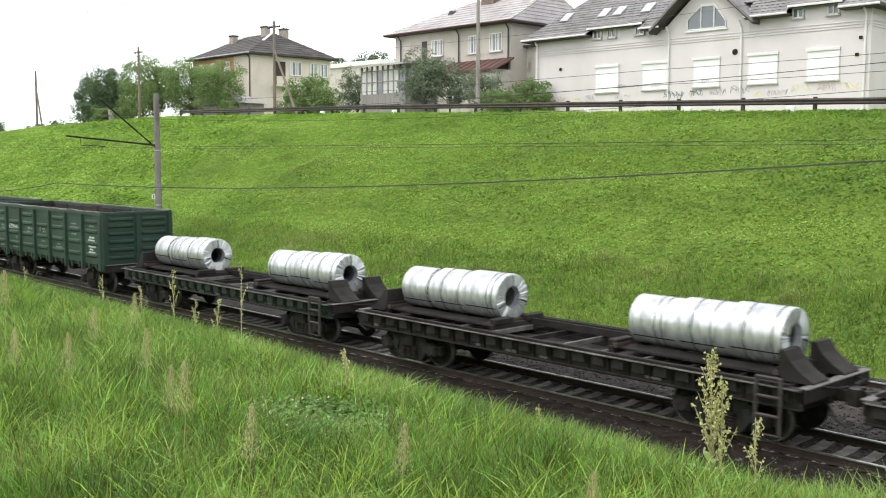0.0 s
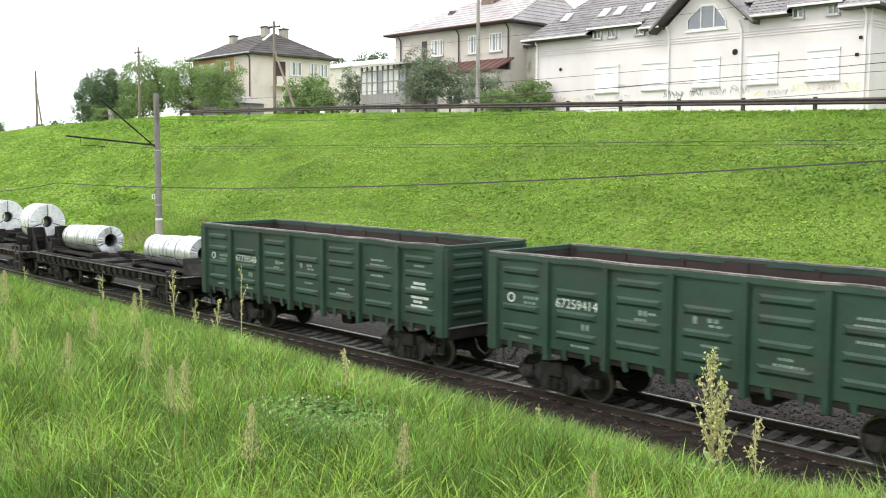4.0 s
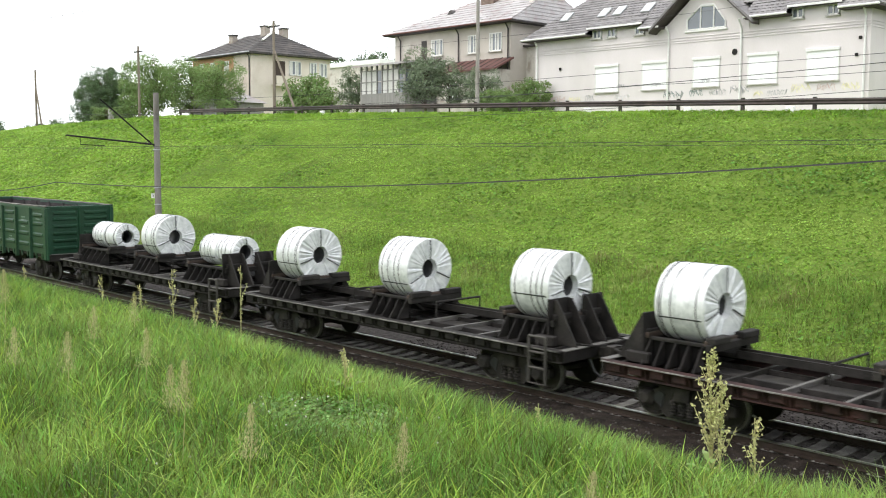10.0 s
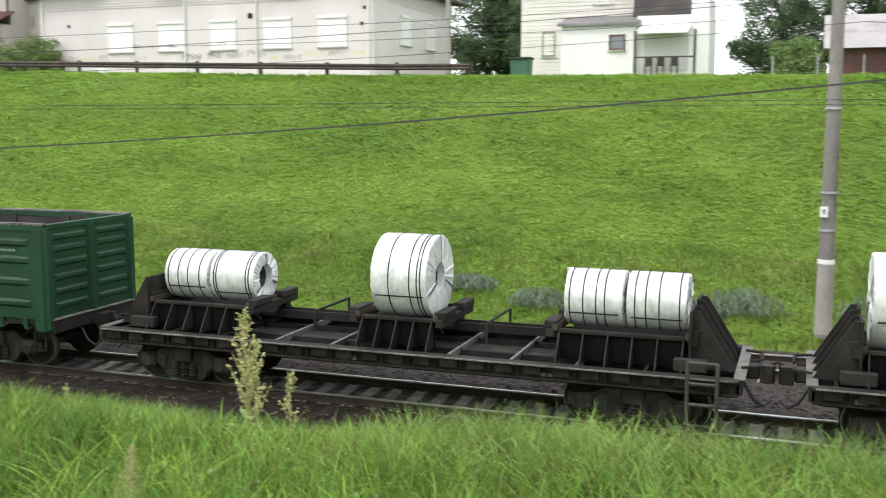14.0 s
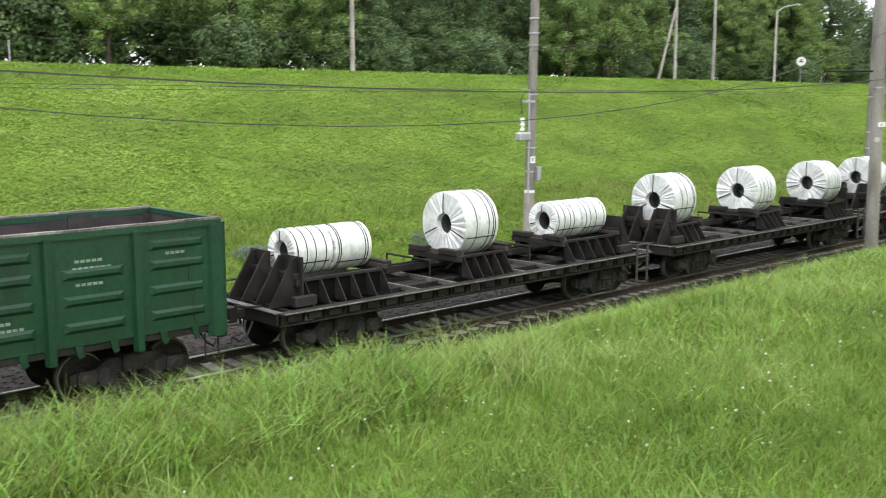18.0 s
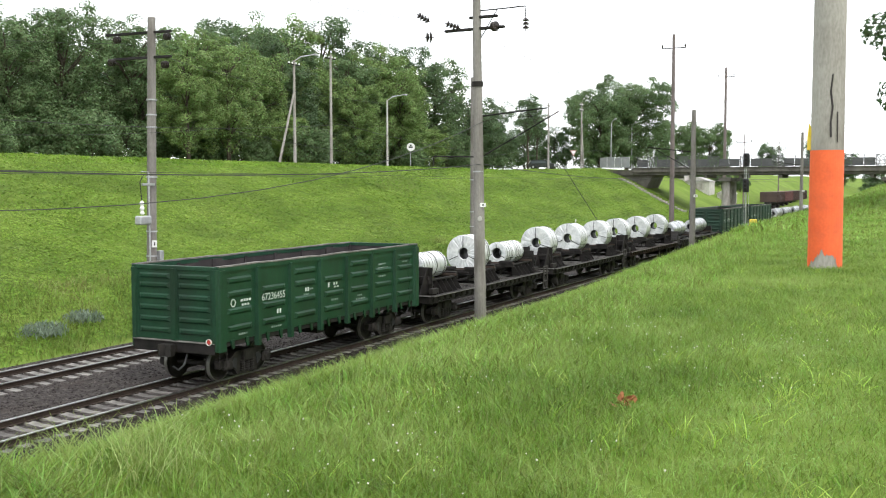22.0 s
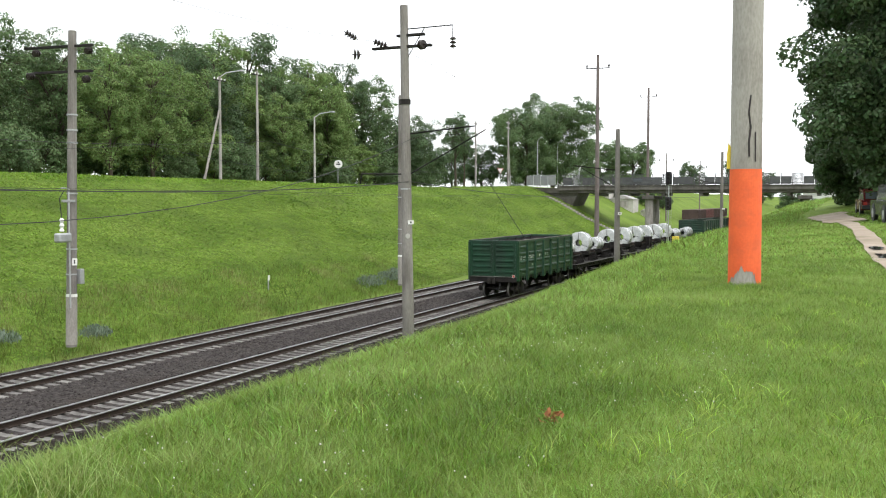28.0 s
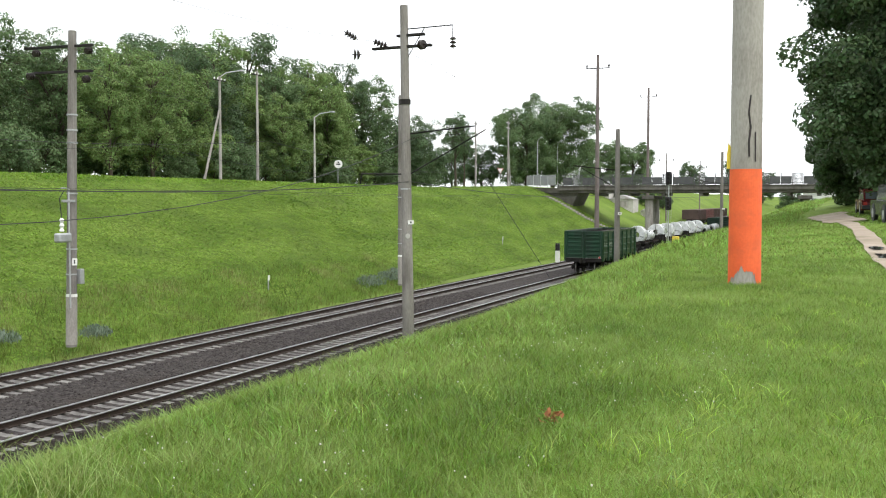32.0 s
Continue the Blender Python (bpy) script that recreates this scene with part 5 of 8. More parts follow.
# ---- road on top of the far bank ----
def ribbon(name, pts, width, lift, material, label, category, ragged=0.0):
    vs, fs = [], []
    for i, (x, y) in enumerate(pts):
        a, b = pts[max(0, i - 1)], pts[min(len(pts) - 1, i + 1)]
        d = Vector((b[0] - a[0], b[1] - a[1])).normalized()
        worn = 1.0 + ragged * noise.noise((x * 0.3, y * 0.3, 1.0))
        for k in (-0.5, -0.25, 0.0, 0.25, 0.5):
            px_, py_ = x - d.y * width * k * worn, y + d.x * width * k * worn
            vs.append((px_, py_, ground(px_, py_) + lift))
    for i in range(len(pts) - 1):
        fs += [(i * 5 + j, i * 5 + j + 1, i * 5 + j + 6, i * 5 + j + 5) for j in range(4)]
    me = bpy.data.meshes.new(name)
    me.from_pydata(vs, [], fs)
    me.materials.append(material)
    return tagged(new(name, me), label, category, kind="structure")


ribbon("road", [(x, 52.5 + bend(x)) for x in range(-180, 210, 5)], 6.0, 0.06, M_ASPHALT, "grey asphalt road along the top of the bank", "road")
M_GUARD = mat("rusty_brown_guard_rail", [(0.035, 0.028, 0.026), (0.075, 0.06, 0.055)], 0.7, metal=0.2, scale=2, fine=20, bump=0.2, stain=(0.11, 0.085, 0.07), stain_scale=1)
gr = thing("guard_rail", "rusty brown steel guard rail on posts along the road", "guard rail")
xs = [-88 + 4.0 * i for i in range(19)]
for i, x in enumerate(xs):
    z = bank_top(x)
    part("rail_post", Mesh().box(x - 0.09, x + 0.09, 48.36, 48.5, z - 0.3, z + 0.8, 0.01), M_GUARD, gr)
    if i < len(xs) - 1:
        x1 = xs[i + 1]
        z1_ = bank_top(x1)
        sec = [(48.3, 0.4), (48.25, 0.47), (48.3, 0.55), (48.25, 0.64), (48.3, 0.72), (48.34, 0.72), (48.34, 0.4)]
        m = Mesh()
        m.add([(x, a, z + b) for a, b in sec] + [(x1, a, z1_ + b) for a, b in sec], [(j, (j + 1) % 7, 7 + (j + 1) % 7, 7 + j) for j in range(7)])
        part("rail_beam", m, M_GUARD, gr)
for x in (-64.5, -55.8, -31.0, -38, -25):
    b = thing("kerb_stone", "small white-painted stone at the road's edge", "bollard", group="white stones")
    part("stone", Mesh().box(x - 0.22, x + 0.22, 47.75, 48.0, bank_top(x) - 0.1, bank_top(x) + 0.32, 0.05), M_WHITE_PAINT, b)


def utility_pole(x, y, top, label, material=M_CONC, brace=0, arms=(), r=0.15, lamp=None):
    t = thing("utility_pole", label, "utility pole", group="utility poles")
    z = ground(x, y)
    lathe_pole(t, x, y, z - 0.3, top, r, r * 0.7, material, n=10)
    if brace:
        part("brace", Mesh().tube((x + brace, y, z - 0.2), (x + 0.1 * (1 if brace > 0 else -1), y, z + (top - z) * 0.68), r * 0.8, r * 0.6), material, t)
    for zz in arms:
        part("crossarm", Mesh().box(x - 0.9, x + 0.9, y - 0.05, y + 0.05, zz - 0.05, zz + 0.05), M_FRAME, t)
        for k in (-0.8, -0.3, 0.3, 0.8):
            part("pin_insulator", Mesh().lathe([(zz + 0.05, 0.03), (zz + 0.1, 0.07), (zz + 0.2, 0.06), (zz + 0.24, 0.03)], "z", 8, pose(x + k, y, 0)), M_WHITE_PAINT, t)
    if lamp:
        part("lamp_arm", Mesh().path([(x, y, top - 0.1), (x + lamp * 0.5, y - 0.4, top + 0.35), (x + lamp * 1.5, y - 1.2, top + 0.6)], 0.05, 8), M_GALV, t)
        part("lamp_head", Mesh().box(x + lamp * 1.4, x + lamp * 2.0, y - 1.4, y - 1.1, top + 0.52, top + 0.68, 0.04), M_GALV, t)
    return t


M_WOODPOLE = mat("weathered_timber_pole", [(0.16, 0.13, 0.1), (0.26, 0.22, 0.18)], 0.9, scale=2, fine=20, bump=0.4, stretch=(1, 1, 0.2))
utility_pole(-125.5, 49.3, 16.2, "weathered timber pole with a leaning brace", M_WOODPOLE, 1.7)
utility_pole(-99.6, 50, 17.2, "weathered timber pole behind the trees", M_WOODPOLE, 0, (16.6,))
utility_pole(-73.3, 49.3, 17.3, "weathered timber pole with a long brown brace", M_WOODPOLE, 3.4, (16.8,))
utility_pole(-48.7, 49.3, 18.2, "slim grey concrete street pole beside the guard rail", M_CONC, 0, (17.6,), lamp=1)
utility_pole(-17.5, 49.3, 17.8, "slim grey concrete street pole at the house corner", M_CONC, 0, (17.2,))
utility_pole(12.1, 49.5, 17.5, "thick pale concrete pole with a yellow mark", M_CONC_LIGHT, 0, (), 0.24)
utility_pole(4.1, 50.5, 12.0, "thin whitish concrete post", M_CONC_LIGHT, 0, (), 0.13)
utility_pole(38.6, 49.4, 17.5, "slim weathered pole before the wood", M_CONC, 0, (17.0,))
utility_pole(76.3, 52 + bend(76), 17.0, "slim concrete pole with a leaning brace", M_CONC, -2.6, (16.6,), lamp=1)
utility_pole(82.3, 52 + bend(82), 18.2, "slim concrete pole before the wood", M_CONC, 0, (17.8,))
utility_pole(93.0, 52 + bend(93), 14.7, "pale curved street lamp beside the road", M_CONC_LIGHT, 0, (), 0.12, lamp=1)
utility_pole(138.8, 52 + bend(139), 17.7, "slim concrete pole beside the road", M_CONC, 0, (17.2,))
utility_pole(152.5, 52 + bend(152), 18.7, "slim concrete pole with many insulators", M_CONC, 1.2, (18.2, 17.4))
utility_pole(176.0, 51, 16.8, "street lamp beside the bridge", M_GALV, 0, (), 0.1, lamp=-1)
utility_pole(190.0, 51, 17.0, "street lamp beside the bridge", M_GALV, 0, (), 0.1, lamp=-1)
for x, y, top, r in ((115.8, 26.3, 22.9, 0.3), (172.0, 30.3, 25.2, 0.32), (190, 30.0, 15.0, 0.16), (215, 27.0, 14.5, 0.16)):
    tp = thing("mast", "tall grey-brown steel mast beside the line", "mast", group="tall masts")
    lathe_pole(tp, x, y, 0.0, top, r, r * 0.55, mat("rusty_mast", [(0.13, 0.105, 0.1), (0.2, 0.165, 0.16)], 0.8, scale=1, fine=12, bump=0.2), n=10)
    part("crossarm", Mesh().box(x - 0.05, x + 0.05, y - 1.4, y + 1.4, top - 1.6, top - 1.5), M_FRAME, tp)
    for k in (-1.3, 1.3):
        part("pin_insulator", Mesh().lathe([(top - 1.5, 0.05), (top - 1.3, 0.12), (top - 1.1, 0.05)], "z", 8, pose(x, y + k, 0)), M_INSUL, tp)
for x, tri in ((97.1, False), (147.5, True)):
    rs = thing("road_sign", "round white road sign on a thin post" if not tri else "white triangular give-way sign on a thin post", "road sign")
    y = 52 + bend(x) - 0.5
    z = ground(x, y)
    part("post", Mesh().tube((x, y, z - 0.2), (x, y, z + 2.7), 0.04), M_GALV, rs)
    at = pose(x, y - 0.05, z + 2.4, 0, 0, -62)
    if tri:
        part("face", Mesh().prism([(-0.5, 0.45), (0.5, 0.45), (0, -0.42)], -0.02, 0.02), mat("red_sign_rim", [(0.45, 0.1, 0.09), (0.55, 0.14, 0.12)], 0.5, bump=0), rs, at=at)
        part("field", Mesh().prism([(-0.41, 0.4), (0.41, 0.4), (0, -0.32)], -0.03, -0.021), M_WHITE_PAINT, rs, at=at)
    else:
        part("face", Mesh().lathe([(-0.02, 0.45), (0.02, 0.45)], "y", 28), M_WHITE_PAINT, rs, at=at)
        part("symbol", Mesh().box(-0.2, 0.2, -0.03, -0.021, -0.1, 0.05).box(-0.08, 0.08, -0.03, -0.021, 0.1, 0.25), M_STRAP, rs, at=at)

# ---- houses ----
M_PLASTER_W = mat("greyish_white_render", [(0.665, 0.622, 0.622), (0.725, 0.678, 0.678)], 0.9, scale=0.5, fine=14, bump=0.15, stain=(0.59, 0.555, 0.54), stain_scale=0.45, stain_amount=0.5, stretch=(1, 1, 0.45))
M_SOFFIT = mat("dark_brown_soffit", [(0.055, 0.045, 0.042), (0.1, 0.082, 0.078)], 0.8, scale=1.0, fine=12, bump=0.2)
M_PLASTER_G = mat("grey_beige_render", [(0.48, 0.44, 0.4), (0.58, 0.54, 0.49)], 0.9, scale=0.6, fine=14, bump=0.2, stain=(0.38, 0.34, 0.3), stain_scale=0.6, stain_amount=0.5)
M_PLASTER_T = mat("tan_render", [(0.63, 0.56, 0.49), (0.73, 0.66, 0.59)], 0.9, scale=0.6, fine=14, bump=0.2, stain=(0.48, 0.4, 0.32), stain_scale=0.7, stain_amount=0.4)
M_PEEL = mat("peeling_render", [(0.5, 0.47, 0.43), (0.66, 0.63, 0.58)], 0.9, scale=1.2, fine=14, bump=0.3, stain=(0.28, 0.23, 0.19), stain_scale=1.2, stain_amount=0.8)
M_CREAM = mat("cream_siding", [(0.72, 0.69, 0.65), (0.8, 0.77, 0.73)], 0.7, scale=0.6, fine=10, bump=0.1)
M_BRIGHT = mat("bright_white_wall", [(0.78, 0.78, 0.77), (0.84, 0.84, 0.83)], 0.85, scale=0.8, fine=12, bump=0.1)
M_SHUTTER = mat("white_roller_shutter", [(0.82, 0.83, 0.83), (0.88, 0.885, 0.885)], 0.5, scale=0.8, fine=12, bump=0.05)
M_TILE = mat("grey_roof_tiles", [(0.13, 0.122, 0.124), (0.2, 0.19, 0.192), (0.27, 0.258, 0.258)], 0.65, scale=1.6, fine=9, bump=0.4, bump_dist=0.03, stain=(0.32, 0.305, 0.3), stain_scale=0.7, stain_amount=0.55)
M_TIN = mat("worn_tin_roof", [(0.36, 0.34, 0.345), (0.5, 0.48, 0.48)], 0.55, metal=0.3, scale=0.5, fine=6, bump=0.2, stain=(0.3, 0.2, 0.19), stain_scale=0.9, stain_amount=0.5)
M_REDTIN = mat("red_brown_tin", [(0.1, 0.045, 0.04), (0.16, 0.075, 0.065)], 0.6, scale=0.8, fine=8, bump=0.2)
M_SLATE = mat("dark_slate_roof", [(0.045, 0.04, 0.04), (0.085, 0.078, 0.075)], 0.8, scale=0.8, fine=8, bump=0.4, stain=(0.12, 0.1, 0.09), stain_scale=0.8)
M_BRICK = mat("old_chimney_brick", [(0.14, 0.1, 0.085), (0.24, 0.18, 0.15)], 0.9, scale=3, fine=16, bump=0.4)
M_PALEBRICK = mat("limewashed_brick", [(0.3, 0.26, 0.23), (0.45, 0.41, 0.37)], 0.9, scale=2, fine=10, bump=0.4, stain=(0.2, 0.14, 0.11), stain_scale=2.0, stain_amount=0.6)
M_OLDWOOD = mat("grey_veranda_boards", [(0.2, 0.195, 0.185), (0.33, 0.32, 0.305)], 0.85, scale=1, fine=10, bump=0.2, stretch=(6, 6, 0.5))
M_PANE = glass("window_pane", (0.12, 0.14, 0.16))
M_CURTAIN = mat("net_curtain", [(0.5, 0.5, 0.48), (0.66, 0.66, 0.63)], 0.8, scale=4, fine=30, bump=0.1, stretch=(6, 6, 0.4))


def window(house, at, w, h, style="panes", material=M_WHITE_PAINT, cols=2):
    """A window in the plane y = 0 of its pose, facing -y; its sill at z = 0."""
    f = thing("window", "", "")
    f.parent, f.matrix_basis = house, at
    f.name = "window"
    if style == "shutter":
        n = 9
        for i in range(n):
            part("shutter_slat", Mesh().box(-w / 2 + 0.02, w / 2 - 0.02, -0.07, -0.02, h * i / n + 0.002, h * (i + 1) / n - 0.001, 0.004), M_SHUTTER, f)
        part("shutter_box", Mesh().box(-w / 2 - 0.06, w / 2 + 0.06, -0.16, 0.0, h, h + 0.2, 0.02), M_WHITE_PAINT, f)
        part("sill", Mesh().box(-w / 2 - 0.1, w / 2 + 0.1, -0.14, 0.0, -0.09, -0.01, 0.01), M_CONC_LIGHT, f)
        for s in (-1, 1):
            part("guide", Mesh().box(s * w / 2 - 0.03, s * w / 2 + 0.03, -0.09, 0.0, 0, h), M_WHITE_PAINT, f)
        return f
    part("glazing", Mesh().box(-w / 2, w / 2, -0.025, -0.01, 0, h), M_PANE, f)
    fr = Mesh()
    for a, b, c, d in ((-w / 2, w / 2, 0, 0.09), (-w / 2, w / 2, h - 0.09, h), (-w / 2, -w / 2 + 0.09, 0, h), (w / 2 - 0.09, w / 2, 0, h)):
        fr.box(a, b, -0.075, -0.02, c, d)
    for i in range(1, cols):
        x = -w / 2 + w * i / cols
        fr.box(x - 0.055, x + 0.055, -0.07, -0.02, 0.05, h - 0.05)
    part("frame", fr, material, f)
    for i in range(cols):
        if style == "panes":
            part("curtain", Mesh().box(-w / 2 + w * i / cols + 0.12, -w / 2 + w * (i + 0.55) / cols, -0.03, -0.026, 0.1, h - 0.1), M_CURTAIN, f)
    part("sill", Mesh().box(-w / 2 - 0.08, w / 2 + 0.08, -0.16, 0.0, -0.08, -0.01, 0.01), M_CONC_LIGHT, f)
    return f


def walls(house, x0, x1, y0, y1, z0, z1, material, name="wall"):
    th = 0.35
    part(name, Mesh().box(x0, x1, y0, y0 + th, z0, z1), material, house)
    part(name, Mesh().box(x0, x1, y1 - th, y1, z0, z1), material, house)
    part(name, Mesh().box(x0, x0 + th, y0 + th, y1 - th, z0, z1), material, house)
    part(name, Mesh().box(x1 - th, x1, y0 + th, y1 - th, z0, z1), material, house)


def hip_roof(house, x0, x1, y0, y1, z, zr, hip0, hip1, material, over=0.6, courses=12, notches=(), wave=0.0):
    """A hipped roof: its ridge runs along x, set in by hip0 and hip1; laid in overlapping courses.
    notches: stretches along x where the front eave is cut back to the wall; wave: the pitch of the pantiles."""
    a, b, c, d = x0 - over, x1 + over, y0 - over, y1 + over
    ym = (c + d) / 2
    m, laid = Mesh(), []
    rid = ((a + hip0, ym, zr), (b - hip1, ym, zr))
    quads = [((a, c, z), (b, c, z), rid[1], rid[0]), ((b, d, z), (a, d, z), rid[0], rid[1]), ((b, c, z), (b, d, z), rid[1], rid[1]), ((a, d, z), (a, c, z), rid[0], rid[0])]
    cut = math.ceil(courses * (over + 0.5) / (ym - c)) if notches else 0
    for side, (p, q, r, s) in enumerate(quads):
        p, q, r, s = (Vector(v) for v in (p, q, r, s))
        nrm = (q - p).cross(s - p).normalized() * 0.05
        if nrm.z < 0:
            nrm = -nrm
        for i in range(courses):
            k0, k1 = i / courses, (i + 1) / courses
            e0, e1, f0, f1 = p.lerp(s, k0), q.lerp(r, k0), p.lerp(s, k1), q.lerp(r, k1)
            runs = [(0.0, 1.0)]
            if side == 0 and i < cut:
                xs_ = [e0.x] + [v for pair in notches for v in pair] + [e1.x]
                runs = [((xs_[j] - e0.x) / (e1.x - e0.x), (xs_[j + 1] - e0.x) / (e1.x - e0.x)) for j in range(0, len(xs_), 2)]
            for g0, g1 in runs:
                n_ = max(1, int((e1 - e0).length * (g1 - g0) / (wave / 3))) if wave and side in (0, 2) else 1
                vs = []
                for j in range(n_ + 1):
                    g = g0 + (g1 - g0) * j / n_
                    up = nrm * (1.0 + (0.55 * math.sin(2.094 * j + 0.4) if wave and n_ > 1 else 0.0))
                    vs += [e0.lerp(e1, g) + up, f0.lerp(f1, g) + up * 0.3, e0.lerp(e1, g) - nrm * 0.2]
                laid.append(Mesh().add(vs, [(3 * j, 3 * j + 3, 3 * j + 4, 3 * j + 1) for j in range(n_)] + [(3 * j + 2, 3 * j + 5, 3 * j + 3, 3 * j) for j in range(n_)]))
    back = cut / courses
    lo = [Vector(v).lerp(Vector(w_), back) for v, w_ in ((quads[0][0], rid[0]), (quads[0][1], rid[1]))]
    m.add([tuple(lo[0] - Vector((0, 0, 0.03))), tuple(lo[1] - Vector((0, 0, 0.03))), (b, d, z - 0.02), (a, d, z - 0.02), (*rid[0][:2], zr - 0.04), (*rid[1][:2], zr - 0.04), (b, c, z - 0.02), (a, c, z - 0.02)], [(0, 1, 5, 4), (2, 3, 4, 5), (6, 2, 5), (3, 7, 4)])
    roof = part("roof", m, material, house)
    for q in laid:
        part("tile_course", q, material, roof)
    under = M_SOFFIT if material is M_TILE else M_SLATE
    part("soffit", Mesh().box(a, b, y0 + 0.02 if notches else c, d, z - 0.16, z - 0.02, 0.02), under, house)
    xs_ = [a] + [v for pair in notches for v in pair] + [b]
    for j in range(0, len(xs_), 2):
        if notches:
            part("soffit", Mesh().box(xs_[j], xs_[j + 1], c, y0 + 0.02, z - 0.16, z - 0.02, 0.02), under, house)
        part("gutter", Mesh().tube((xs_[j], c - 0.06, z - 0.03), (xs_[j + 1], c - 0.06, z - 0.03), 0.07, n=8), M_WHITE_PAINT if notches else (M_GALV if material is not M_TIN else M_REDTIN), house)
    return rid


def downpipe(house, x, y, z0, z1, material=M_WHITE_PAINT):
    part("downpipe", Mesh().path([(x, y - 0.5, z1), (x, y - 0.12, z1 - 0.5), (x, y - 0.12, z0)], 0.065, 8), material, house)


def chimney(house, x, y, z0, z1, w=0.9, d=0.7, material=M_BRICK):
    c = part("chimney", Mesh().box(x - w / 2, x + w / 2, y - d / 2, y + d / 2, z0, z1, 0.02), material, house)
    part("cap", Mesh().box(x - w / 2 - 0.08, x + w / 2 + 0.08, y - d / 2 - 0.08, y + d / 2 + 0.08, z1, z1 + 0.14, 0.02), M_SLATE, c)


# the long white house with closed roller shutters
h1 = thing("white_house", "long white rendered house with grey tiled roof and closed shutters", "house")
X0, X1, Y0, Y1 = -52.9, -26.4, 60.0, 75.0
walls(h1, X0, X1, Y0, Y1, 7.6, 14.75, M_PLASTER_W)
RAISED = ((-47.3, -42.6), (-31.4, -28.1))
hip_roof(h1, X0, X1, Y0, Y1, 14.85, 21.5, 7.0, 7.0, M_TILE, 0.8, 30, ((*RAISED[0],), (-40.9, -34.4), (*RAISED[1],)), 0.36)
for x0, x1 in ((-46.87, -44.81), (-42.68, -40.62), (-38.5, -36.5), (-34.38, -32.33), (-30.34, -28.28)):
    window(h1, pose((x0 + x1) / 2, Y0, 10.57), x1 - x0, 1.8, "shutter")
for y0, y1 in ((64.5, 66.4), (69.4, 71.3)):
    window(h1, pose(X1, (y0 + y1) / 2, 10.95, 0, 0, 90), y1 - y0, 1.8, "shutter")
for z in (13.62, 13.78, 13.96):
    part("cornice", Mesh().box(X0 - 0.05, X1 + 0.06, Y0 - 0.05, Y0 - 0.002, z, z + 0.07, 0.015), M_PLASTER_W, h1)
    part("cornice", Mesh().box(X1 + 0.002, X1 + 0.05, Y0, Y1, z, z + 0.07, 0.015), M_PLASTER_W, h1)
# two stretches where the eave is lifted over small attic windows
for x0, x1 in RAISED:
    d = part("eave_dormer", Mesh().box(x0, x1, Y0 + 0.003, Y0 + 1.3, 14.0, 15.34), M_PLASTER_W, h1)
    lid = [Vector((0, Y0 - 0.55, 15.3)), Vector((0, Y0 + 1.75, 16.55))]
    for i in range(5):
        p_, q_ = lid[0].lerp(lid[1], i / 5), lid[0].lerp(lid[1], (i + 1) / 5)
        n_ = int((x1 - x0 + 0.3) / 0.12)
        vs = []
        for j in range(n_ + 1):
            xx, up = x0 - 0.15 + (x1 - x0 + 0.3) * j / n_, 0.06 + 0.028 * math.sin(2.094 * j)
            vs += [(xx, p_.y, p_.z + up), (xx, q_.y, q_.z + up * 0.3), (xx, p_.y, p_.z - 0.02)]
        part("tile_course", Mesh().add(vs, [(3 * j, 3 * j + 3, 3 * j + 4, 3 * j + 1) for j in range(n_)] + [(3 * j + 2, 3 * j + 5, 3 * j + 3, 3 * j) for j in range(n_)]), M_TILE, d)
    part("dormer_soffit", Mesh().prism([(Y0 - 0.5, 15.2), (Y0 + 1.7, 16.42), (Y0 + 1.7, 16.3), (Y0 - 0.5, 15.08)], x0 - 0.1, x1 + 0.1, "x"), M_SOFFIT, d)
    part("fascia", Mesh().box(x0 - 0.12, x1 + 0.12, Y0 - 0.6, Y0 - 0.54, 15.16, 15.3, 0.01), M_WHITE_PAINT, d, "white board along the lifted eave")
for x in (-46.79, -45.47, -43.0, -31.04, -28.74):
    window(h1, pose(x, Y0 - 0.02, 14.5), 0.8, 0.66, "plain")
part("gable", Mesh().prism([(-40.9, 14.0), (-34.4, 14.0), (-34.4, 14.75), (-37.6, 17.6), (-40.9, 14.75)], Y0 - 0.03, Y0 + 5), M_PLASTER_W, h1)
for a, b in (((-41.6, 14.35), (-37.6, 17.85)), ((-33.7, 14.35), (-37.6, 17.85))):
    e_ = part("gable_roof", Mesh().prism([(a[0], a[1] + 0.12), (b[0], b[1] + 0.12), (b[0], b[1] + 0.3), (a[0], a[1] + 0.3)], Y0 - 1.0, Y0 + 5.4), M_TILE, h1)
    part("gable_soffit", Mesh().prism([a, b, (b[0], b[1] + 0.116), (a[0], a[1] + 0.116)], Y0 - 0.95, Y0 + 5.2), M_SOFFIT, e_, "dark brown boarding under the gable")
pts = ((-39.05, 14.45), (-36.1, 14.45), (-36.1, 14.85), (-37.0, 16.0), (-37.95, 16.05), (-39.05, 15.15))
part("gable_window", Mesh().prism(pts, Y0 - 0.06, Y0 - 0.035), M_PANE, h1)
gf = Mesh()
for p_, q_ in [*zip(pts, pts[1:] + pts[:1]), ((-38.0, 14.45), (-38.0, 16.05)), ((-37.0, 14.45), (-37.0, 16.0)), ((-38.0, 15.98), (-37.0, 15.95))]:
    gf.tube((p_[0], Y0 - 0.09, p_[1]), (q_[0], Y0 - 0.09, q_[1]), 0.055, n=6)
part("gable_window_frame", gf, M_WHITE_PAINT, h1)
part("gable_sill", Mesh().box(-39.2, -35.95, Y0 - 0.16, Y0 - 0.03, 14.28, 14.4, 0.02), M_WHITE_PAINT, h1)
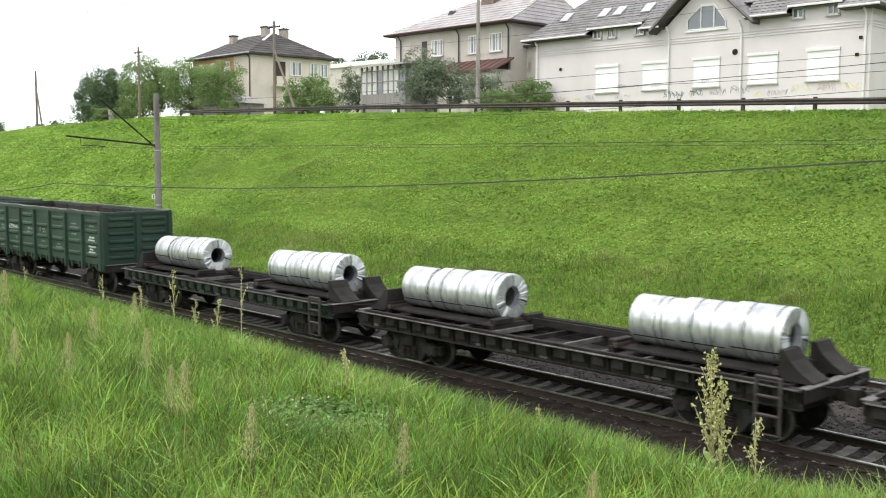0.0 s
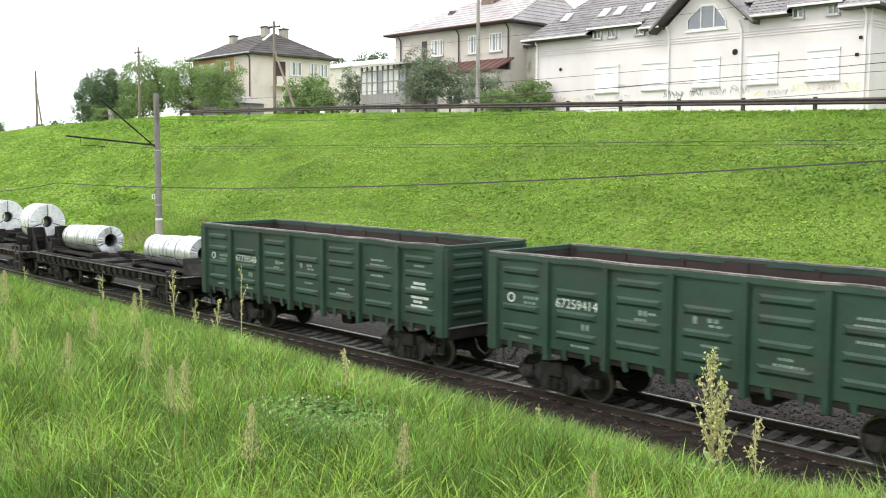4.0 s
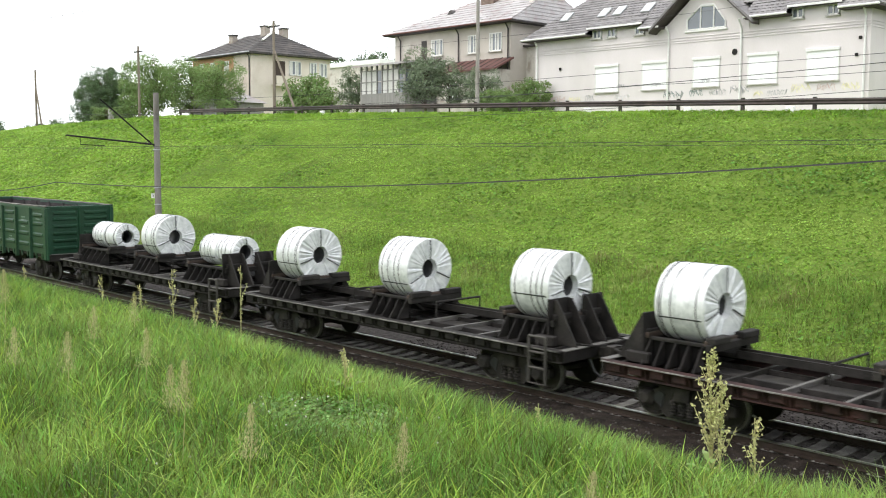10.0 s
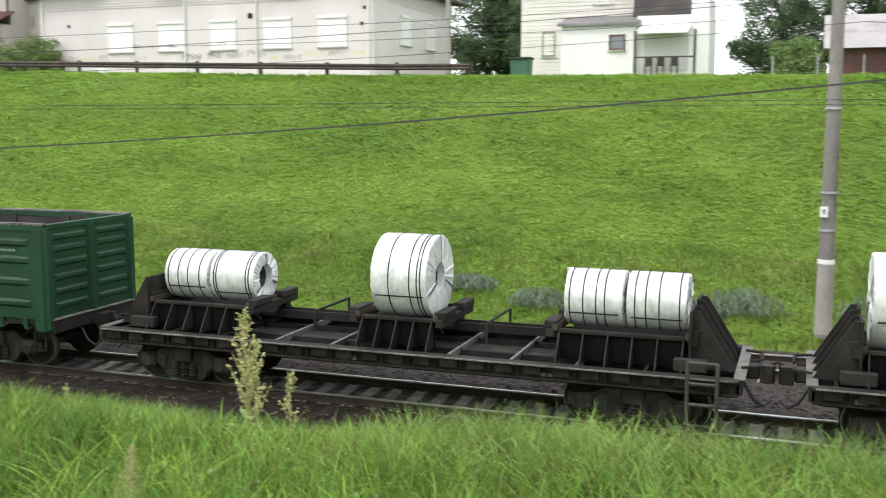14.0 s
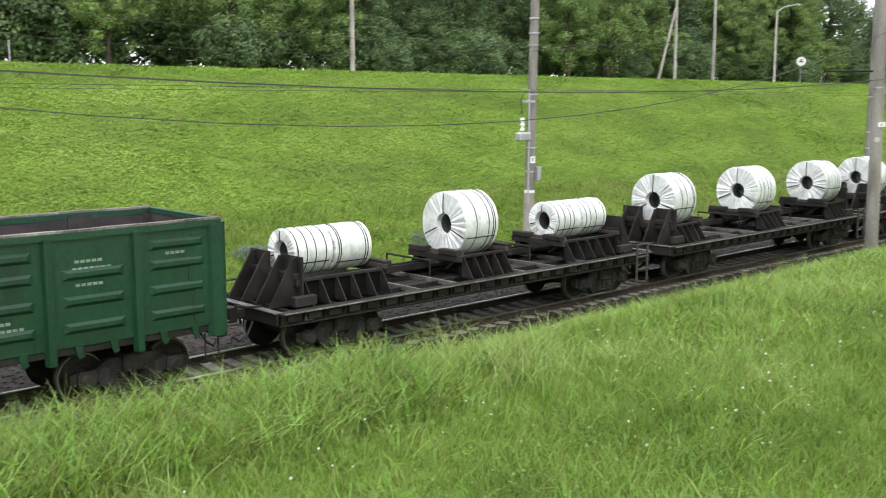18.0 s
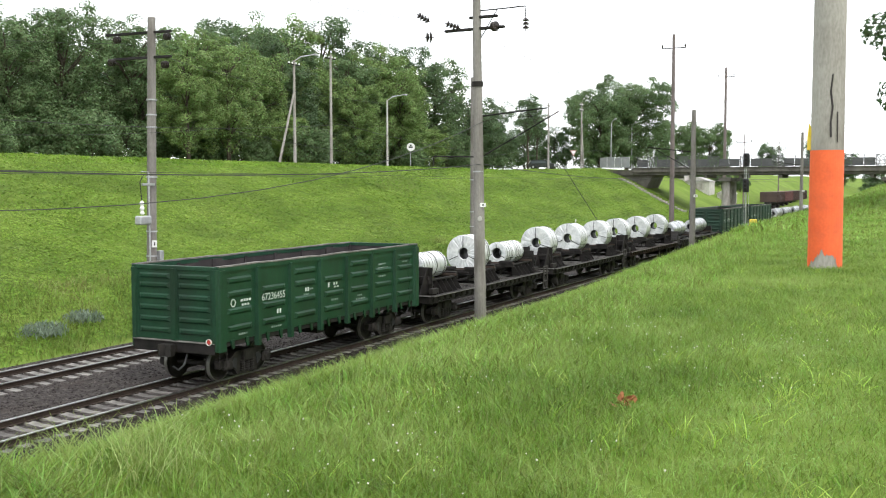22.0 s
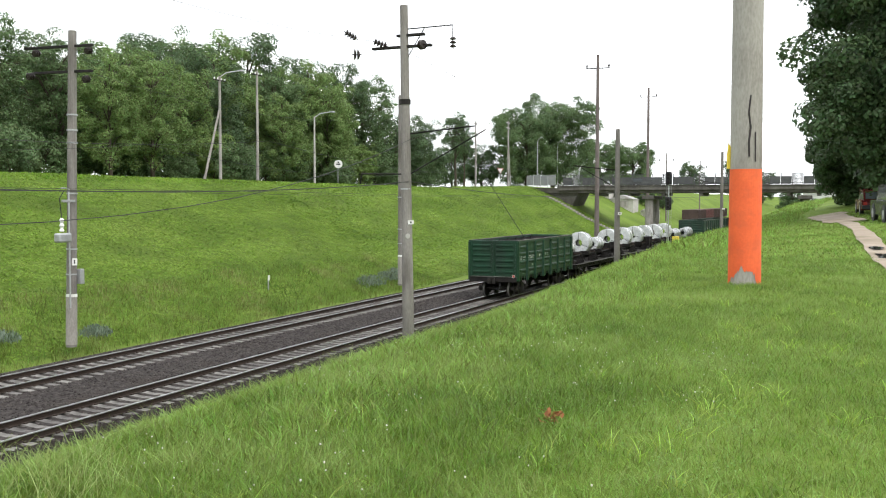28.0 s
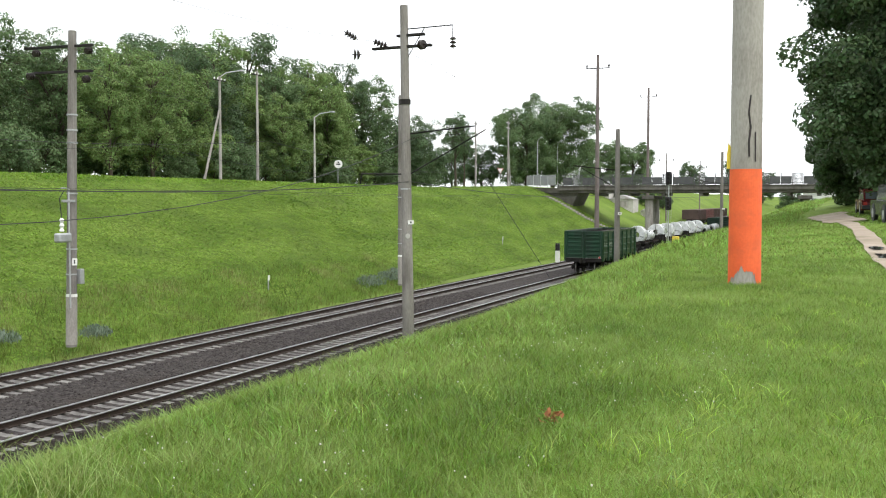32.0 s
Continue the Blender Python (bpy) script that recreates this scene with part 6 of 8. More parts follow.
for x in (-52.6, -40.5, -34.9, -26.7):
    downpipe(h1, x, Y0, 8.4, 14.8)
part("vent", Mesh().lathe([(-0.03, 0.2), (0.02, 0.2)], "y", 18, pose(-35.4, Y0 - 0.01, 12.75)), M_FRAME, h1, "round dark vent hole")
for x, z in ((-50.3, 12.4), (-27.2, 11.9), (-27.0, 12.9)):
    part("wall_fitting", Mesh().box(x - 0.1, x + 0.1, Y0 - 0.1, Y0, z, z + 0.2, 0.02), M_FRAME, h1)
for k, yy, w in ((0.195, -50.75, 0.78), (0.195, -47.1, 0.78), (0.195, -45.7, 0.78), (0.19, -43.15, 0.82)):
    # skylights lie on the front slope
    slope = Vector((0, (Y1 - Y0) / 2 + 0.8, 21.5 - 14.85))
    base = Vector((yy, Y0 - 0.8, 14.85)) + slope * k
    ang = math.degrees(math.atan2(slope.z, slope.y))
    s = part("skylight", Mesh().box(-w / 2, w / 2, 0, 1.15, 0.03, 0.16, 0.02), M_GALV, h1, "tilted roof window with a pale frame", at=pose(*base, ang, 0, 0))
    part("skylight_pane", Mesh().box(-w / 2 + 0.08, w / 2 - 0.08, 0.09, 1.06, 0.162, 0.172), mat("bright_skylight_glass", [(0.6, 0.62, 0.65), (0.7, 0.72, 0.75)], 0.1, bump=0, spec=0.9), s)
rg = random.Random(5)
M_GRAF = [mat("spray_paint", [c, tuple(min(1, v * 1.15) for v in c)], 0.6, bump=0) for c in ((0.75, 0.72, 0.4), (0.4, 0.4, 0.41), (0.2, 0.25, 0.23), (0.55, 0.42, 0.38), (0.6, 0.6, 0.6))]
def scrawl(x, z, letters, size, r, material, y):
    """A tag of joined-up loops that spell nothing."""
    line = []
    for i in range(letters):
        for j in range(6):
            line.append((x + (i + 0.5 + 0.45 * math.cos(1.7 * j + i) + rg.uniform(-0.15, 0.15)) * size * 0.62, y, z + size * (0.5 + 0.5 * math.sin(1.9 * j + rg.uniform(-0.9, 0.9)))))
    part("graffiti", Mesh().path(line, r, 4), material, h1, "scrawled spray paint")


x = -51.3
while x < -27.6:
    dense = -41 < x < -35.5
    c = rg.choice((0, 0, 1, 4, 3)) if not dense else rg.choice((0, 1, 2, 2))
    n_ = rg.randint(3, 6)
    big = rg.uniform(0.3, 0.55) * (1.3 if dense else 1.0)
    if rg.random() < 0.85:
        scrawl(x, 9.75 + rg.uniform(0.0, 0.25), n_, big, rg.uniform(0.01, 0.018) * (1.3 if dense else 1.0), M_GRAF[c], Y0 - 0.006)
    x += n_ * big * 0.62 + rg.uniform(0.05, 0.5)
for x, z in ((-41.9, 10.75), (-44.9, 10.8), (-37.9, 10.85)):
    scrawl(x, z, 4, 0.3, 0.014, M_GRAF[1], Y0 - 0.075)

# the small white house with a dark mansard and a terrace
h2 = thing("cottage", "cream and white cottage with a dark mansard roof and terrace", "house")
walls(h2, -17.4, -6.4, 63.0, 71.0, 7.6, 14.3, M_CREAM)
for i in range(26):
    part("siding_board", Mesh().box(-17.42, -9.7, 62.96, 62.995, 8.3 + i * 0.23, 8.3 + i * 0.23 + 0.2, 0.008), M_CREAM, h2)
hip_roof(h2, -17.4, -6.4, 63.0, 71.0, 14.4, 18.2, 3.0, 3.0, M_TILE, 0.5, 12)
walls(h2, -14.2, -9.75, 60.4, 63.0, 7.6, 11.55, M_BRIGHT, "annex_wall")
part("lean_to_roof", Mesh().prism([(60.1, 11.55), (63.0, 12.2), (63.0, 12.05), (60.1, 11.4)], -14.4, -9.5, "x"), M_TILE, h2)
window(h2, pose(-10.8, 60.4, 9.95), 0.95, 0.9, "plain", M_REDTIN, 1)
window(h2, pose(-12.2, 63.0, 12.95), 1.15, 1.0, "panes")
window(h2, pose(-15.6, 63.0, 9.8), 0.85, 1.55, "panes", M_OLDWOOD, 1)
part("door", Mesh().box(-14.75, -14.25, 62.9, 63.0, 8.6, 11.2, 0.02), M_SLATE, h2)
part("mansard", Mesh().prism([(61.0, 11.95), (62.2, 15.5), (66, 15.8), (66, 11.95)], -10.0, -6.6, "x"), M_SLATE, h2)
sk = part("skylight", Mesh().box(-0.45, 0.45, 0.0, 0.85, 0.0, 0.1, 0.02), M_WHITE_PAINT, h2, "bright roof window in the dark mansard", at=pose(-8.5, 61.33, 13.1, 71, 0, 0))
walls(h2, -9.75, -5.55, 61.0, 65.5, 7.6, 11.95, M_BRIGHT, "terrace_wall")
part("awning", Mesh().prism([(59.6, 10.95), (61.0, 11.4), (61.0, 11.3), (59.6, 10.8)], -9.5, -6.6, "x"), M_BRIGHT, h2)
part("terrace_opening", Mesh().box(-9.3, -6.7, 60.93, 61.0, 8.7, 10.9), M_CURTAIN, h2)
for x in (-9.6, -6.2):
    part("terrace_post", Mesh().box(x - 0.07, x + 0.07, 59.5, 59.64, 7.8, 10.95), M_SLATE, h2)
part("terrace_rail", Mesh().box(-9.6, -6.2, 59.5, 59.58, 9.4, 9.48), M_SLATE, h2)
part("gable_wall", Mesh().prism([(61.0, 11.9), (65.5, 11.9), (65.5, 13.0), (61.2, 13.0)], -6.6, -5.6, "x"), M_BRIGHT, h2)
part("satellite_dish", Mesh().lathe([(0, 0.05), (0.04, 0.25), (0.12, 0.4)], "y", 18, pose(-5.6, 60.8, 13.6)), M_GALV, h2)
for x, c in ((-8.9, M_SLATE), (-8.2, M_TIMBER), (-7.4, M_SLATE)):
    ch = thing("garden_chair", "small garden chair on the terrace", "chair", group="terrace chairs")
    part("seat", Mesh().box(x - 0.22, x + 0.22, 59.9, 60.3, 8.95, 9.0), c, ch)
    part("back", Mesh().box(x - 0.22, x + 0.22, 60.28, 60.33, 9.0, 9.5), c, ch)
    for a, b in ((-0.2, 59.92), (0.16, 59.92), (-0.2, 60.26), (0.16, 60.26)):
        part("leg", Mesh().box(x + a, x + a + 0.04, b, b + 0.04, 8.2, 8.95), c, ch)
bn = thing("waste_bin", "dark green wheeled waste bin beside the road", "waste bin")
part("body", Mesh().prism([(-16.5, 8.2), (-15.5, 8.2), (-15.4, 9.35), (-16.6, 9.35)], 57.6, 58.4), mat("green_plastic", [(0.03, 0.1, 0.06), (0.05, 0.14, 0.08)], 0.5, bump=0.05), bn)
part("lid", Mesh().box(-16.65, -15.35, 57.5, 58.5, 9.35, 9.48, 0.03), M_FRAME_GREEN, bn)

# the grey-beige two-storey house with its veranda
h3 = thing("grey_house", "grey-beige two-storey house with worn tin roof and porch", "house")
X0, X1, Y0, Y1 = -72.1, -57.4, 62.0, 72.0
walls(h3, X0, X1, Y0, Y1, 8.2, 17.0, M_PLASTER_G)
hip_roof(h3, X0, X1, Y0, Y1, 17.05, 20.1, 6.5, 0.6, M_TIN, 0.8, 10)
for i in range(16):
    xx = X0 + 2 + i * 0.9
    part("roof_seam", Mesh().tube((xx, Y0 - 0.7, 17.18), (xx + 0.0, 66.4, 19.7), 0.025, n=4), M_TIN, h3)
part("gable_wall", Mesh().prism([(Y0, 17.0), (Y1, 17.0), (67.0, 20.6)], X1 - 0.35, X1, "x"), M_PLASTER_T, h3)
walls(h3, X1, -52.8, 64.0, 71.0, 8.2, 15.0, M_PEEL)
part("wing_roof", Mesh().prism([(63.5, 15.0), (71.5, 15.0), (71.5, 15.15), (63.5, 15.15)], X1, -52.5, "x"), M_SLATE, h3)
for x, w in ((-70.4, 1.2),):
    part("bricked_window", Mesh().box(x - w / 2, x + w / 2, Y0 - 0.03, Y0, 14.75, 16.1), M_PEEL, h3)
window(h3, pose(-66.3, Y0, 14.75), 1.5, 1.45)
window(h3, pose(-61.7, Y0, 14.65), 1.4, 1.55)
window(h3, pose(-59.1, Y0, 14.65), 1.45, 1.55)
part("door_upper", Mesh().box(-68.4, -67.7, Y0 - 0.03, Y0, 14.3, 16.2), M_SLATE, h3)
for x in (-71.2, -63.5, -57.6):
    downpipe(h3, x, Y0, 9.0, 16.9, M_SLATE)
part("porch_roof", Mesh().prism([(59.8, 13.05), (62.0, 14.05), (62.0, 13.9), (59.8, 12.9)], -64.6, -57.0, "x"), M_REDTIN, h3)
for i in range(9):
    part("porch_seam", Mesh().tube((-64.2 + i * 0.85, 59.85, 13.1), (-64.2 + i * 0.85, 61.95, 14.07), 0.03, n=4), M_SLATE, h3)
walls(h3, -64.2, -57.4, 60.2, 62.0, 8.2, 13.0, M_PEEL, "porch_wall")
window(h3, pose(-62.4, 60.2, 10.7), 1.3, 1.4)
for x in (-63.6, -58.0):
    chimney(h3, x, 66.0, 19.0, 20.9, 1.6, 0.9)
part("attic_vent", Mesh().prism([(-67.7, 18.3), (-66.3, 18.3), (-67.0, 19.1)], 64.2, 65.6), M_SLATE, h3)
vr = thing("veranda", "old grey glazed wooden veranda with a pale tin roof", "veranda")
walls(vr, -72.6, -66.4, 58.2, 61.98, 8.2, 11.3, M_OLDWOOD)
for x in np.linspace(-72.5, -66.5, 9):
    part("post", Mesh().box(x - 0.07, x + 0.07, 58.2, 58.34, 11.3, 13.9), M_OLDWOOD, vr)
for i in range(8):
    x = -72.5 + i * 0.75
    part("pane", Mesh().box(x + 0.09, x + 0.66, 58.25, 58.28, 11.4, 13.4), M_CURTAIN if i % 4 != 3 else M_PANE, vr)
for z in (11.3, 12.4, 13.4):
    part("rail", Mesh().box(-72.6, -66.4, 58.18, 58.36, z, z + 0.1), M_OLDWOOD, vr)
for i in range(5):
    y = 58.4 + i * 0.72
    part("pane", Mesh().box(-66.48, -66.42, y, y + 0.6, 11.4, 13.4), M_PANE, vr)
part("roof", Mesh().prism([(57.6, 13.95), (62.0, 14.6), (62.0, 14.45), (57.6, 13.8)], -73.0, -65.9, "x"), M_TIN, vr)

# the tan house behind the trees
h4 = thing("tan_house", "tan rendered two-storey house with a dark hipped roof", "house")
X0, X1, Y0, Y1 = -106.0, -93.6, 60.0, 70.6
walls(h4, X0, X1, Y0, Y1, 8.6, 17.0, M_PLASTER_T)
rdg = hip_roof(h4, X0, X1, Y0, Y1, 16.9, 19.75, 4.4, 4.4, M_SLATE, 0.7, 10)
for cx in (X0 - 0.7, X1 + 0.7):
    top, low = Vector(rdg[1] if cx > X0 else rdg[0]), Vector((cx, Y0 - 0.7, 16.9))
    part("hip_flashing", Mesh().tube(top + Vector((0, 0, 0.05)), top.lerp(low, 0.45) + Vector((0, 0, 0.05)), 0.13, n=6), M_WHITE_PAINT, h4, "white flashing along the hip")
part("brick_band", Mesh().box(X0, X1 - 3.5, Y0 - 0.02, Y0, 14.4, 16.9), mat("orange_brick", [(0.42, 0.24, 0.13), (0.52, 0.32, 0.19)], 0.9, scale=1, fine=14, bump=0.3), h4)
for y, w in ((65.75, 1.6), (68.2, 1.0), (69.6, 1.1)):
    window(h4, pose(X1, y, 14.75, 0, 0, 90), w, 1.55)
for y, w in ((66.5, 1.2), (68.2, 1.1)):
    window(h4, pose(X1, y, 11.75, 0, 0, 90), w, 1.6)
for x in (-104, -101.5, -98.5):
    window(h4, pose(x, Y0, 14.75), 1.0, 1.5)
bal = part("balcony", Mesh().box(X1, X1 + 1.0, 62.6, 64.8, 13.4, 13.6, 0.02), M_PLASTER_T, h4)
part("balcony_front", Mesh().box(X1 + 0.92, X1 + 1.0, 62.6, 64.8, 13.6, 14.5), M_PLASTER_T, bal)
part("balcony_door", Mesh().box(X1, X1 + 0.03, 63.0, 64.4, 13.6, 16.2), M_TIMBER, bal, "red-brown timber balcony door")
for x, y, z1_, w_ in ((-97.6, 64.5, 20.45, 0.95), (-96.9, 66.5, 20.3, 0.95), (-102.6, 63.4, 19.75, 0.8)):
    chimney(h4, x, y, 17.8, z1_ - 0.15, w_, 0.7, M_PALEBRICK)
downpipe(h4, X1 - 0.2, Y0, 9, 16.9, M_SLATE)
h5 = thing("flat_roofed_block", "pale grey flat-roofed block with faded graffiti", "house")
walls(h5, -118.0, -103.0, 86, 96, 9, 18.0, M_PEEL)
part("parapet", Mesh().box(-118.3, -102.7, 85.7, 96.3, 18.0, 18.6, 0.03), M_BRIGHT, h5)
for y in (88, 91, 94):
    window(h5, pose(-103.0, y, 13, 0, 0, 90), 1.4, 1.4, "plain")
sh = thing("shed", "low grey garage shed with a pale door", "shed")
walls(sh, -99, -89, 55.5, 58.5, 8.8, 11.2, M_OLDWOOD)
part("roof", Mesh().prism([(-99.4, 11.2), (-88.6, 11.2), (-94, 12.6)], 55.2, 58.8), M_TIN, sh)
part("door", Mesh().box(-93.5, -90.5, 55.44, 55.5, 9.2, 11.0), M_GALV, sh)
gt = thing("gate", "brown gate between two white posts", "gate")
part("leaf", Mesh().box(-118.5, -116.2, 54.4, 54.5, 9.5, 11.4), M_REDTIN, gt)
for x in (-118.9, -115.9):
    part("post", Mesh().box(x - 0.25, x + 0.25, 54.2, 54.7, 9.0, 11.3, 0.03), M_CONC_LIGHT, gt)
bar = thing("dark_barn", "dark timber barn with a low grey roof behind the trees", "barn")
walls(bar, 1.5, 9.0, 66, 72, 7.6, 10.2, M_REDTIN)
part("roof", Mesh().prism([(65.2, 10.1), (73, 10.1), (69, 12.4)], 0.8, 9.6, "x"), M_TIN, bar)
hed = thing("wire_fence", "thin wire mesh fence with posts along the gardens", "fence")
for i in range(12):
    part("post", Mesh().tube((-4 + i * 2.2, 55.5, 7.5), (-4 + i * 2.2, 55.5, 9.1), 0.04), M_GALV, hed)
for z in (8.2, 8.6, 9.0):
    part("strand", Mesh().tube((-4, 55.5, z), (20.2, 55.5, z), 0.012, n=4), M_WIRE, hed)
wh = thing("far_white_building", "distant white building beyond the bridge", "building")
walls(wh, 260, 275, -2, 8, 2, 8.3, M_BRIGHT)
part("roof", Mesh().prism([(-3, 8.3), (9, 8.3), (3, 10.5)], 259, 276, "x"), M_SLATE, wh)
for y in (0.5, 3, 5.5):
    window(wh, pose(260, y, 5.2, 0, 0, -90), 1.2, 1.6, "plain")
wh2 = thing("far_white_building", "distant white hall with a grey roof below the bank", "building")
walls(wh2, 270, 300, 40, 60, 0, 6.5, M_BRIGHT)
part("roof", Mesh().prism([(39, 6.5), (61, 6.5), (50, 9.5)], 269, 301, "x"), M_TIN, wh2)

# garages on the slope beyond the bridge
for x, y, w_ in ((179.0, 39.6, 2.4), (178.0, 36.0, 4.2), (181.0, 31.8, 2.6)):
    gg = thing("garage", "pale grey garage with a low gable roof beyond the bridge", "garage", group="garages beyond the bridge")
    z = ground(x, y)
    walls(gg, x, x + 5.0, y - w_ / 2, y + w_ / 2, z - 1.5, z + 1.3, M_CONC_LIGHT)
    part("roof", Mesh().prism([(y - w_ / 2 - 0.2, z + 1.3), (y + w_ / 2 + 0.2, z + 1.3), (y, z + 2.1)], x - 0.2, x + 5.2, "x"), M_TIN, gg)
    part("door", Mesh().box(x - 0.05, x - 0.002, y - w_ * 0.3, y + w_ * 0.3, z - 0.2, z + 1.0, 0.02), M_CONC, gg)

# brown wagons standing on a raised siding beyond the bridge
sdg = thing("raised_siding", "low stone-walled siding beyond the bridge", "siding", kind="structure")
part("wall", Mesh().box(196, 262, 24.5, 29, -0.4, 1.1, 0.1), M_CONC, sdg)
M_BROWN = mat("brown_wagon_paint", [(0.05, 0.033, 0.03), (0.085, 0.055, 0.048)], 0.8, scale=0.9, fine=14, bump=0.2)
for i in range(4):
    wg = thing("standing_wagon", "red-brown steel gondola wagon standing on a siding" if i == 1 else "brown steel gondola wagon standing on a siding", "freight wagon", group="standing wagons")
    x = 198 + i * 14
    paint = M_REDTIN if i == 1 else M_BROWN
    part("body", Mesh().box(x, x + 12.8, 25.3, 28.2, 2.4, 4.3, 0.05), paint, wg)
    for k in range(8):
        part("side_post", Mesh().box(x + 0.1 + k * 1.77, x + 0.3 + k * 1.77, 25.15, 25.3, 2.3, 4.3), paint, wg)
    for k in (2.2, 4.0, 8.8, 10.6):
        part("wheelset", Mesh().lathe([(25.9, 0.45), (27.6, 0.45)], "y", 16, pose(x + k, 0, 1.55)), M_BOGIE, wg)
    part("frame", Mesh().box(x - 0.4, x + 13.2, 26.2, 27.3, 1.9, 2.4), M_FRAME, wg)


# ---- parked cars by the dirt track ----
def car(name, label, at, length, width, height, paint, suv):
    t = thing(name, label, "car", at)
    h0 = 0.32 if suv else 0.22
    belt = height * 0.56
    L, W = length / 2, width / 2
    body = Mesh().prism([(-L, h0 + 0.1), (-L + 0.08, h0), (L - 0.1, h0), (L, h0 + 0.15), (L - 0.05, belt - 0.1), (L - 0.25, belt), (-L + 0.12, belt), (-L, belt - 0.12)], -W, W)
    part("body", body, paint, t)
    cab = [(-L + 0.15, belt), (-L + (0.25 if suv else 0.45), height - 0.08), (-L + 0.6, height), (L * 0.15, height), (L * 0.35, height - 0.08), (L * 0.62, belt)]
    part("cabin", Mesh().prism(cab, -W + 0.12, W - 0.12), paint, t)
    for s in (-1, 1):
        part("side_glass", Mesh().prism([(-L + 0.42, belt + 0.06), (-L + 0.5, height - 0.16), (L * 0.22, height - 0.16), (L * 0.5, belt + 0.06)], s * (W - 0.119) - 0.006, s * (W - 0.119) + 0.006), M_PANE, t)
        part("tail_lamp", Mesh().box(-L - 0.02, -L + 0.08, s * (W - 0.2) - 0.1, s * (W - 0.2) + 0.1, belt - 0.4, belt - 0.1, 0.02), mat("tail_lamp_red", [(0.4, 0.02, 0.02), (0.5, 0.04, 0.03)], 0.3, bump=0), t)
        for x in (-L * 0.6, L * 0.6):
            r = 0.37 if suv else 0.3
            w = part("wheel", Mesh().lathe([(-0.11, r * 0.8), (-0.1, r), (0.1, r), (0.11, r * 0.8)], "y", 22), M_STRAP, t, at=pose(x, s * (W - 0.08), r))
            part("rim", Mesh().lathe([(-0.12 if s < 0 else 0.1, r * 0.62), (-0.1 if s < 0 else 0.12, r * 0.62)], "y", 18), M_GALV, w)
            part("arch", Mesh().lathe([(-0.02, r + 0.1), (0.02, r + 0.1)], "y", 22, pose(x, s * W, r)), M_STRAP, t)
    part("rear_glass", Mesh().prism([(-L + 0.14, belt + 0.08), (-L + 0.26, height - 0.14), (-L + 0.3, height - 0.14), (-L + 0.18, belt + 0.08)], -W + 0.22, W - 0.22), M_PANE, t)
    part("bumper", Mesh().box(-L - 0.08, -L + 0.1, -W + 0.02, W - 0.02, h0 + 0.05, h0 + 0.3, 0.04), M_STRAP, t)
    part("plate", Mesh().box(-L - 0.1, -L - 0.081, -0.26, 0.26, h0 + 0.35, h0 + 0.46), M_WHITE_PAINT, t)
    if suv:
        part("roof_rail", Mesh().tube((-L + 0.6, -W + 0.2, height + 0.06), (L * 0.1, -W + 0.2, height + 0.06), 0.03), M_GALV, t)
    return t


car("off_road_car", "dark blue-black off-road car parked on the grass", pose(53.2, -2.75, ground(53.2, -2.75), 0, -1.4, 8), 4.5, 1.85, 1.8, mat("dark_car_paint", [(0.012, 0.014, 0.022), (0.02, 0.022, 0.032)], 0.2, bump=0, spec=0.8), True)
car("hatchback", "maroon hatchback parked under the big linden", pose(64.0, -1.95, ground(64, -1.95), 0, -1.4, 4), 4.0, 1.68, 1.42, mat("maroon_car_paint", [(0.1, 0.014, 0.018), (0.14, 0.022, 0.026)], 0.25, bump=0, spec=0.8), False)
ROAD_CAR = car("road_car", "dark grey car driving over the bridge", pose(152, 132, 8.3, 0, 0, -90), 4.4, 1.75, 1.45, mat("grey_car_paint", [(0.05, 0.055, 0.055), (0.08, 0.085, 0.085)], 0.25, bump=0, spec=0.8), False)
ribbon("dirt_track", [(16 + 0.5 * i, steps(16 + 0.5 * i, (16, -2.2), (21, -1.75), (26, -1.45), (32, -1.2), (38, -1.05), (44, -0.9), (50, -0.6), (56, -0.2), (62, 0.4), (68, 1.2))) for i in range(105)], 0.72, 0.05, M_DIRT, "pale sandy dirt track worn into the grass", "path", 0.5)
ribbon("dirt_patch", [(54 + 0.5 * i, steps(54 + 0.5 * i, (54, -0.5), (58, 0.0), (62, 0.4), (66, 0.6), (71, 0.6))) for i in range(35)], 1.8, 0.055, M_DIRT, "pale trampled dirt patch beside the cars", "path", 0.6)
M_PUDDLE = glass("puddle_water", (0.03, 0.028, 0.024), 0.05)
for x, y, a, b in ((31.5, -1.22, 0.8, 0.2), (33.6, -1.12, 0.9, 0.22), (30.0, -1.2, 0.5, 0.16)):
    pd = Mesh()
    n = 20
    pd.add([(x + a * math.cos(2 * math.pi * i / n) * (1 + 0.2 * math.sin(i * 2.3)), y + b * math.sin(2 * math.pi * i / n), ground(x, y) + 0.075) for i in range(n)], [tuple(range(n))])
    tagged(new("puddle", pd.data("puddle", M_PUDDLE)), "small dark puddle on the dirt track", "puddle", group="puddles")


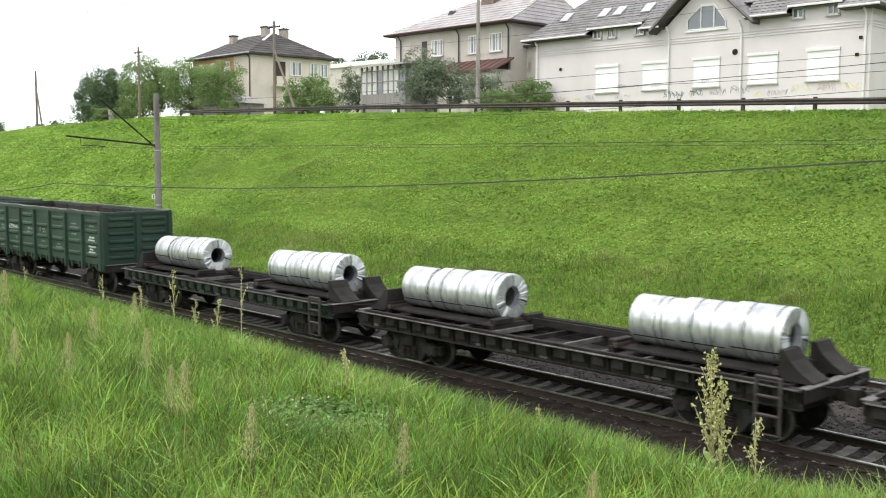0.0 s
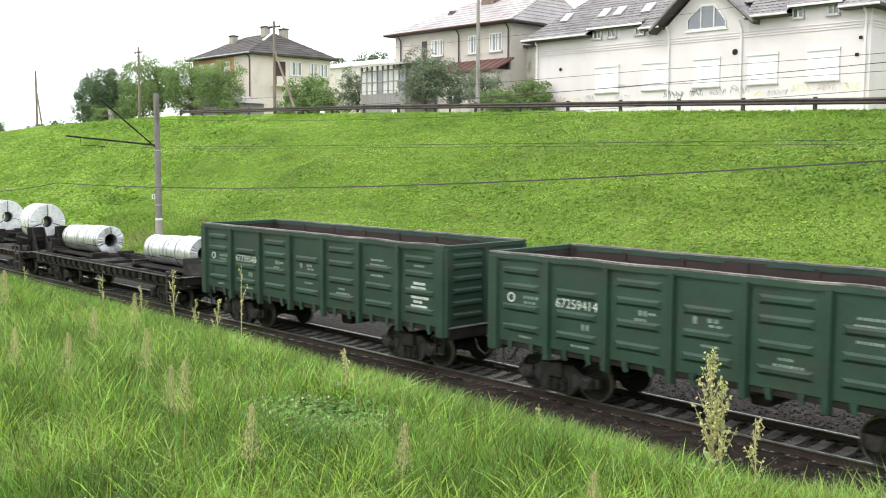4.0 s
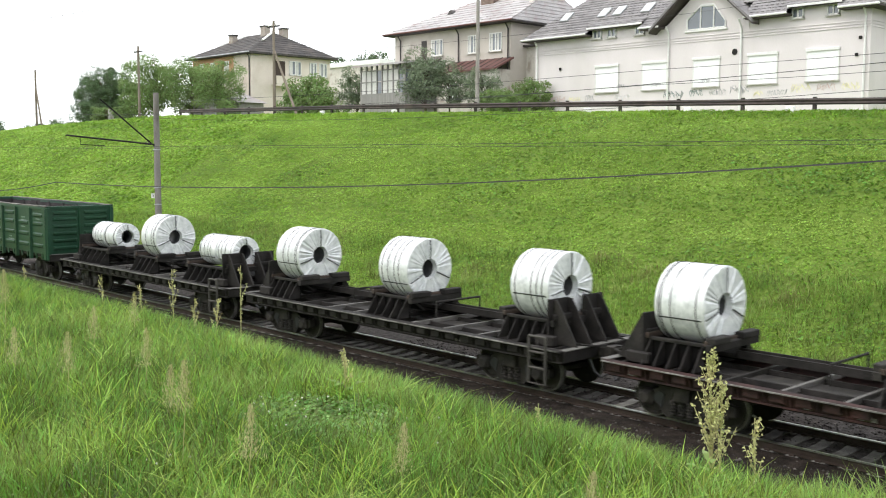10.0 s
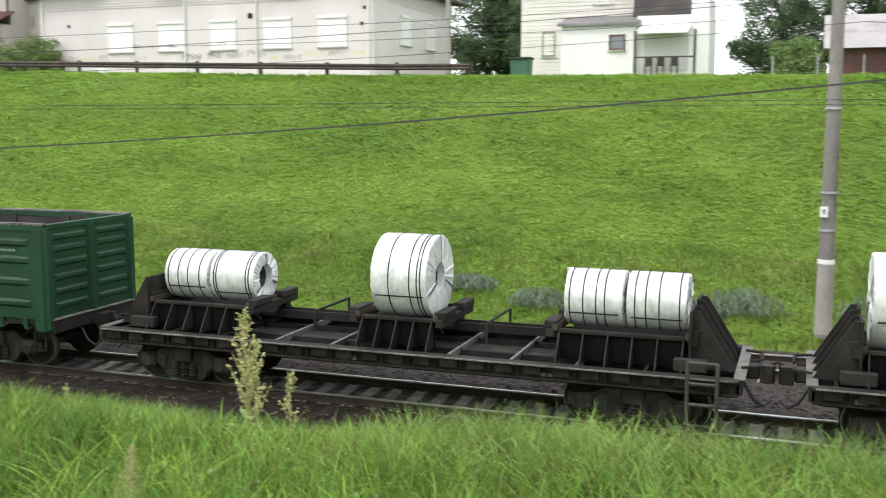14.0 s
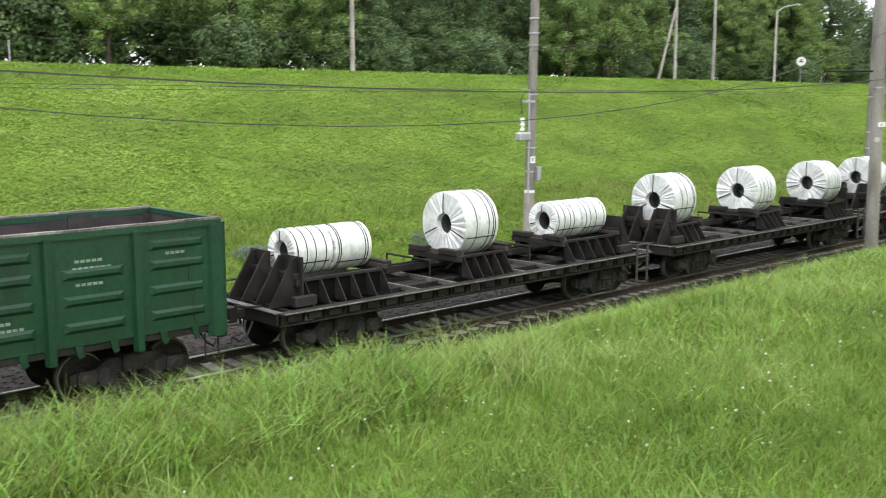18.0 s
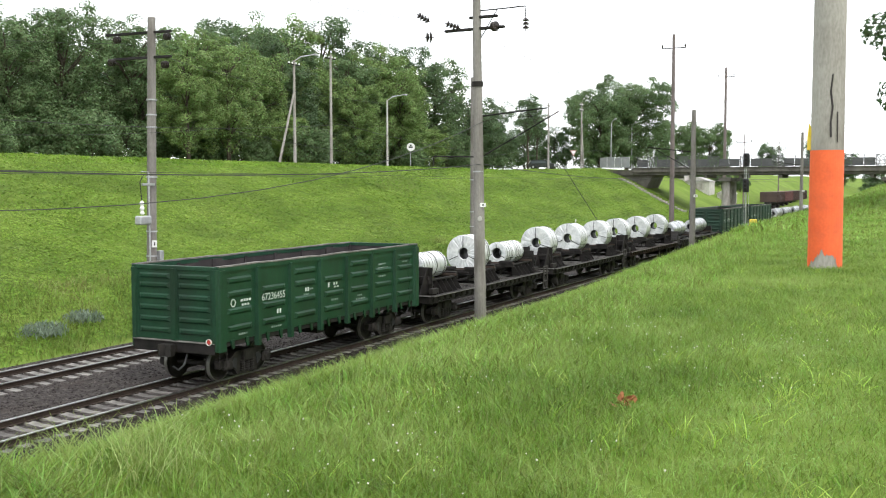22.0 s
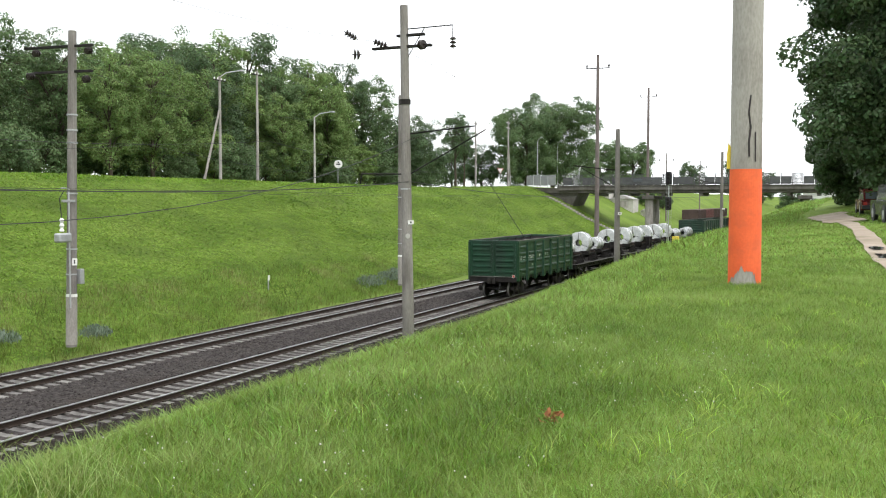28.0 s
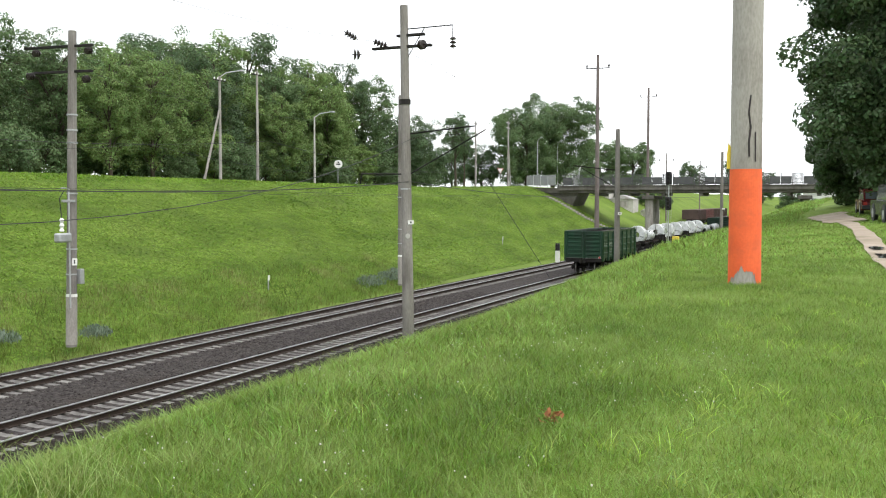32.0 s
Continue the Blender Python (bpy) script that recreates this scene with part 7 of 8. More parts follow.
# ---- leaves, trees, shrubs ----
def cards(name, centre, u, v, material, bow=0.0):
    """Small leaf-shaped pieces: arrays of centres and of half-axes along and across."""
    n = len(centre)
    vs = np.empty((n, 4, 3))
    vs[:, 0], vs[:, 1], vs[:, 2], vs[:, 3] = centre - u, centre - v, centre + u, centre + v
    if bow:
        vs[:, 1, 2] += bow * np.linalg.norm(v, axis=1)
        vs[:, 3, 2] += bow * np.linalg.norm(v, axis=1)
    me = bpy.data.meshes.new(name)
    me.vertices.add(n * 4)
    me.loops.add(n * 4)
    me.polygons.add(n)
    me.vertices.foreach_set("co", vs.ravel())
    me.loops.foreach_set("vertex_index", np.arange(n * 4))
    me.polygons.foreach_set("loop_start", np.arange(n) * 4)
    me.polygons.foreach_set("loop_total", np.full(n, 4))
    me.materials.append(material)
    me.update()
    return me


def turned(rng, n):
    d = rng.normal(size=(n, 3))
    return d / np.linalg.norm(d, axis=1, keepdims=True)


def facing(rng, n_):
    """Two axes across the given normals, turned at random."""
    n_ = n_ / (np.linalg.norm(n_, axis=1, keepdims=True) + 1e-9)
    u = np.cross(n_, turned(rng, len(n_)))
    u /= np.linalg.norm(u, axis=1, keepdims=True) + 1e-9
    return u, np.cross(n_, u)


def crown_mesh(name, seed, rx, rz, zc, clumps, per, leaf, material, spread=0.16, boxy=0.8):
    """Leaves on the outer shells of many rounded boughs."""
    rng = np.random.default_rng(seed)
    d = turned(rng, clumps)
    lump = 1 + 0.14 * np.sin(3 * np.arctan2(d[:, 1], d[:, 0]) + seed) + 0.08 * np.sin(5 * d[:, 2] + seed * 2)
    d = np.sign(d) * np.abs(d) ** boxy
    c = d * (0.15 + 0.8 * rng.random((clumps, 1)) ** 0.45) * lump[:, None]
    c *= (rx, rx, rz)
    c[:, 2] = np.maximum(c[:, 2], -rz * 0.9) + zc
    bough = spread * rx * (0.7 + 0.7 * rng.random((clumps, 1)))
    k = np.repeat(np.arange(clumps), per)
    way = turned(rng, clumps * per) + np.repeat(d, per, 0) * 0.35 + np.array([0, 0, 0.25])
    way /= np.linalg.norm(way, axis=1, keepdims=True) + 1e-9
    p = c[k] + way * bough[k] * (0.35 + 0.65 * rng.random((len(k), 1)) ** 0.35) * np.array([1, 1, 0.8])
    u, w = facing(rng, way * 0.9 + np.array([0, 0, 0.35]) + turned(rng, len(p)) * 0.55)
    s = leaf * (0.6 + 0.8 * rng.random((len(p), 1)))
    return cards(name, p, u * s, w * s * 0.62, material), c


def tree(label, seed, height, rx, trunk_r, material, clumps=170, per=34, leaf=0.21, bare=0.22, category="tree", spread=0.16, boxy=0.8):
    """A tapered trunk, limbs to the clumps of the crown, and the leaves."""
    t = thing("tree", label, category)
    rz = height * (1 - bare) / 2
    zc = height * bare + rz
    me, c = crown_mesh("crown", seed, rx, rz, zc, clumps, per, leaf, material, spread, boxy)
    rnd = random.Random(seed)
    trunk = Mesh()
    p, r = Vector((0, 0, -0.3)), trunk_r
    for i in range(6):
        q = Vector((rnd.uniform(-0.15, 0.15) * (i + 1) * 0.5, rnd.uniform(-0.15, 0.15) * (i + 1) * 0.5, height * 0.86 * (i + 1) / 6))
        trunk.tube(p, q, r, r * 0.78, 9, False)
        p, r = q, r * 0.78
    part("trunk", trunk, M_BARK, t, smooth=True)
    limbs = Mesh()
    for i in range(0, len(c), max(1, len(c) // 26)):
        e = Vector(c[i])
        s = Vector((0, 0, max(height * bare * 0.8, e.z - 0.35 * math.hypot(e.x, e.y) - 0.1 * height)))
        m_ = s.lerp(e, 0.5) + Vector((0, 0, 0.06 * height))
        limbs.tube(s, m_, trunk_r * 0.34, trunk_r * 0.2, 6, False)
        limbs.tube(m_, e, trunk_r * 0.2, trunk_r * 0.06, 6, False)
    tagged(part("branchwork", limbs, M_BARK, t), kind="stuff")
    cr = new("crown", me)
    cr.parent = t
    return t


def plant(kinds, spots):
    """Stand copies of the given trees at (kind, x, y, size, turn); the first use of each is the tree itself."""
    used = set()
    for k, x, y, s, a in spots:
        z = ground(x, y) - 0.05
        m = Matrix.Translation((x, y, z)) @ Matrix.Rotation(radians(a), 4, "Z")
        src = kinds[k]
        ob = src if k not in used else copy_thing(src, m)
        ob.matrix_basis = m @ Matrix.Scale(s, 4)
        used.add(k)


rw = random.Random(11)
wood = [tree("tall broad-leaved tree with deep green foliage in the wood", 21, 16, 4.6, 0.3, M_LEAF[0], 170, 170, 0.115, 0.1, spread=0.21),
        tree("tall dense tree with dark green foliage in the wood", 22, 16.5, 4.3, 0.3, M_LEAF[1], 170, 170, 0.115, 0.1, spread=0.21),
        tree("slender tree with fresh green foliage in the wood", 23, 14, 3.6, 0.22, M_LEAF[2], 140, 160, 0.11, 0.12, spread=0.22),
        tree("tall tree with very dark foliage in the wood", 24, 17, 4.5, 0.32, M_LEAF[3], 170, 170, 0.115, 0.1, spread=0.21),
        tree("young tree with bright green foliage at the wood's edge", 25, 9, 3.0, 0.14, M_LEAF[2], 110, 90, 0.12, 0.08, spread=0.22)]
spots = []
for row, (y, s0) in enumerate(((60.5, 0.82), (65, 1.0), (73, 1.05), (84, 1.12))):
    x = 10.0 + row * 1.7
    while x < 128 + row * 5:
        k = rw.choice((0, 1, 2, 3, 1, 0) if row else (0, 2, 4, 0, 2))
        if not (row == 0 and rw.random() < 0.25):
            spots.append((k, x, y + bend(x) + rw.uniform(-1.6, 1.6), s0 * rw.uniform(0.82, 1.14) * steps(x, (10, 0.95), (50, 0.84), (60, 0.92), (70, 0.94), (77, 0.8), (84, 0.82), (94, 0.92), (103, 1.0), (112, 1.03), (120, 1.0), (130, 0.92)), rw.uniform(0, 360)))
        x += rw.uniform(5.0, 7.6) if row else rw.uniform(6, 10)
plant(wood, spots)
edge = [tree("dense leafy bush at the wood's edge", 44, 4.2, 2.3, 0.06, M_LEAF[1], 60, 110, 0.11, 0.0, "bush", spread=0.32)]
spots, x = [], 8.0
while x < 152:
    for y in (57.6, 64.0):
        if y < 60 and rw.random() < 0.72:
            continue
        spots.append((0, x + rw.uniform(-1, 1), y + bend(x) + rw.uniform(-0.8, 0.8), rw.uniform(0.55, 1.0) * (1.0 if y < 60 else 1.5), rw.uniform(0, 360)))
    x += rw.uniform(2.8, 4.2)
plant(edge, spots)
# beyond the bridge, and behind the houses
far = [tree("big old broad-leaved tree beyond the bridge", 31, 20, 8.5, 0.5, M_LEAF[1], 300, 230, 0.16, 0.04, spread=0.17, boxy=0.7),
       tree("tall pine with a sparse open crown", 32, 19, 4.4, 0.35, M_LEAF[3], 60, 120, 0.18, 0.4, spread=0.28),
       tree("round dark tree behind the houses", 33, 15, 6.0, 0.4, M_LEAF[3], 130, 260, 0.15, 0.06, spread=0.24)]
plant(far, [(2, 139, 62.5, 0.8, 40), (2, 147, 63, 0.7, 150), (2, 153, 66, 0.62, 250), (1, 163, 62, 0.72, 10), (1, 170, 63, 0.6, 130), (2, 160, 84, 0.75, 20), (2, 168, 76, 0.62, 60), (2, 182, 70, 0.6, 200), (2, 188, 66, 0.6, 200), (0, 189, 57, 0.82, 20), (0, 196, 53.6, 0.95, 220), (0, 254, 57, 0.7, 120), (0, 262, 50, 0.66, 300),
            (2, 330, 30, 0.75, 0), (2, 350, 14, 0.7, 80), (2, 330, 44, 0.7, 40), (2, 360, 24, 0.7, 170), (2, 176, 40, 0.22, 10), (2, 184, 37, 0.26, 90), (2, 196, 35, 0.3, 200), (2, 205, 33, 0.28, 300), (2, 270, -8, 0.7, 30), (2, 290, -12, 0.9, 95), (2, 180, -12, 0.9, 10), (2, 200, -10, 0.8, 310),
            (2, -140, 112, 1.05, 0), (2, -131, 114, 0.95, 70), (2, -149, 116, 1.0, 140), (2, -26, 84, 0.72, 20), (2, -22, 86, 0.8, 170), (2, -19.5, 80, 0.62, 260), (2, -15.5, 79, 0.6, 260), (2, -2, 76, 0.55, 20), (2, 4, 78, 0.6, 120), (2, 10, 72, 0.55, 220),
            (2, -131, 61, 0.62, 45), (2, -140, 64, 0.58, 190), (2, -260, 90, 0.6, 0), (2, -275, 96, 0.6, 60), (2, -240, 100, 0.55, 200), (2, -215, 84, 0.4, 20), (2, -205, 88, 0.4, 90), (2, -195, 84, 0.35, 200), (2, -185, 88, 0.4, 310), (2, -310, 100, 0.7, 10)])
garden = [tree("gnarled fruit tree with a spreading crown by the road", 41, 7.5, 3.4, 0.2, M_LEAF[0], 130, 130, 0.085, 0.2, spread=0.26),
          tree("small garden tree with grey-green leaves by the road", 42, 5.2, 2.1, 0.12, mat("grey_green_leaves", [(0.11, 0.15, 0.08), (0.17, 0.215, 0.125), (0.22, 0.27, 0.165)], 0.55, scale=0.35, fine=2, bump=0, per_island=0.45, trans=0.25), 80, 110, 0.07, 0.2, spread=0.26),
          tree("leafy garden bush beside the road", 43, 2.6, 1.5, 0.06, M_LEAF[0], 55, 100, 0.075, 0.02, "bush", spread=0.34)]
plant(garden, [(0, -113, 57, 0.8, 0), (0, -105.5, 55, 1.05, 100), (0, -97.5, 55, 0.92, 200), (0, -90.5, 54, 0.8, 300), (1, -59.6, 54.5, 1.02, 0), (1, -58.0, 55.5, 0.8, 120), (1, -54.8, 56.0, 0.72, 60), (2, -51.6, 54, 0.75, 90), (2, -50.0, 53.5, 0.7, 200),
               (2, -52.0, 59.0, 1.1, 20), (2, -75.5, 56.5, 1.1, 10), (2, -78.5, 57, 1.5, 60), (1, -76.5, 61, 0.95, 40), (2, -82, 57, 1.0, 160), (2, -117, 54, 0.9, 0), (2, -109.5, 53, 0.8, 80), (2, -87, 53, 0.7, 30), (2, -0.5, 57.5, 0.9, 0), (2, 8, 58, 0.8, 30), (2, 14, 57, 0.9, 70)])
linden = tree("huge old linden with dense dark foliage over the cars", 51, 22, 8.2, 0.55, foliage("old_linden_leaves", (0.04, 0.072, 0.03), (0.068, 0.112, 0.046), (0.1, 0.152, 0.064)), 900, 330, 0.13, 0.03, spread=0.145, boxy=0.6)
plant([linden], [(0, 63, -6.0, 1.0, 0), (0, 80, -8.5, 1.05, 140), (0, 61, -11.5, 1.0, 65)])
low_linden = tree("low broad linden with boughs hanging to the grass beyond the cars", 57, 10, 5.2, 0.3, foliage("young_linden_leaves", (0.04, 0.072, 0.03), (0.068, 0.112, 0.046), (0.1, 0.152, 0.064)), 420, 330, 0.12, 0.02, spread=0.15, boxy=0.7)
plant([low_linden], [(0, 86, -2.6, 1.0, 0), (0, 93, -8.0, 1.05, 120), (0, 79, -9.5, 0.9, 220)])


# ---- grass ----
def blades(name, xy, h, w, lean, material, rng, label, category="grass", bends=1):
    """Bent tapering blades of grass rooted at the given spots; long ones bend twice."""
    n = len(xy)
    z = heights(xy)
    root = np.column_stack([xy, z - 0.02])
    a = rng.random(n) * 2 * np.pi
    side = np.column_stack([np.cos(a), np.sin(a), np.zeros(n)]) * w[:, None]
    b = rng.random(n) * 2 * np.pi
    over = np.column_stack([np.cos(b), np.sin(b), np.zeros(n)]) * (lean * h)[:, None]
    up = np.array([0, 0, 1.0]) * h[:, None]
    rows = []
    for k, wd in ((0.0, 1.0), (0.55, 0.85)) if bends == 1 else ((0.0, 1.0), (0.42, 0.92), (0.76, 0.62)):
        at = root + up * (k - 0.32 * lean[:, None] * k * k) + over * k * k
        rows += [at - side * wd, at + side * wd]
    rows.append(root + up * (1 - 0.34 * lean[:, None]) + over)
    vs = np.stack(rows, 1)
    m = 2 * bends + 3
    base = np.arange(n)[:, None] * m
    faces = [[2 * i, 2 * i + 1, 2 * i + 3, 2 * i + 2] for i in range(bends)] + [[m - 3, m - 2, m - 1]]
    loops = np.concatenate([base + f for f in faces], 1).ravel()
    corners = 4 * bends + 3
    me = bpy.data.meshes.new(name)
    me.vertices.add(n * m)
    me.loops.add(n * corners)
    me.polygons.add(n * (bends + 1))
    me.vertices.foreach_set("co", vs.ravel())
    me.loops.foreach_set("vertex_index", loops)
    me.polygons.foreach_set("loop_start", (np.arange(n)[:, None] * corners + 4 * np.arange(bends + 1)).ravel())
    me.polygons.foreach_set("loop_total", np.tile([4] * bends + [3], n))
    me.materials.append(material)
    me.update()
    return tagged(new(name, me), label, category, kind="stuff")


rng = np.random.default_rng(3)


def tufted(n, x0, x1, y0, y1, per, spread, near=None):
    """Spots in tufts within a stretch of the bank; near: thins out away from that point."""
    c = np.column_stack([rng.uniform(x0, x1, n // per), rng.uniform(y0, y1, n // per)])
    if near:
        d = np.hypot(c[:, 0] - near[0], c[:, 1] - near[1])
        c = c[(rng.random(len(c)) < near[2] / np.maximum(d, near[2]))]
    p = np.repeat(c, per, 0) + rng.normal(size=(len(c) * per, 2)) * spread
    p = p[np.hypot(p[:, 0], p[:, 1]) > 1.8]
    way = np.interp(p[:, 0], (16, 21, 26, 32, 38, 44, 50, 56, 62, 68), (-2.2, -1.75, -1.45, -1.2, -1.05, -0.9, -0.6, -0.2, 0.4, 1.2))
    worn = np.where(p[:, 0] > 54, 0.95, 0.4)
    p = p[(p[:, 0] < 16) | (np.abs(p[:, 1] - way) > worn * (0.8 + 0.3 * rng.random(len(p))))]
    bald = ((p[:, 0] + 5.05) / 0.6) ** 2 + ((p[:, 1] - 3.72) / 0.42) ** 2
    return p[(bald > 1) | (rng.random(len(p)) < 0.3 * bald)]


def vary(n, a, b):
    return a + (b - a) * rng.random(n)


p = tufted(15000, -16, 0.3, 1.8, 4.6, 18, 0.05, (0, 1, 6.0))
blades("broad_grass", p, vary(len(p), 0.18, 0.4), vary(len(p), 0.0024, 0.0045), vary(len(p), 0.3, 1.3), M_BROAD, rng, "bright arching tufts of broad-bladed grass", bends=2)
p = tufted(5000, 0, 26, -2, 5.4, 12, 0.06, (2, 1, 8.0))
blades("broad_lawn_grass", p, vary(len(p), 0.1, 0.24), vary(len(p), 0.003, 0.005), vary(len(p), 0.5, 1.3), M_BROAD, rng, "bright tufts of broad grass in the lawn", bends=2)
# the rough, uncut end of the bank: long grass in tufts
p = tufted(250000, -17, 0, 1.6, 6.0, 14, 0.11, (0, 1, 6.0))
blades("long_grass", p, vary(len(p), 0.1, 0.34), vary(len(p), 0.0016, 0.0036), vary(len(p), 0.15, 0.75), M_BLADE, rng, "long rough grass growing in tufts on the bank", bends=2)
p = tufted(60000, -18, 0, 1.6, 6.4, 6, 0.16, (0, 1, 5.0))
blades("short_grass", p, vary(len(p), 0.06, 0.18), vary(len(p), 0.002, 0.004), vary(len(p), 0.3, 1.2), M_BLADE, rng, "short grass between the tufts on the bank")
p = tufted(110000, -0.5, 16, 1.6, 6.2, 7, 0.12, (2, 2, 7.0))
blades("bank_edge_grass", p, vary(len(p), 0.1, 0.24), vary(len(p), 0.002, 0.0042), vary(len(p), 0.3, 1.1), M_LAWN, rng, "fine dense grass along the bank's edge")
p = tufted(50000, -60, -16, 1.6, 9, 10, 0.2)
blades("far_long_grass", p, vary(len(p), 0.18, 0.42), vary(len(p), 0.012, 0.024), vary(len(p), 0.3, 1.0), M_BLADE, rng, "long rough grass farther along the bank")
# the crest of the bank towards the bridge
p = tufted(90000, 6, 42, 3.4, 8.4, 10, 0.1, (4, 3, 9.0))
blades("crest_grass", p, vary(len(p), 0.1, 0.28), vary(len(p), 0.003, 0.007), vary(len(p), 0.3, 1.0), M_TURF, rng, "longer grass on the crest of the bank")
p = tufted(40000, 36, 150, 3.0, 15, 10, 0.25, (36, 5, 30))
p[:, 1] += np.array([bend(float(a)) for a in p[:, 0]])
blades("far_crest_grass", p, vary(len(p), 0.2, 0.45), vary(len(p), 0.014, 0.03), vary(len(p), 0.3, 1.0), M_TURF, rng, "rough grass on the slope towards the bridge")
p = tufted(4500, -0.5, 24, 3.7, 5.6, 9, 0.08, (2, 4, 8.0))
blades("crest_wisps", p, vary(len(p), 0.18, 0.36), vary(len(p), 0.0016, 0.003), vary(len(p), 0.3, 1.0), M_WISP, rng, "pale wispy grass stalks along the bank's edge", bends=2)
p = tufted(16000, -2.0, 4.0, 4.0, 5.0, 10, 0.07)
blades("edge_tufts", p, vary(len(p), 0.2, 0.42), vary(len(p), 0.0022, 0.0045), vary(len(p), 0.3, 1.1), M_TURF, rng, "tall arching grass on the edge of the bank", bends=2)
p = tufted(2600, -2.0, 5.0, 4.0, 5.0, 8, 0.07)
blades("edge_wisps", p, vary(len(p), 0.25, 0.48), vary(len(p), 0.0016, 0.003), vary(len(p), 0.3, 1.0), M_WISP, rng, "pale arching stalks on the edge of the bank", bends=2)
# the mown lawn
p = tufted(290000, 1.5, 30, -1.8, 5.4, 5, 0.1, (2, 0, 9.0))
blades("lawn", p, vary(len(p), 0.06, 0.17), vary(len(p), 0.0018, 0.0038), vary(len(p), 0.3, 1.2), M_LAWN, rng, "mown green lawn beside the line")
p = tufted(45000, -20, 30, -9, 1.9, 6, 0.14)
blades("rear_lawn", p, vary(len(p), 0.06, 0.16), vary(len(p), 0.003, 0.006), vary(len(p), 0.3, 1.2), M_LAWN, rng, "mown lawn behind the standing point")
p = tufted(76000, 24, 75, -4.5, 6, 8, 0.25, (24, 0, 16))
blades("far_lawn", p, vary(len(p), 0.07, 0.14), vary(len(p), 0.007, 0.014), vary(len(p), 0.3, 1.3), M_TURF, rng, "mown green lawn towards the cars")
# foot of the near slope, beside the ballast
p = tufted(46000, -40, 60, 13.0, 16.3, 10, 0.14)
blades("verge_grass", p, vary(len(p), 0.1, 0.32), vary(len(p), 0.008, 0.016), vary(len(p), 0.2, 0.9), M_BLADE, rng, "grass beside the ballast")


def cover(n, x0, x1, y0, y1, size, material, label, name, lift=0.02, patch=0.0, clump=0.15, blend=None):
    """Leafy ground cover lying over the far bank."""
    p = np.column_stack([rng.uniform(x0, x1, n), rng.uniform(y0, y1, n)])
    if patch:
        keep = np.array([noise.noise((a * 0.12, b * 0.18, 7.0)) for a, b in p]) > patch
        p = p[keep]
    if blend:
        # thins out between two places along the line
        p = p[rng.random(len(p)) < np.interp(p[:, 0], *blend)]
    p[:, 1] += np.array([bend(float(a)) for a in p[:, 0]])
    z = heights(p)
    m = len(p)
    s = size * (0.5 + rng.random((m, 1)))
    u, w = facing(rng, np.array([0, -0.3, 1.0]) + turned(rng, m) * 0.65)
    swell = np.array([max(0.0, noise.noise((a * 0.8 - b * 0.5, a * 0.9 + b * 1.6, 2.0))) + 0.5 * max(0.0, noise.noise((a * 2.6, b * 2.6, 9.0))) for a, b in p])
    c = np.column_stack([p, z + lift + clump * swell + rng.random(m) * size * 1.1])
    me = cards(name, c, u * s, w * s * 0.7, material)
    return tagged(new(name, me), label, "vegetation", kind="stuff")


# The two tones mix along x, painting the bank dimmer towards the right.
cover(310000, -75, 11, 28.4, 48.2, 0.052, M_LEAFY, "low leafy ground cover over the steep green bank", "bank_cover", blend=((-70, -50, -25, 11), (1.0, 0.75, 0.15, 0.0)))
cover(310000, -75, 11, 28.4, 48.2, 0.052, M_LEAFY_DIM, "ground cover in a dimmed green over the bank below the houses", "bank_cover_deep", blend=((-70, -50, -25, 11), (0.0, 0.3, 0.9, 1.0)))
cover(270000, 5, 75, 28.4, 48.2, 0.052, M_DRY, "short drier grass over the bank below the wood", "bank_turf")
cover(90000, -150, -70, 29.2, 48.2, 0.1, M_LEAFY, "low leafy ground cover over the far end of the bank", "bank_cover_far")
cover(130000, 70, 150, 28.4, 48.2, 0.075, M_DRY, "low leafy ground cover over the bank near the bridge", "bank_cover_bridge")
cover(40000, -75, 8, 29.0, 47.0, 0.075, M_WEED, "broad dark weeds in patches on the bank", "bank_weeds", patch=0.2)
p = tufted(66000, -70, 70, 27.75, 33.5, 12, 0.22)
p[:, 1] += np.array([bend(float(a)) for a in p[:, 0]])
M_FOOT = mat("rank_foot_grass", [(0.085, 0.145, 0.024), (0.17, 0.255, 0.045), (0.27, 0.34, 0.09)], 0.6, scale=0.35, fine=2.5, bump=0, per_island=0.5, spec=0.25, trans=0.35, stain=(0.34, 0.31, 0.14), stain_scale=0.32, stain_amount=0.6)
blades("bank_foot_grass", p, vary(len(p), 0.2, 0.6), vary(len(p), 0.008, 0.016), vary(len(p), 0.2, 0.9), M_FOOT, rng, "tall grass at the foot of the far bank")
p = tufted(42000, -110, 110, 46.5, 49.5, 10, 0.25)
p[:, 1] += np.array([bend(float(a)) for a in p[:, 0]])
blades("bank_crest_grass", p, vary(len(p), 0.1, 0.28), vary(len(p), 0.018, 0.034), vary(len(p), 0.2, 0.9), M_LEAFY, rng, "grass along the upper edge of the far bank")
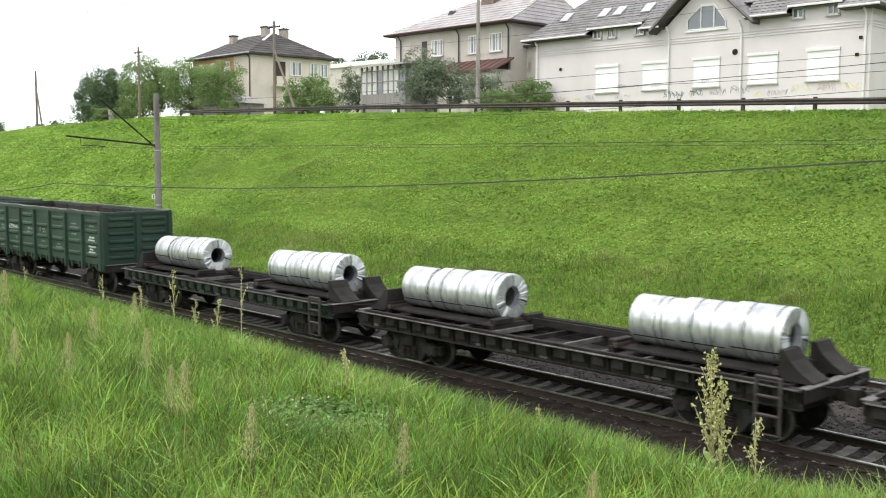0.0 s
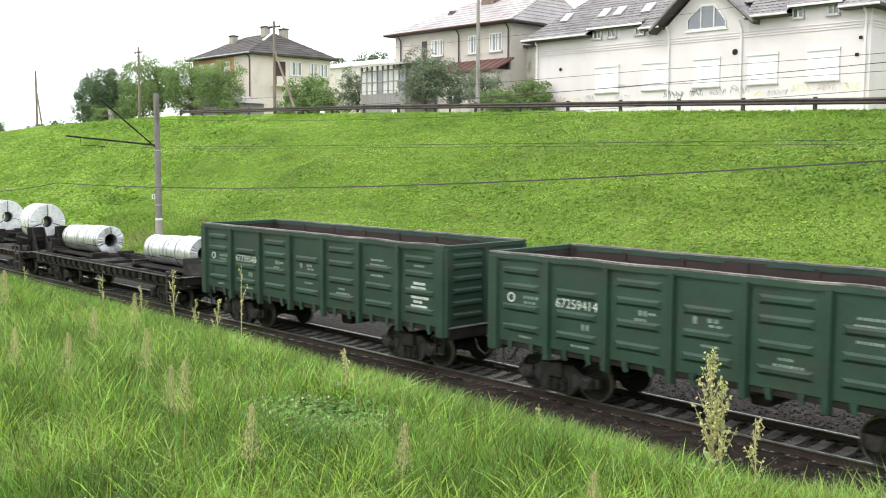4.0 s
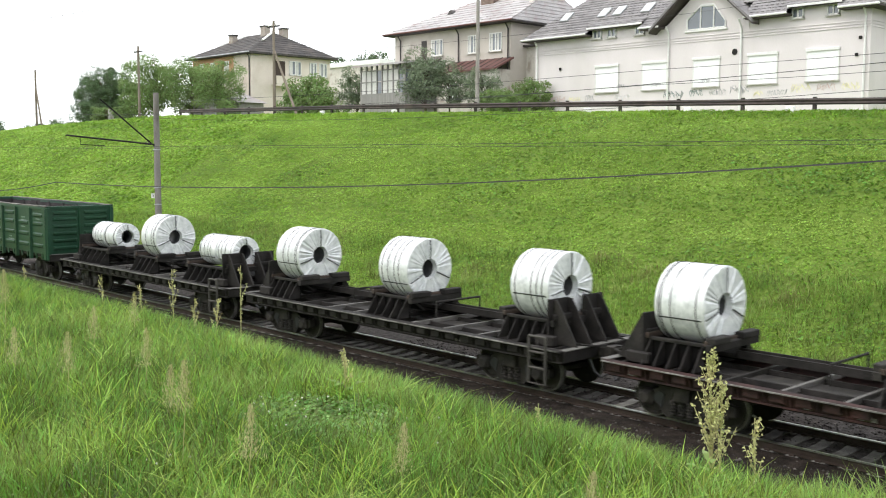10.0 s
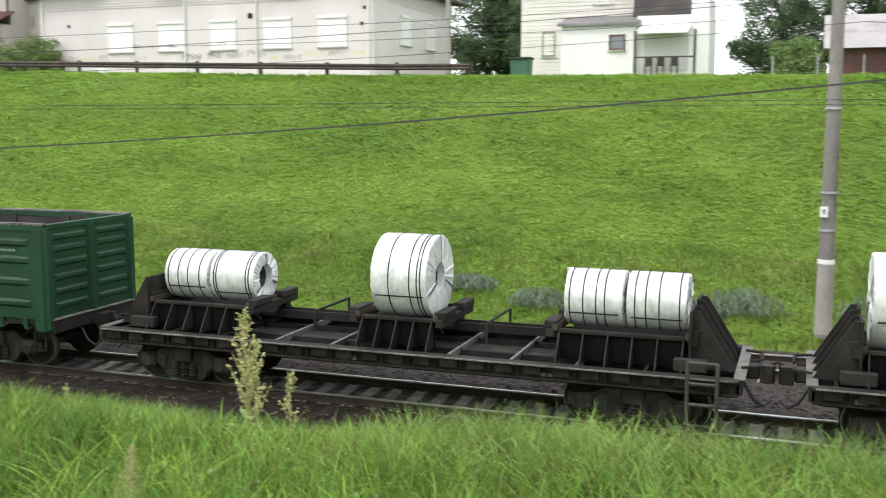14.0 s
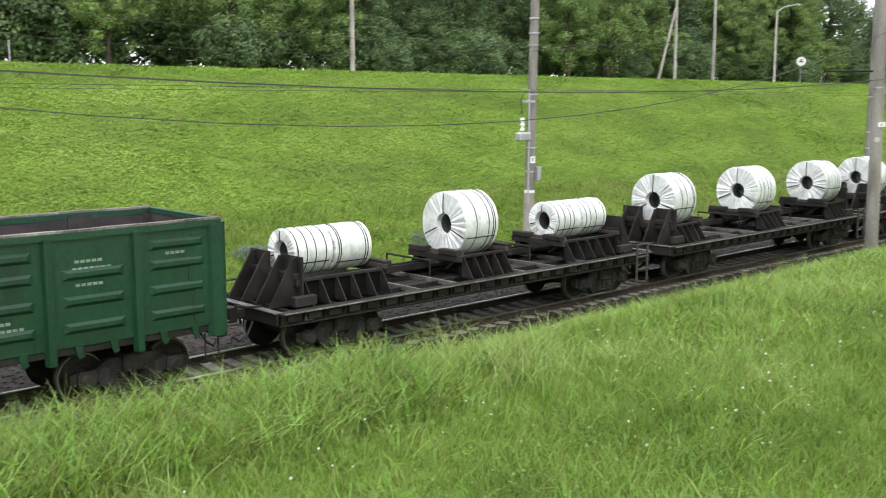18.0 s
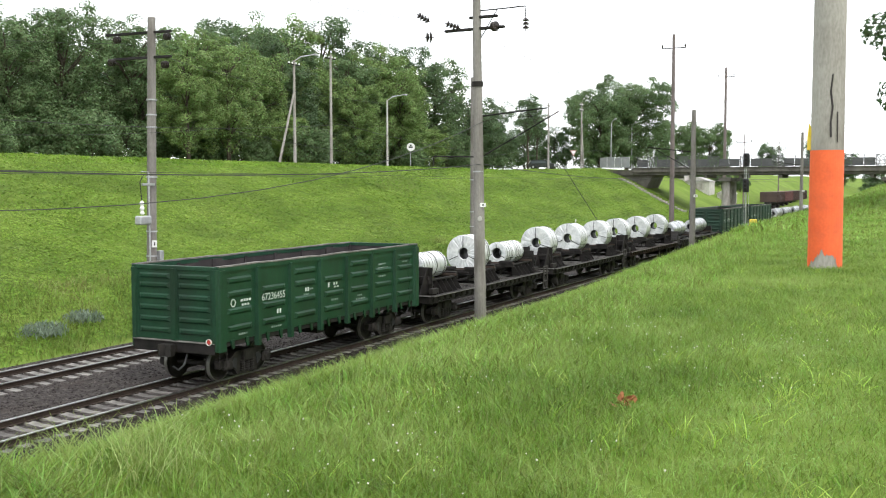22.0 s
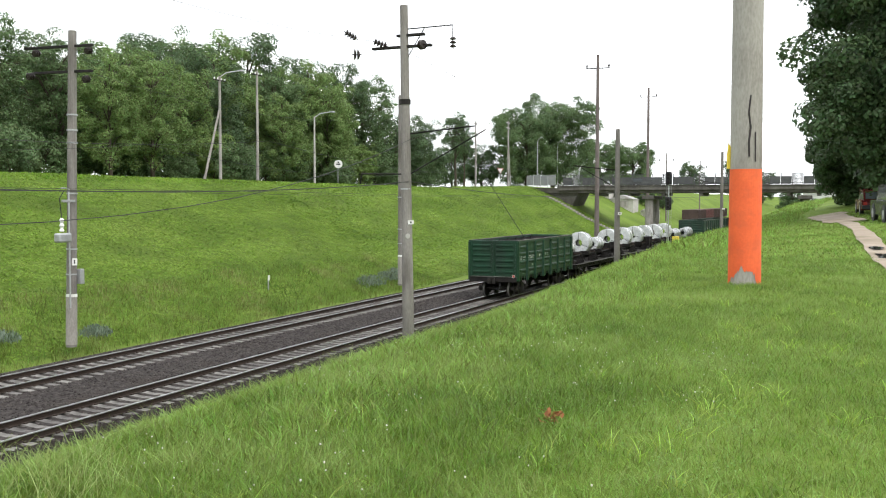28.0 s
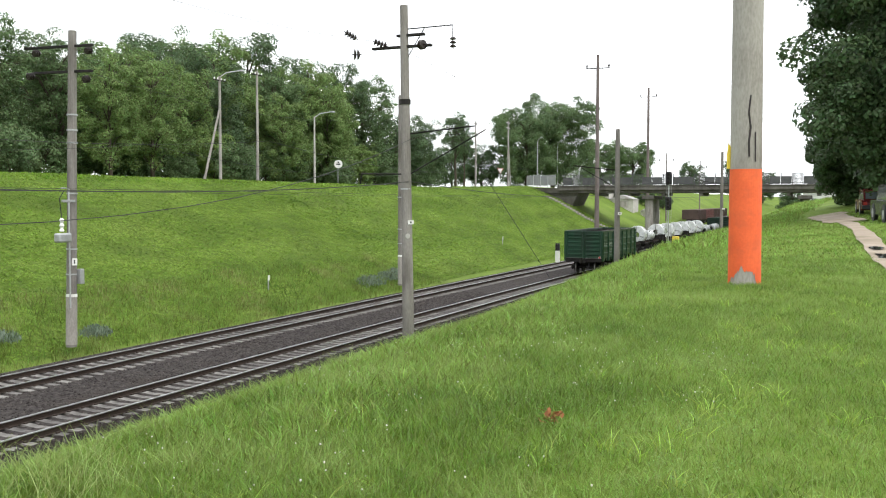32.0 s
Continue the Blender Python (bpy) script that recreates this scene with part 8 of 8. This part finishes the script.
for i, (x, y, s) in enumerate(((-7.5, 29.6, 1.0), (-5.0, 30.2, 1.2), (-2.8, 29.6, 0.9), (-10, 30.4, 0.9), (6, 30.5, 0.8), (11, 31, 0.9), (14.5, 30.4, 1.0), (19, 30.2, 0.8), (27, 29.6, 1.0), (29.5, 30.2, 0.9), (34, 29.4, 0.8), (-1.6, 29.9, 1.3), (2.6, 30.0, 1.6), (4.4, 29.7, 1.4), (9.5, 30.1, 1.5), (61, 29.6, 1.4), (64.5, 29.9, 1.3), (67, 30.4, 1.0))):
    wmw = thing("wormwood_bush", "silvery grey wormwood bush at the foot of the bank", "bush", group="wormwood bushes")
    n = 700
    d = turned(rng, n) * (rng.random((n, 1)) ** 0.5) * np.array([1.1, 0.8, 0.5]) * s
    d[:, 2] = np.abs(d[:, 2])
    c = d + np.array([x, y + bend(x), ground(x, y + bend(x)) + 0.05])
    u = turned(rng, n)
    u[:, 2] = np.abs(u[:, 2]) + 0.8
    u /= np.linalg.norm(u, axis=1, keepdims=True)
    w = np.cross(u, turned(rng, n))
    o = new("foliage", cards("foliage", c, u * 0.13, w * 0.03, M_SAGE))
    o.parent = wmw
    stems = Mesh()
    for j in range(8):
        stems.tube((x, y + bend(x), ground(x, y + bend(x)) - 0.05), (x + rw.uniform(-0.6, 0.6) * s, y + bend(x) + rw.uniform(-0.5, 0.5) * s, ground(x, y + bend(x)) + 0.45 * s), 0.012, 0.005, 5)
    part("stalk", stems, M_BARK, wmw)


# ---- single weeds, seed heads and flowers on the near bank ----
def dock(x, y, h, seed, label, branches=9, material=M_DOCK):
    rnd = random.Random(seed)
    t = thing("dock_weed", label, "weed", group="tall weeds on the bank")
    z = ground(x, y)
    stem = Mesh()
    top = Vector((x + rnd.uniform(-0.06, 0.06), y + rnd.uniform(-0.05, 0.05), z + h))
    stem.tube((x, y, z - 0.03), top, 0.006, 0.003, 5)
    c, r_ = [], np.random.default_rng(seed)
    for i in range(branches):
        k = 0.35 + 0.65 * i / branches
        s = Vector((x, y, z)).lerp(top, k)
        a = rnd.uniform(0, 6.28)
        l = h * 0.36 * (1.15 - k)
        e = s + Vector((math.cos(a) * l * 0.45, math.sin(a) * l * 0.45, l))
        stem.tube(s, e, 0.003, 0.0015, 4)
        for j in range(22):
            q = s.lerp(e, rnd.random())
            c.append((q.x + rnd.gauss(0, 0.008), q.y + rnd.gauss(0, 0.008), q.z + rnd.gauss(0, 0.01)))
    tagged(part("stem", stem, M_SEED, t), kind="stuff")
    c = np.array(c)
    u, w = turned(r_, len(c)), turned(r_, len(c))
    o = new("seed_head", cards("seed_head", c, u * 0.011, w * 0.007, material))
    o.parent = t
    tagged(o, kind="stuff")
    lv = Mesh()
    for i in range(5):
        a, k = rnd.uniform(0, 6.28), rnd.uniform(0.02, 0.3)
        s = Vector((x, y, z + h * k))
        e = s + Vector((math.cos(a) * 0.16, math.sin(a) * 0.16, 0.06))
        n_ = Vector((-math.sin(a), math.cos(a), 0)) * 0.022
        m_ = s.lerp(e, 0.5) + Vector((0, 0, 0.03))
        lv.add([s, m_ - n_, e, m_ + n_], [(0, 1, 2, 3)])
    part("leaf", lv, M_LEAF[2], t)
    return t


for i, (x, y, h, b) in enumerate(((-2.84, 4.7, 0.84, 22), (-2.8, 4.72, 0.7, 15), (-2.87, 4.73, 0.6, 10), (-2.6, 4.75, 0.55, 6), (-9.0, 5.6, 0.95, 5), (-10.6, 5.7, 0.8, 6), (-11.6, 5.8, 0.55, 5), (-13.4, 6.1, 0.6, 4), (-9.7, 5.7, 0.55, 7), (-5.4, 4.2, 0.42, 6), (-9.6, 5.4, 0.5, 6), (-16, 6.0, 0.5, 4), (-4.3, 5.0, 0.3, 3), (0.4, 5.5, 0.35, 3), (1.2, 5.4, 0.35, 4))):
    dock(x, y, h, 60 + i, "tall flowering dock weed with pale green seed heads", b)
for i, (x, y, h) in enumerate(((-4.7, 2.55, 0.62), (-4.15, 2.6, 0.5), (-8.29, 2.93, 0.75), (-8.2, 2.8, 0.6), (-8.5, 4.15, 0.5), (-6.5, 2.69, 0.5), (-7.9, 3.5, 0.45), (-7.2, 2.6, 0.45), (-6.4, 3.2, 0.5), (-5.5, 2.9, 0.42), (-3.7, 3.2, 0.4), (-2.6, 3.3, 0.38))):
    t = thing("grass_panicle", "dry beige feathery grass panicle on a thin stalk", "weed", group="grass seed heads")
    z = ground(x, y)
    part("stalk", Mesh().tube((x, y, z), (x + 0.05, y + 0.02, z + h), 0.003, 0.0015, 5), M_SEED, t)
    n = 700
    r_ = np.random.default_rng(90 + i)
    k = r_.random(n)
    c = np.column_stack([x + 0.05 * (h - 0.22 + 0.22 * k) / h + r_.normal(size=n) * 0.03 * (1.15 - k), y + r_.normal(size=n) * 0.03 * (1.15 - k), z + h - 0.24 + 0.27 * k])
    o = new("panicle", cards("panicle", c, (turned(r_, n) * 0.7 + np.array([0.1, 0, 0.8])) * 0.009, turned(r_, n) * 0.0022, M_SEED))
    o.parent = t
    tagged(o, kind="stuff")
n = 900
c = np.column_stack([rng.uniform(-9, 13, n), rng.uniform(0.6, 5.2, n)])
c = c[(np.array([noise.noise((a * 0.5, b * 0.7, 3.0)) for a, b in c]) > -0.05) & (np.hypot(c[:, 0], c[:, 1]) > 2.6)]
c = np.concatenate([c, np.array([-5.0, 3.72]) + rng.normal(size=(36, 2)) * (0.55, 0.32)])
fl = Mesh()
for x, y in c:
    z = ground(float(x), float(y)) + rw.uniform(0.06, 0.14)
    r_ = rw.uniform(0.004, 0.0075)
    fl.lathe([(-r_, r_ * 0.5), (0, r_), (r_ * 0.8, r_ * 0.5)], "z", 6, pose(float(x), float(y), z))
tagged(new("clover_flowers", fl.data("clover_flowers", M_WHITE_FLOWER)), "small white clover flowers scattered in the grass", "flowers", kind="stuff")
c = np.column_stack([rng.uniform(-9, 16, 22000), rng.uniform(0.5, 5.0, 22000)])
c = c[np.array([noise.noise((a * 0.45, b * 0.6, 13.0)) for a, b in c]) > 0.08]
a, k = rng.uniform(0, 6.283, 4200), rng.random(4200) ** 0.5
c = np.concatenate([c, np.column_stack([-5.05 + 0.72 * k * np.cos(a), 3.72 + 0.5 * k * np.sin(a)])])
zz = np.array([ground(float(a), float(b)) for a, b in c])
c = np.column_stack([c, zz + rng.uniform(0.03, 0.12, len(c))])
u, w = facing(rng, np.array([0, -0.2, 1.0]) + turned(rng, len(c)) * 0.5)
tagged(new("clover_leaves", cards("clover_leaves", c, u * np.where(c[:, :1] > 0, 0.009, 0.014), w * np.where(c[:, :1] > 0, 0.008, 0.012), M_CLOVER)), "patches of round clover leaves low in the grass", "clover", kind="stuff")
lf = thing("dead_leaf_clump", "rusty brown dead leaves lying in the lawn", "dead leaves")
n = 26
r_ = np.random.default_rng(5)
c = np.column_stack([7.2 + r_.normal(size=n) * 0.05, 2.0 + r_.normal(size=n) * 0.05, ground(7.2, 2.0) + 0.05 + r_.random(n) * 0.09])
o = new("leaf", cards("leaf", c, turned(r_, n) * 0.035, turned(r_, n) * 0.025, mat("rusty_dead_leaf", [(0.2, 0.075, 0.03), (0.34, 0.14, 0.05)], 0.8, scale=4, fine=30, bump=0)))
o.parent = lf

# ---- loose ballast stones on top of the bed, where the line passes nearest ----
n = 40000
px_ = rng.uniform(-24, 62, n)
py_ = np.where(rng.random(n) < 0.12, rng.uniform(16.0, 18.6, n), rng.uniform(18.6, 27.4, n))
on_track = (np.abs(py_ - TRACK) < 0.72) | (np.abs(py_ - FAR_TRACK) < 0.72)
sz = rng.uniform(0.02, 0.05, n)
oct_ = np.array([[1, 0, 0], [0, 1, 0], [-1, 0, 0], [0, -1, 0], [0, 0, 0.8], [0, 0, -0.8]], float)
co = np.column_stack([px_, py_ + np.array([bend(float(a)) for a in px_]), np.where(on_track, -0.23, np.interp(py_, (16.0, 16.3, 17.15, 18.1, 18.62, 20.9, 21.3, 23.2, 23.6, 26.9, 27.4), (-0.37, -0.34, -0.18, -0.16, -0.22, -0.225, -0.18, -0.18, -0.215, -0.22, -0.3)))])
vs = co[:, None, :] + (oct_[None] * (0.7 + 0.6 * rng.random((n, 6, 1)))) * sz[:, None, None]
tri = np.array([[0, 1, 4], [1, 2, 4], [2, 3, 4], [3, 0, 4], [1, 0, 5], [2, 1, 5], [3, 2, 5], [0, 3, 5]])
me = bpy.data.meshes.new("ballast_stones")
me.vertices.add(n * 6)
me.loops.add(n * 24)
me.polygons.add(n * 8)
me.vertices.foreach_set("co", vs.ravel())
me.loops.foreach_set("vertex_index", (np.arange(n)[:, None, None] * 6 + tri[None]).ravel())
me.polygons.foreach_set("loop_start", np.arange(n * 8) * 3)
me.polygons.foreach_set("loop_total", np.full(n * 8, 3))
me.materials.append(M_STONE)
me.update()
tagged(new("ballast_stones", me), "loose grey-brown ballast stones between the rails", "ballast", kind="stuff")


# ---- what moves ----
def motions():
    """The train and its load roll along the near track, its wheels turn, and a car crosses the bridge."""
    times = [0, 2, 4, 6, 8, 10, 12, 14, 16, 18, 20, 22, 24, 26, 28, 30, 32]
    for ob, s, lift in RIDERS:
        walk(ob, [(t, riding(s, t) @ pose(0, 0, lift)) for t in times])
    drive = ((0, 132, 8.3), (20, 62.5, 8.3), (24, 48.5, 8.3), (25, 45, 8.2), (26, 39.8, 8.0), (31, 7.5, 8.0), (32, 1.8, 8.0))
    walk(ROAD_CAR, [(t, pose(152, y, z, 0, 0, -90)) for t, y, z in drive])
    turns = [(i / 15, math.degrees((travel(i / 15) - travel(0)) / 0.478)) for i in range(481)]
    for ob in WHEELS:
        at = ob.matrix_basis.translation.copy()
        walk(ob, [(t, pose(*at, 0, a % 360 if a % 360 <= 180 else a % 360 - 360, 0)) for t, a in turns])


motions()
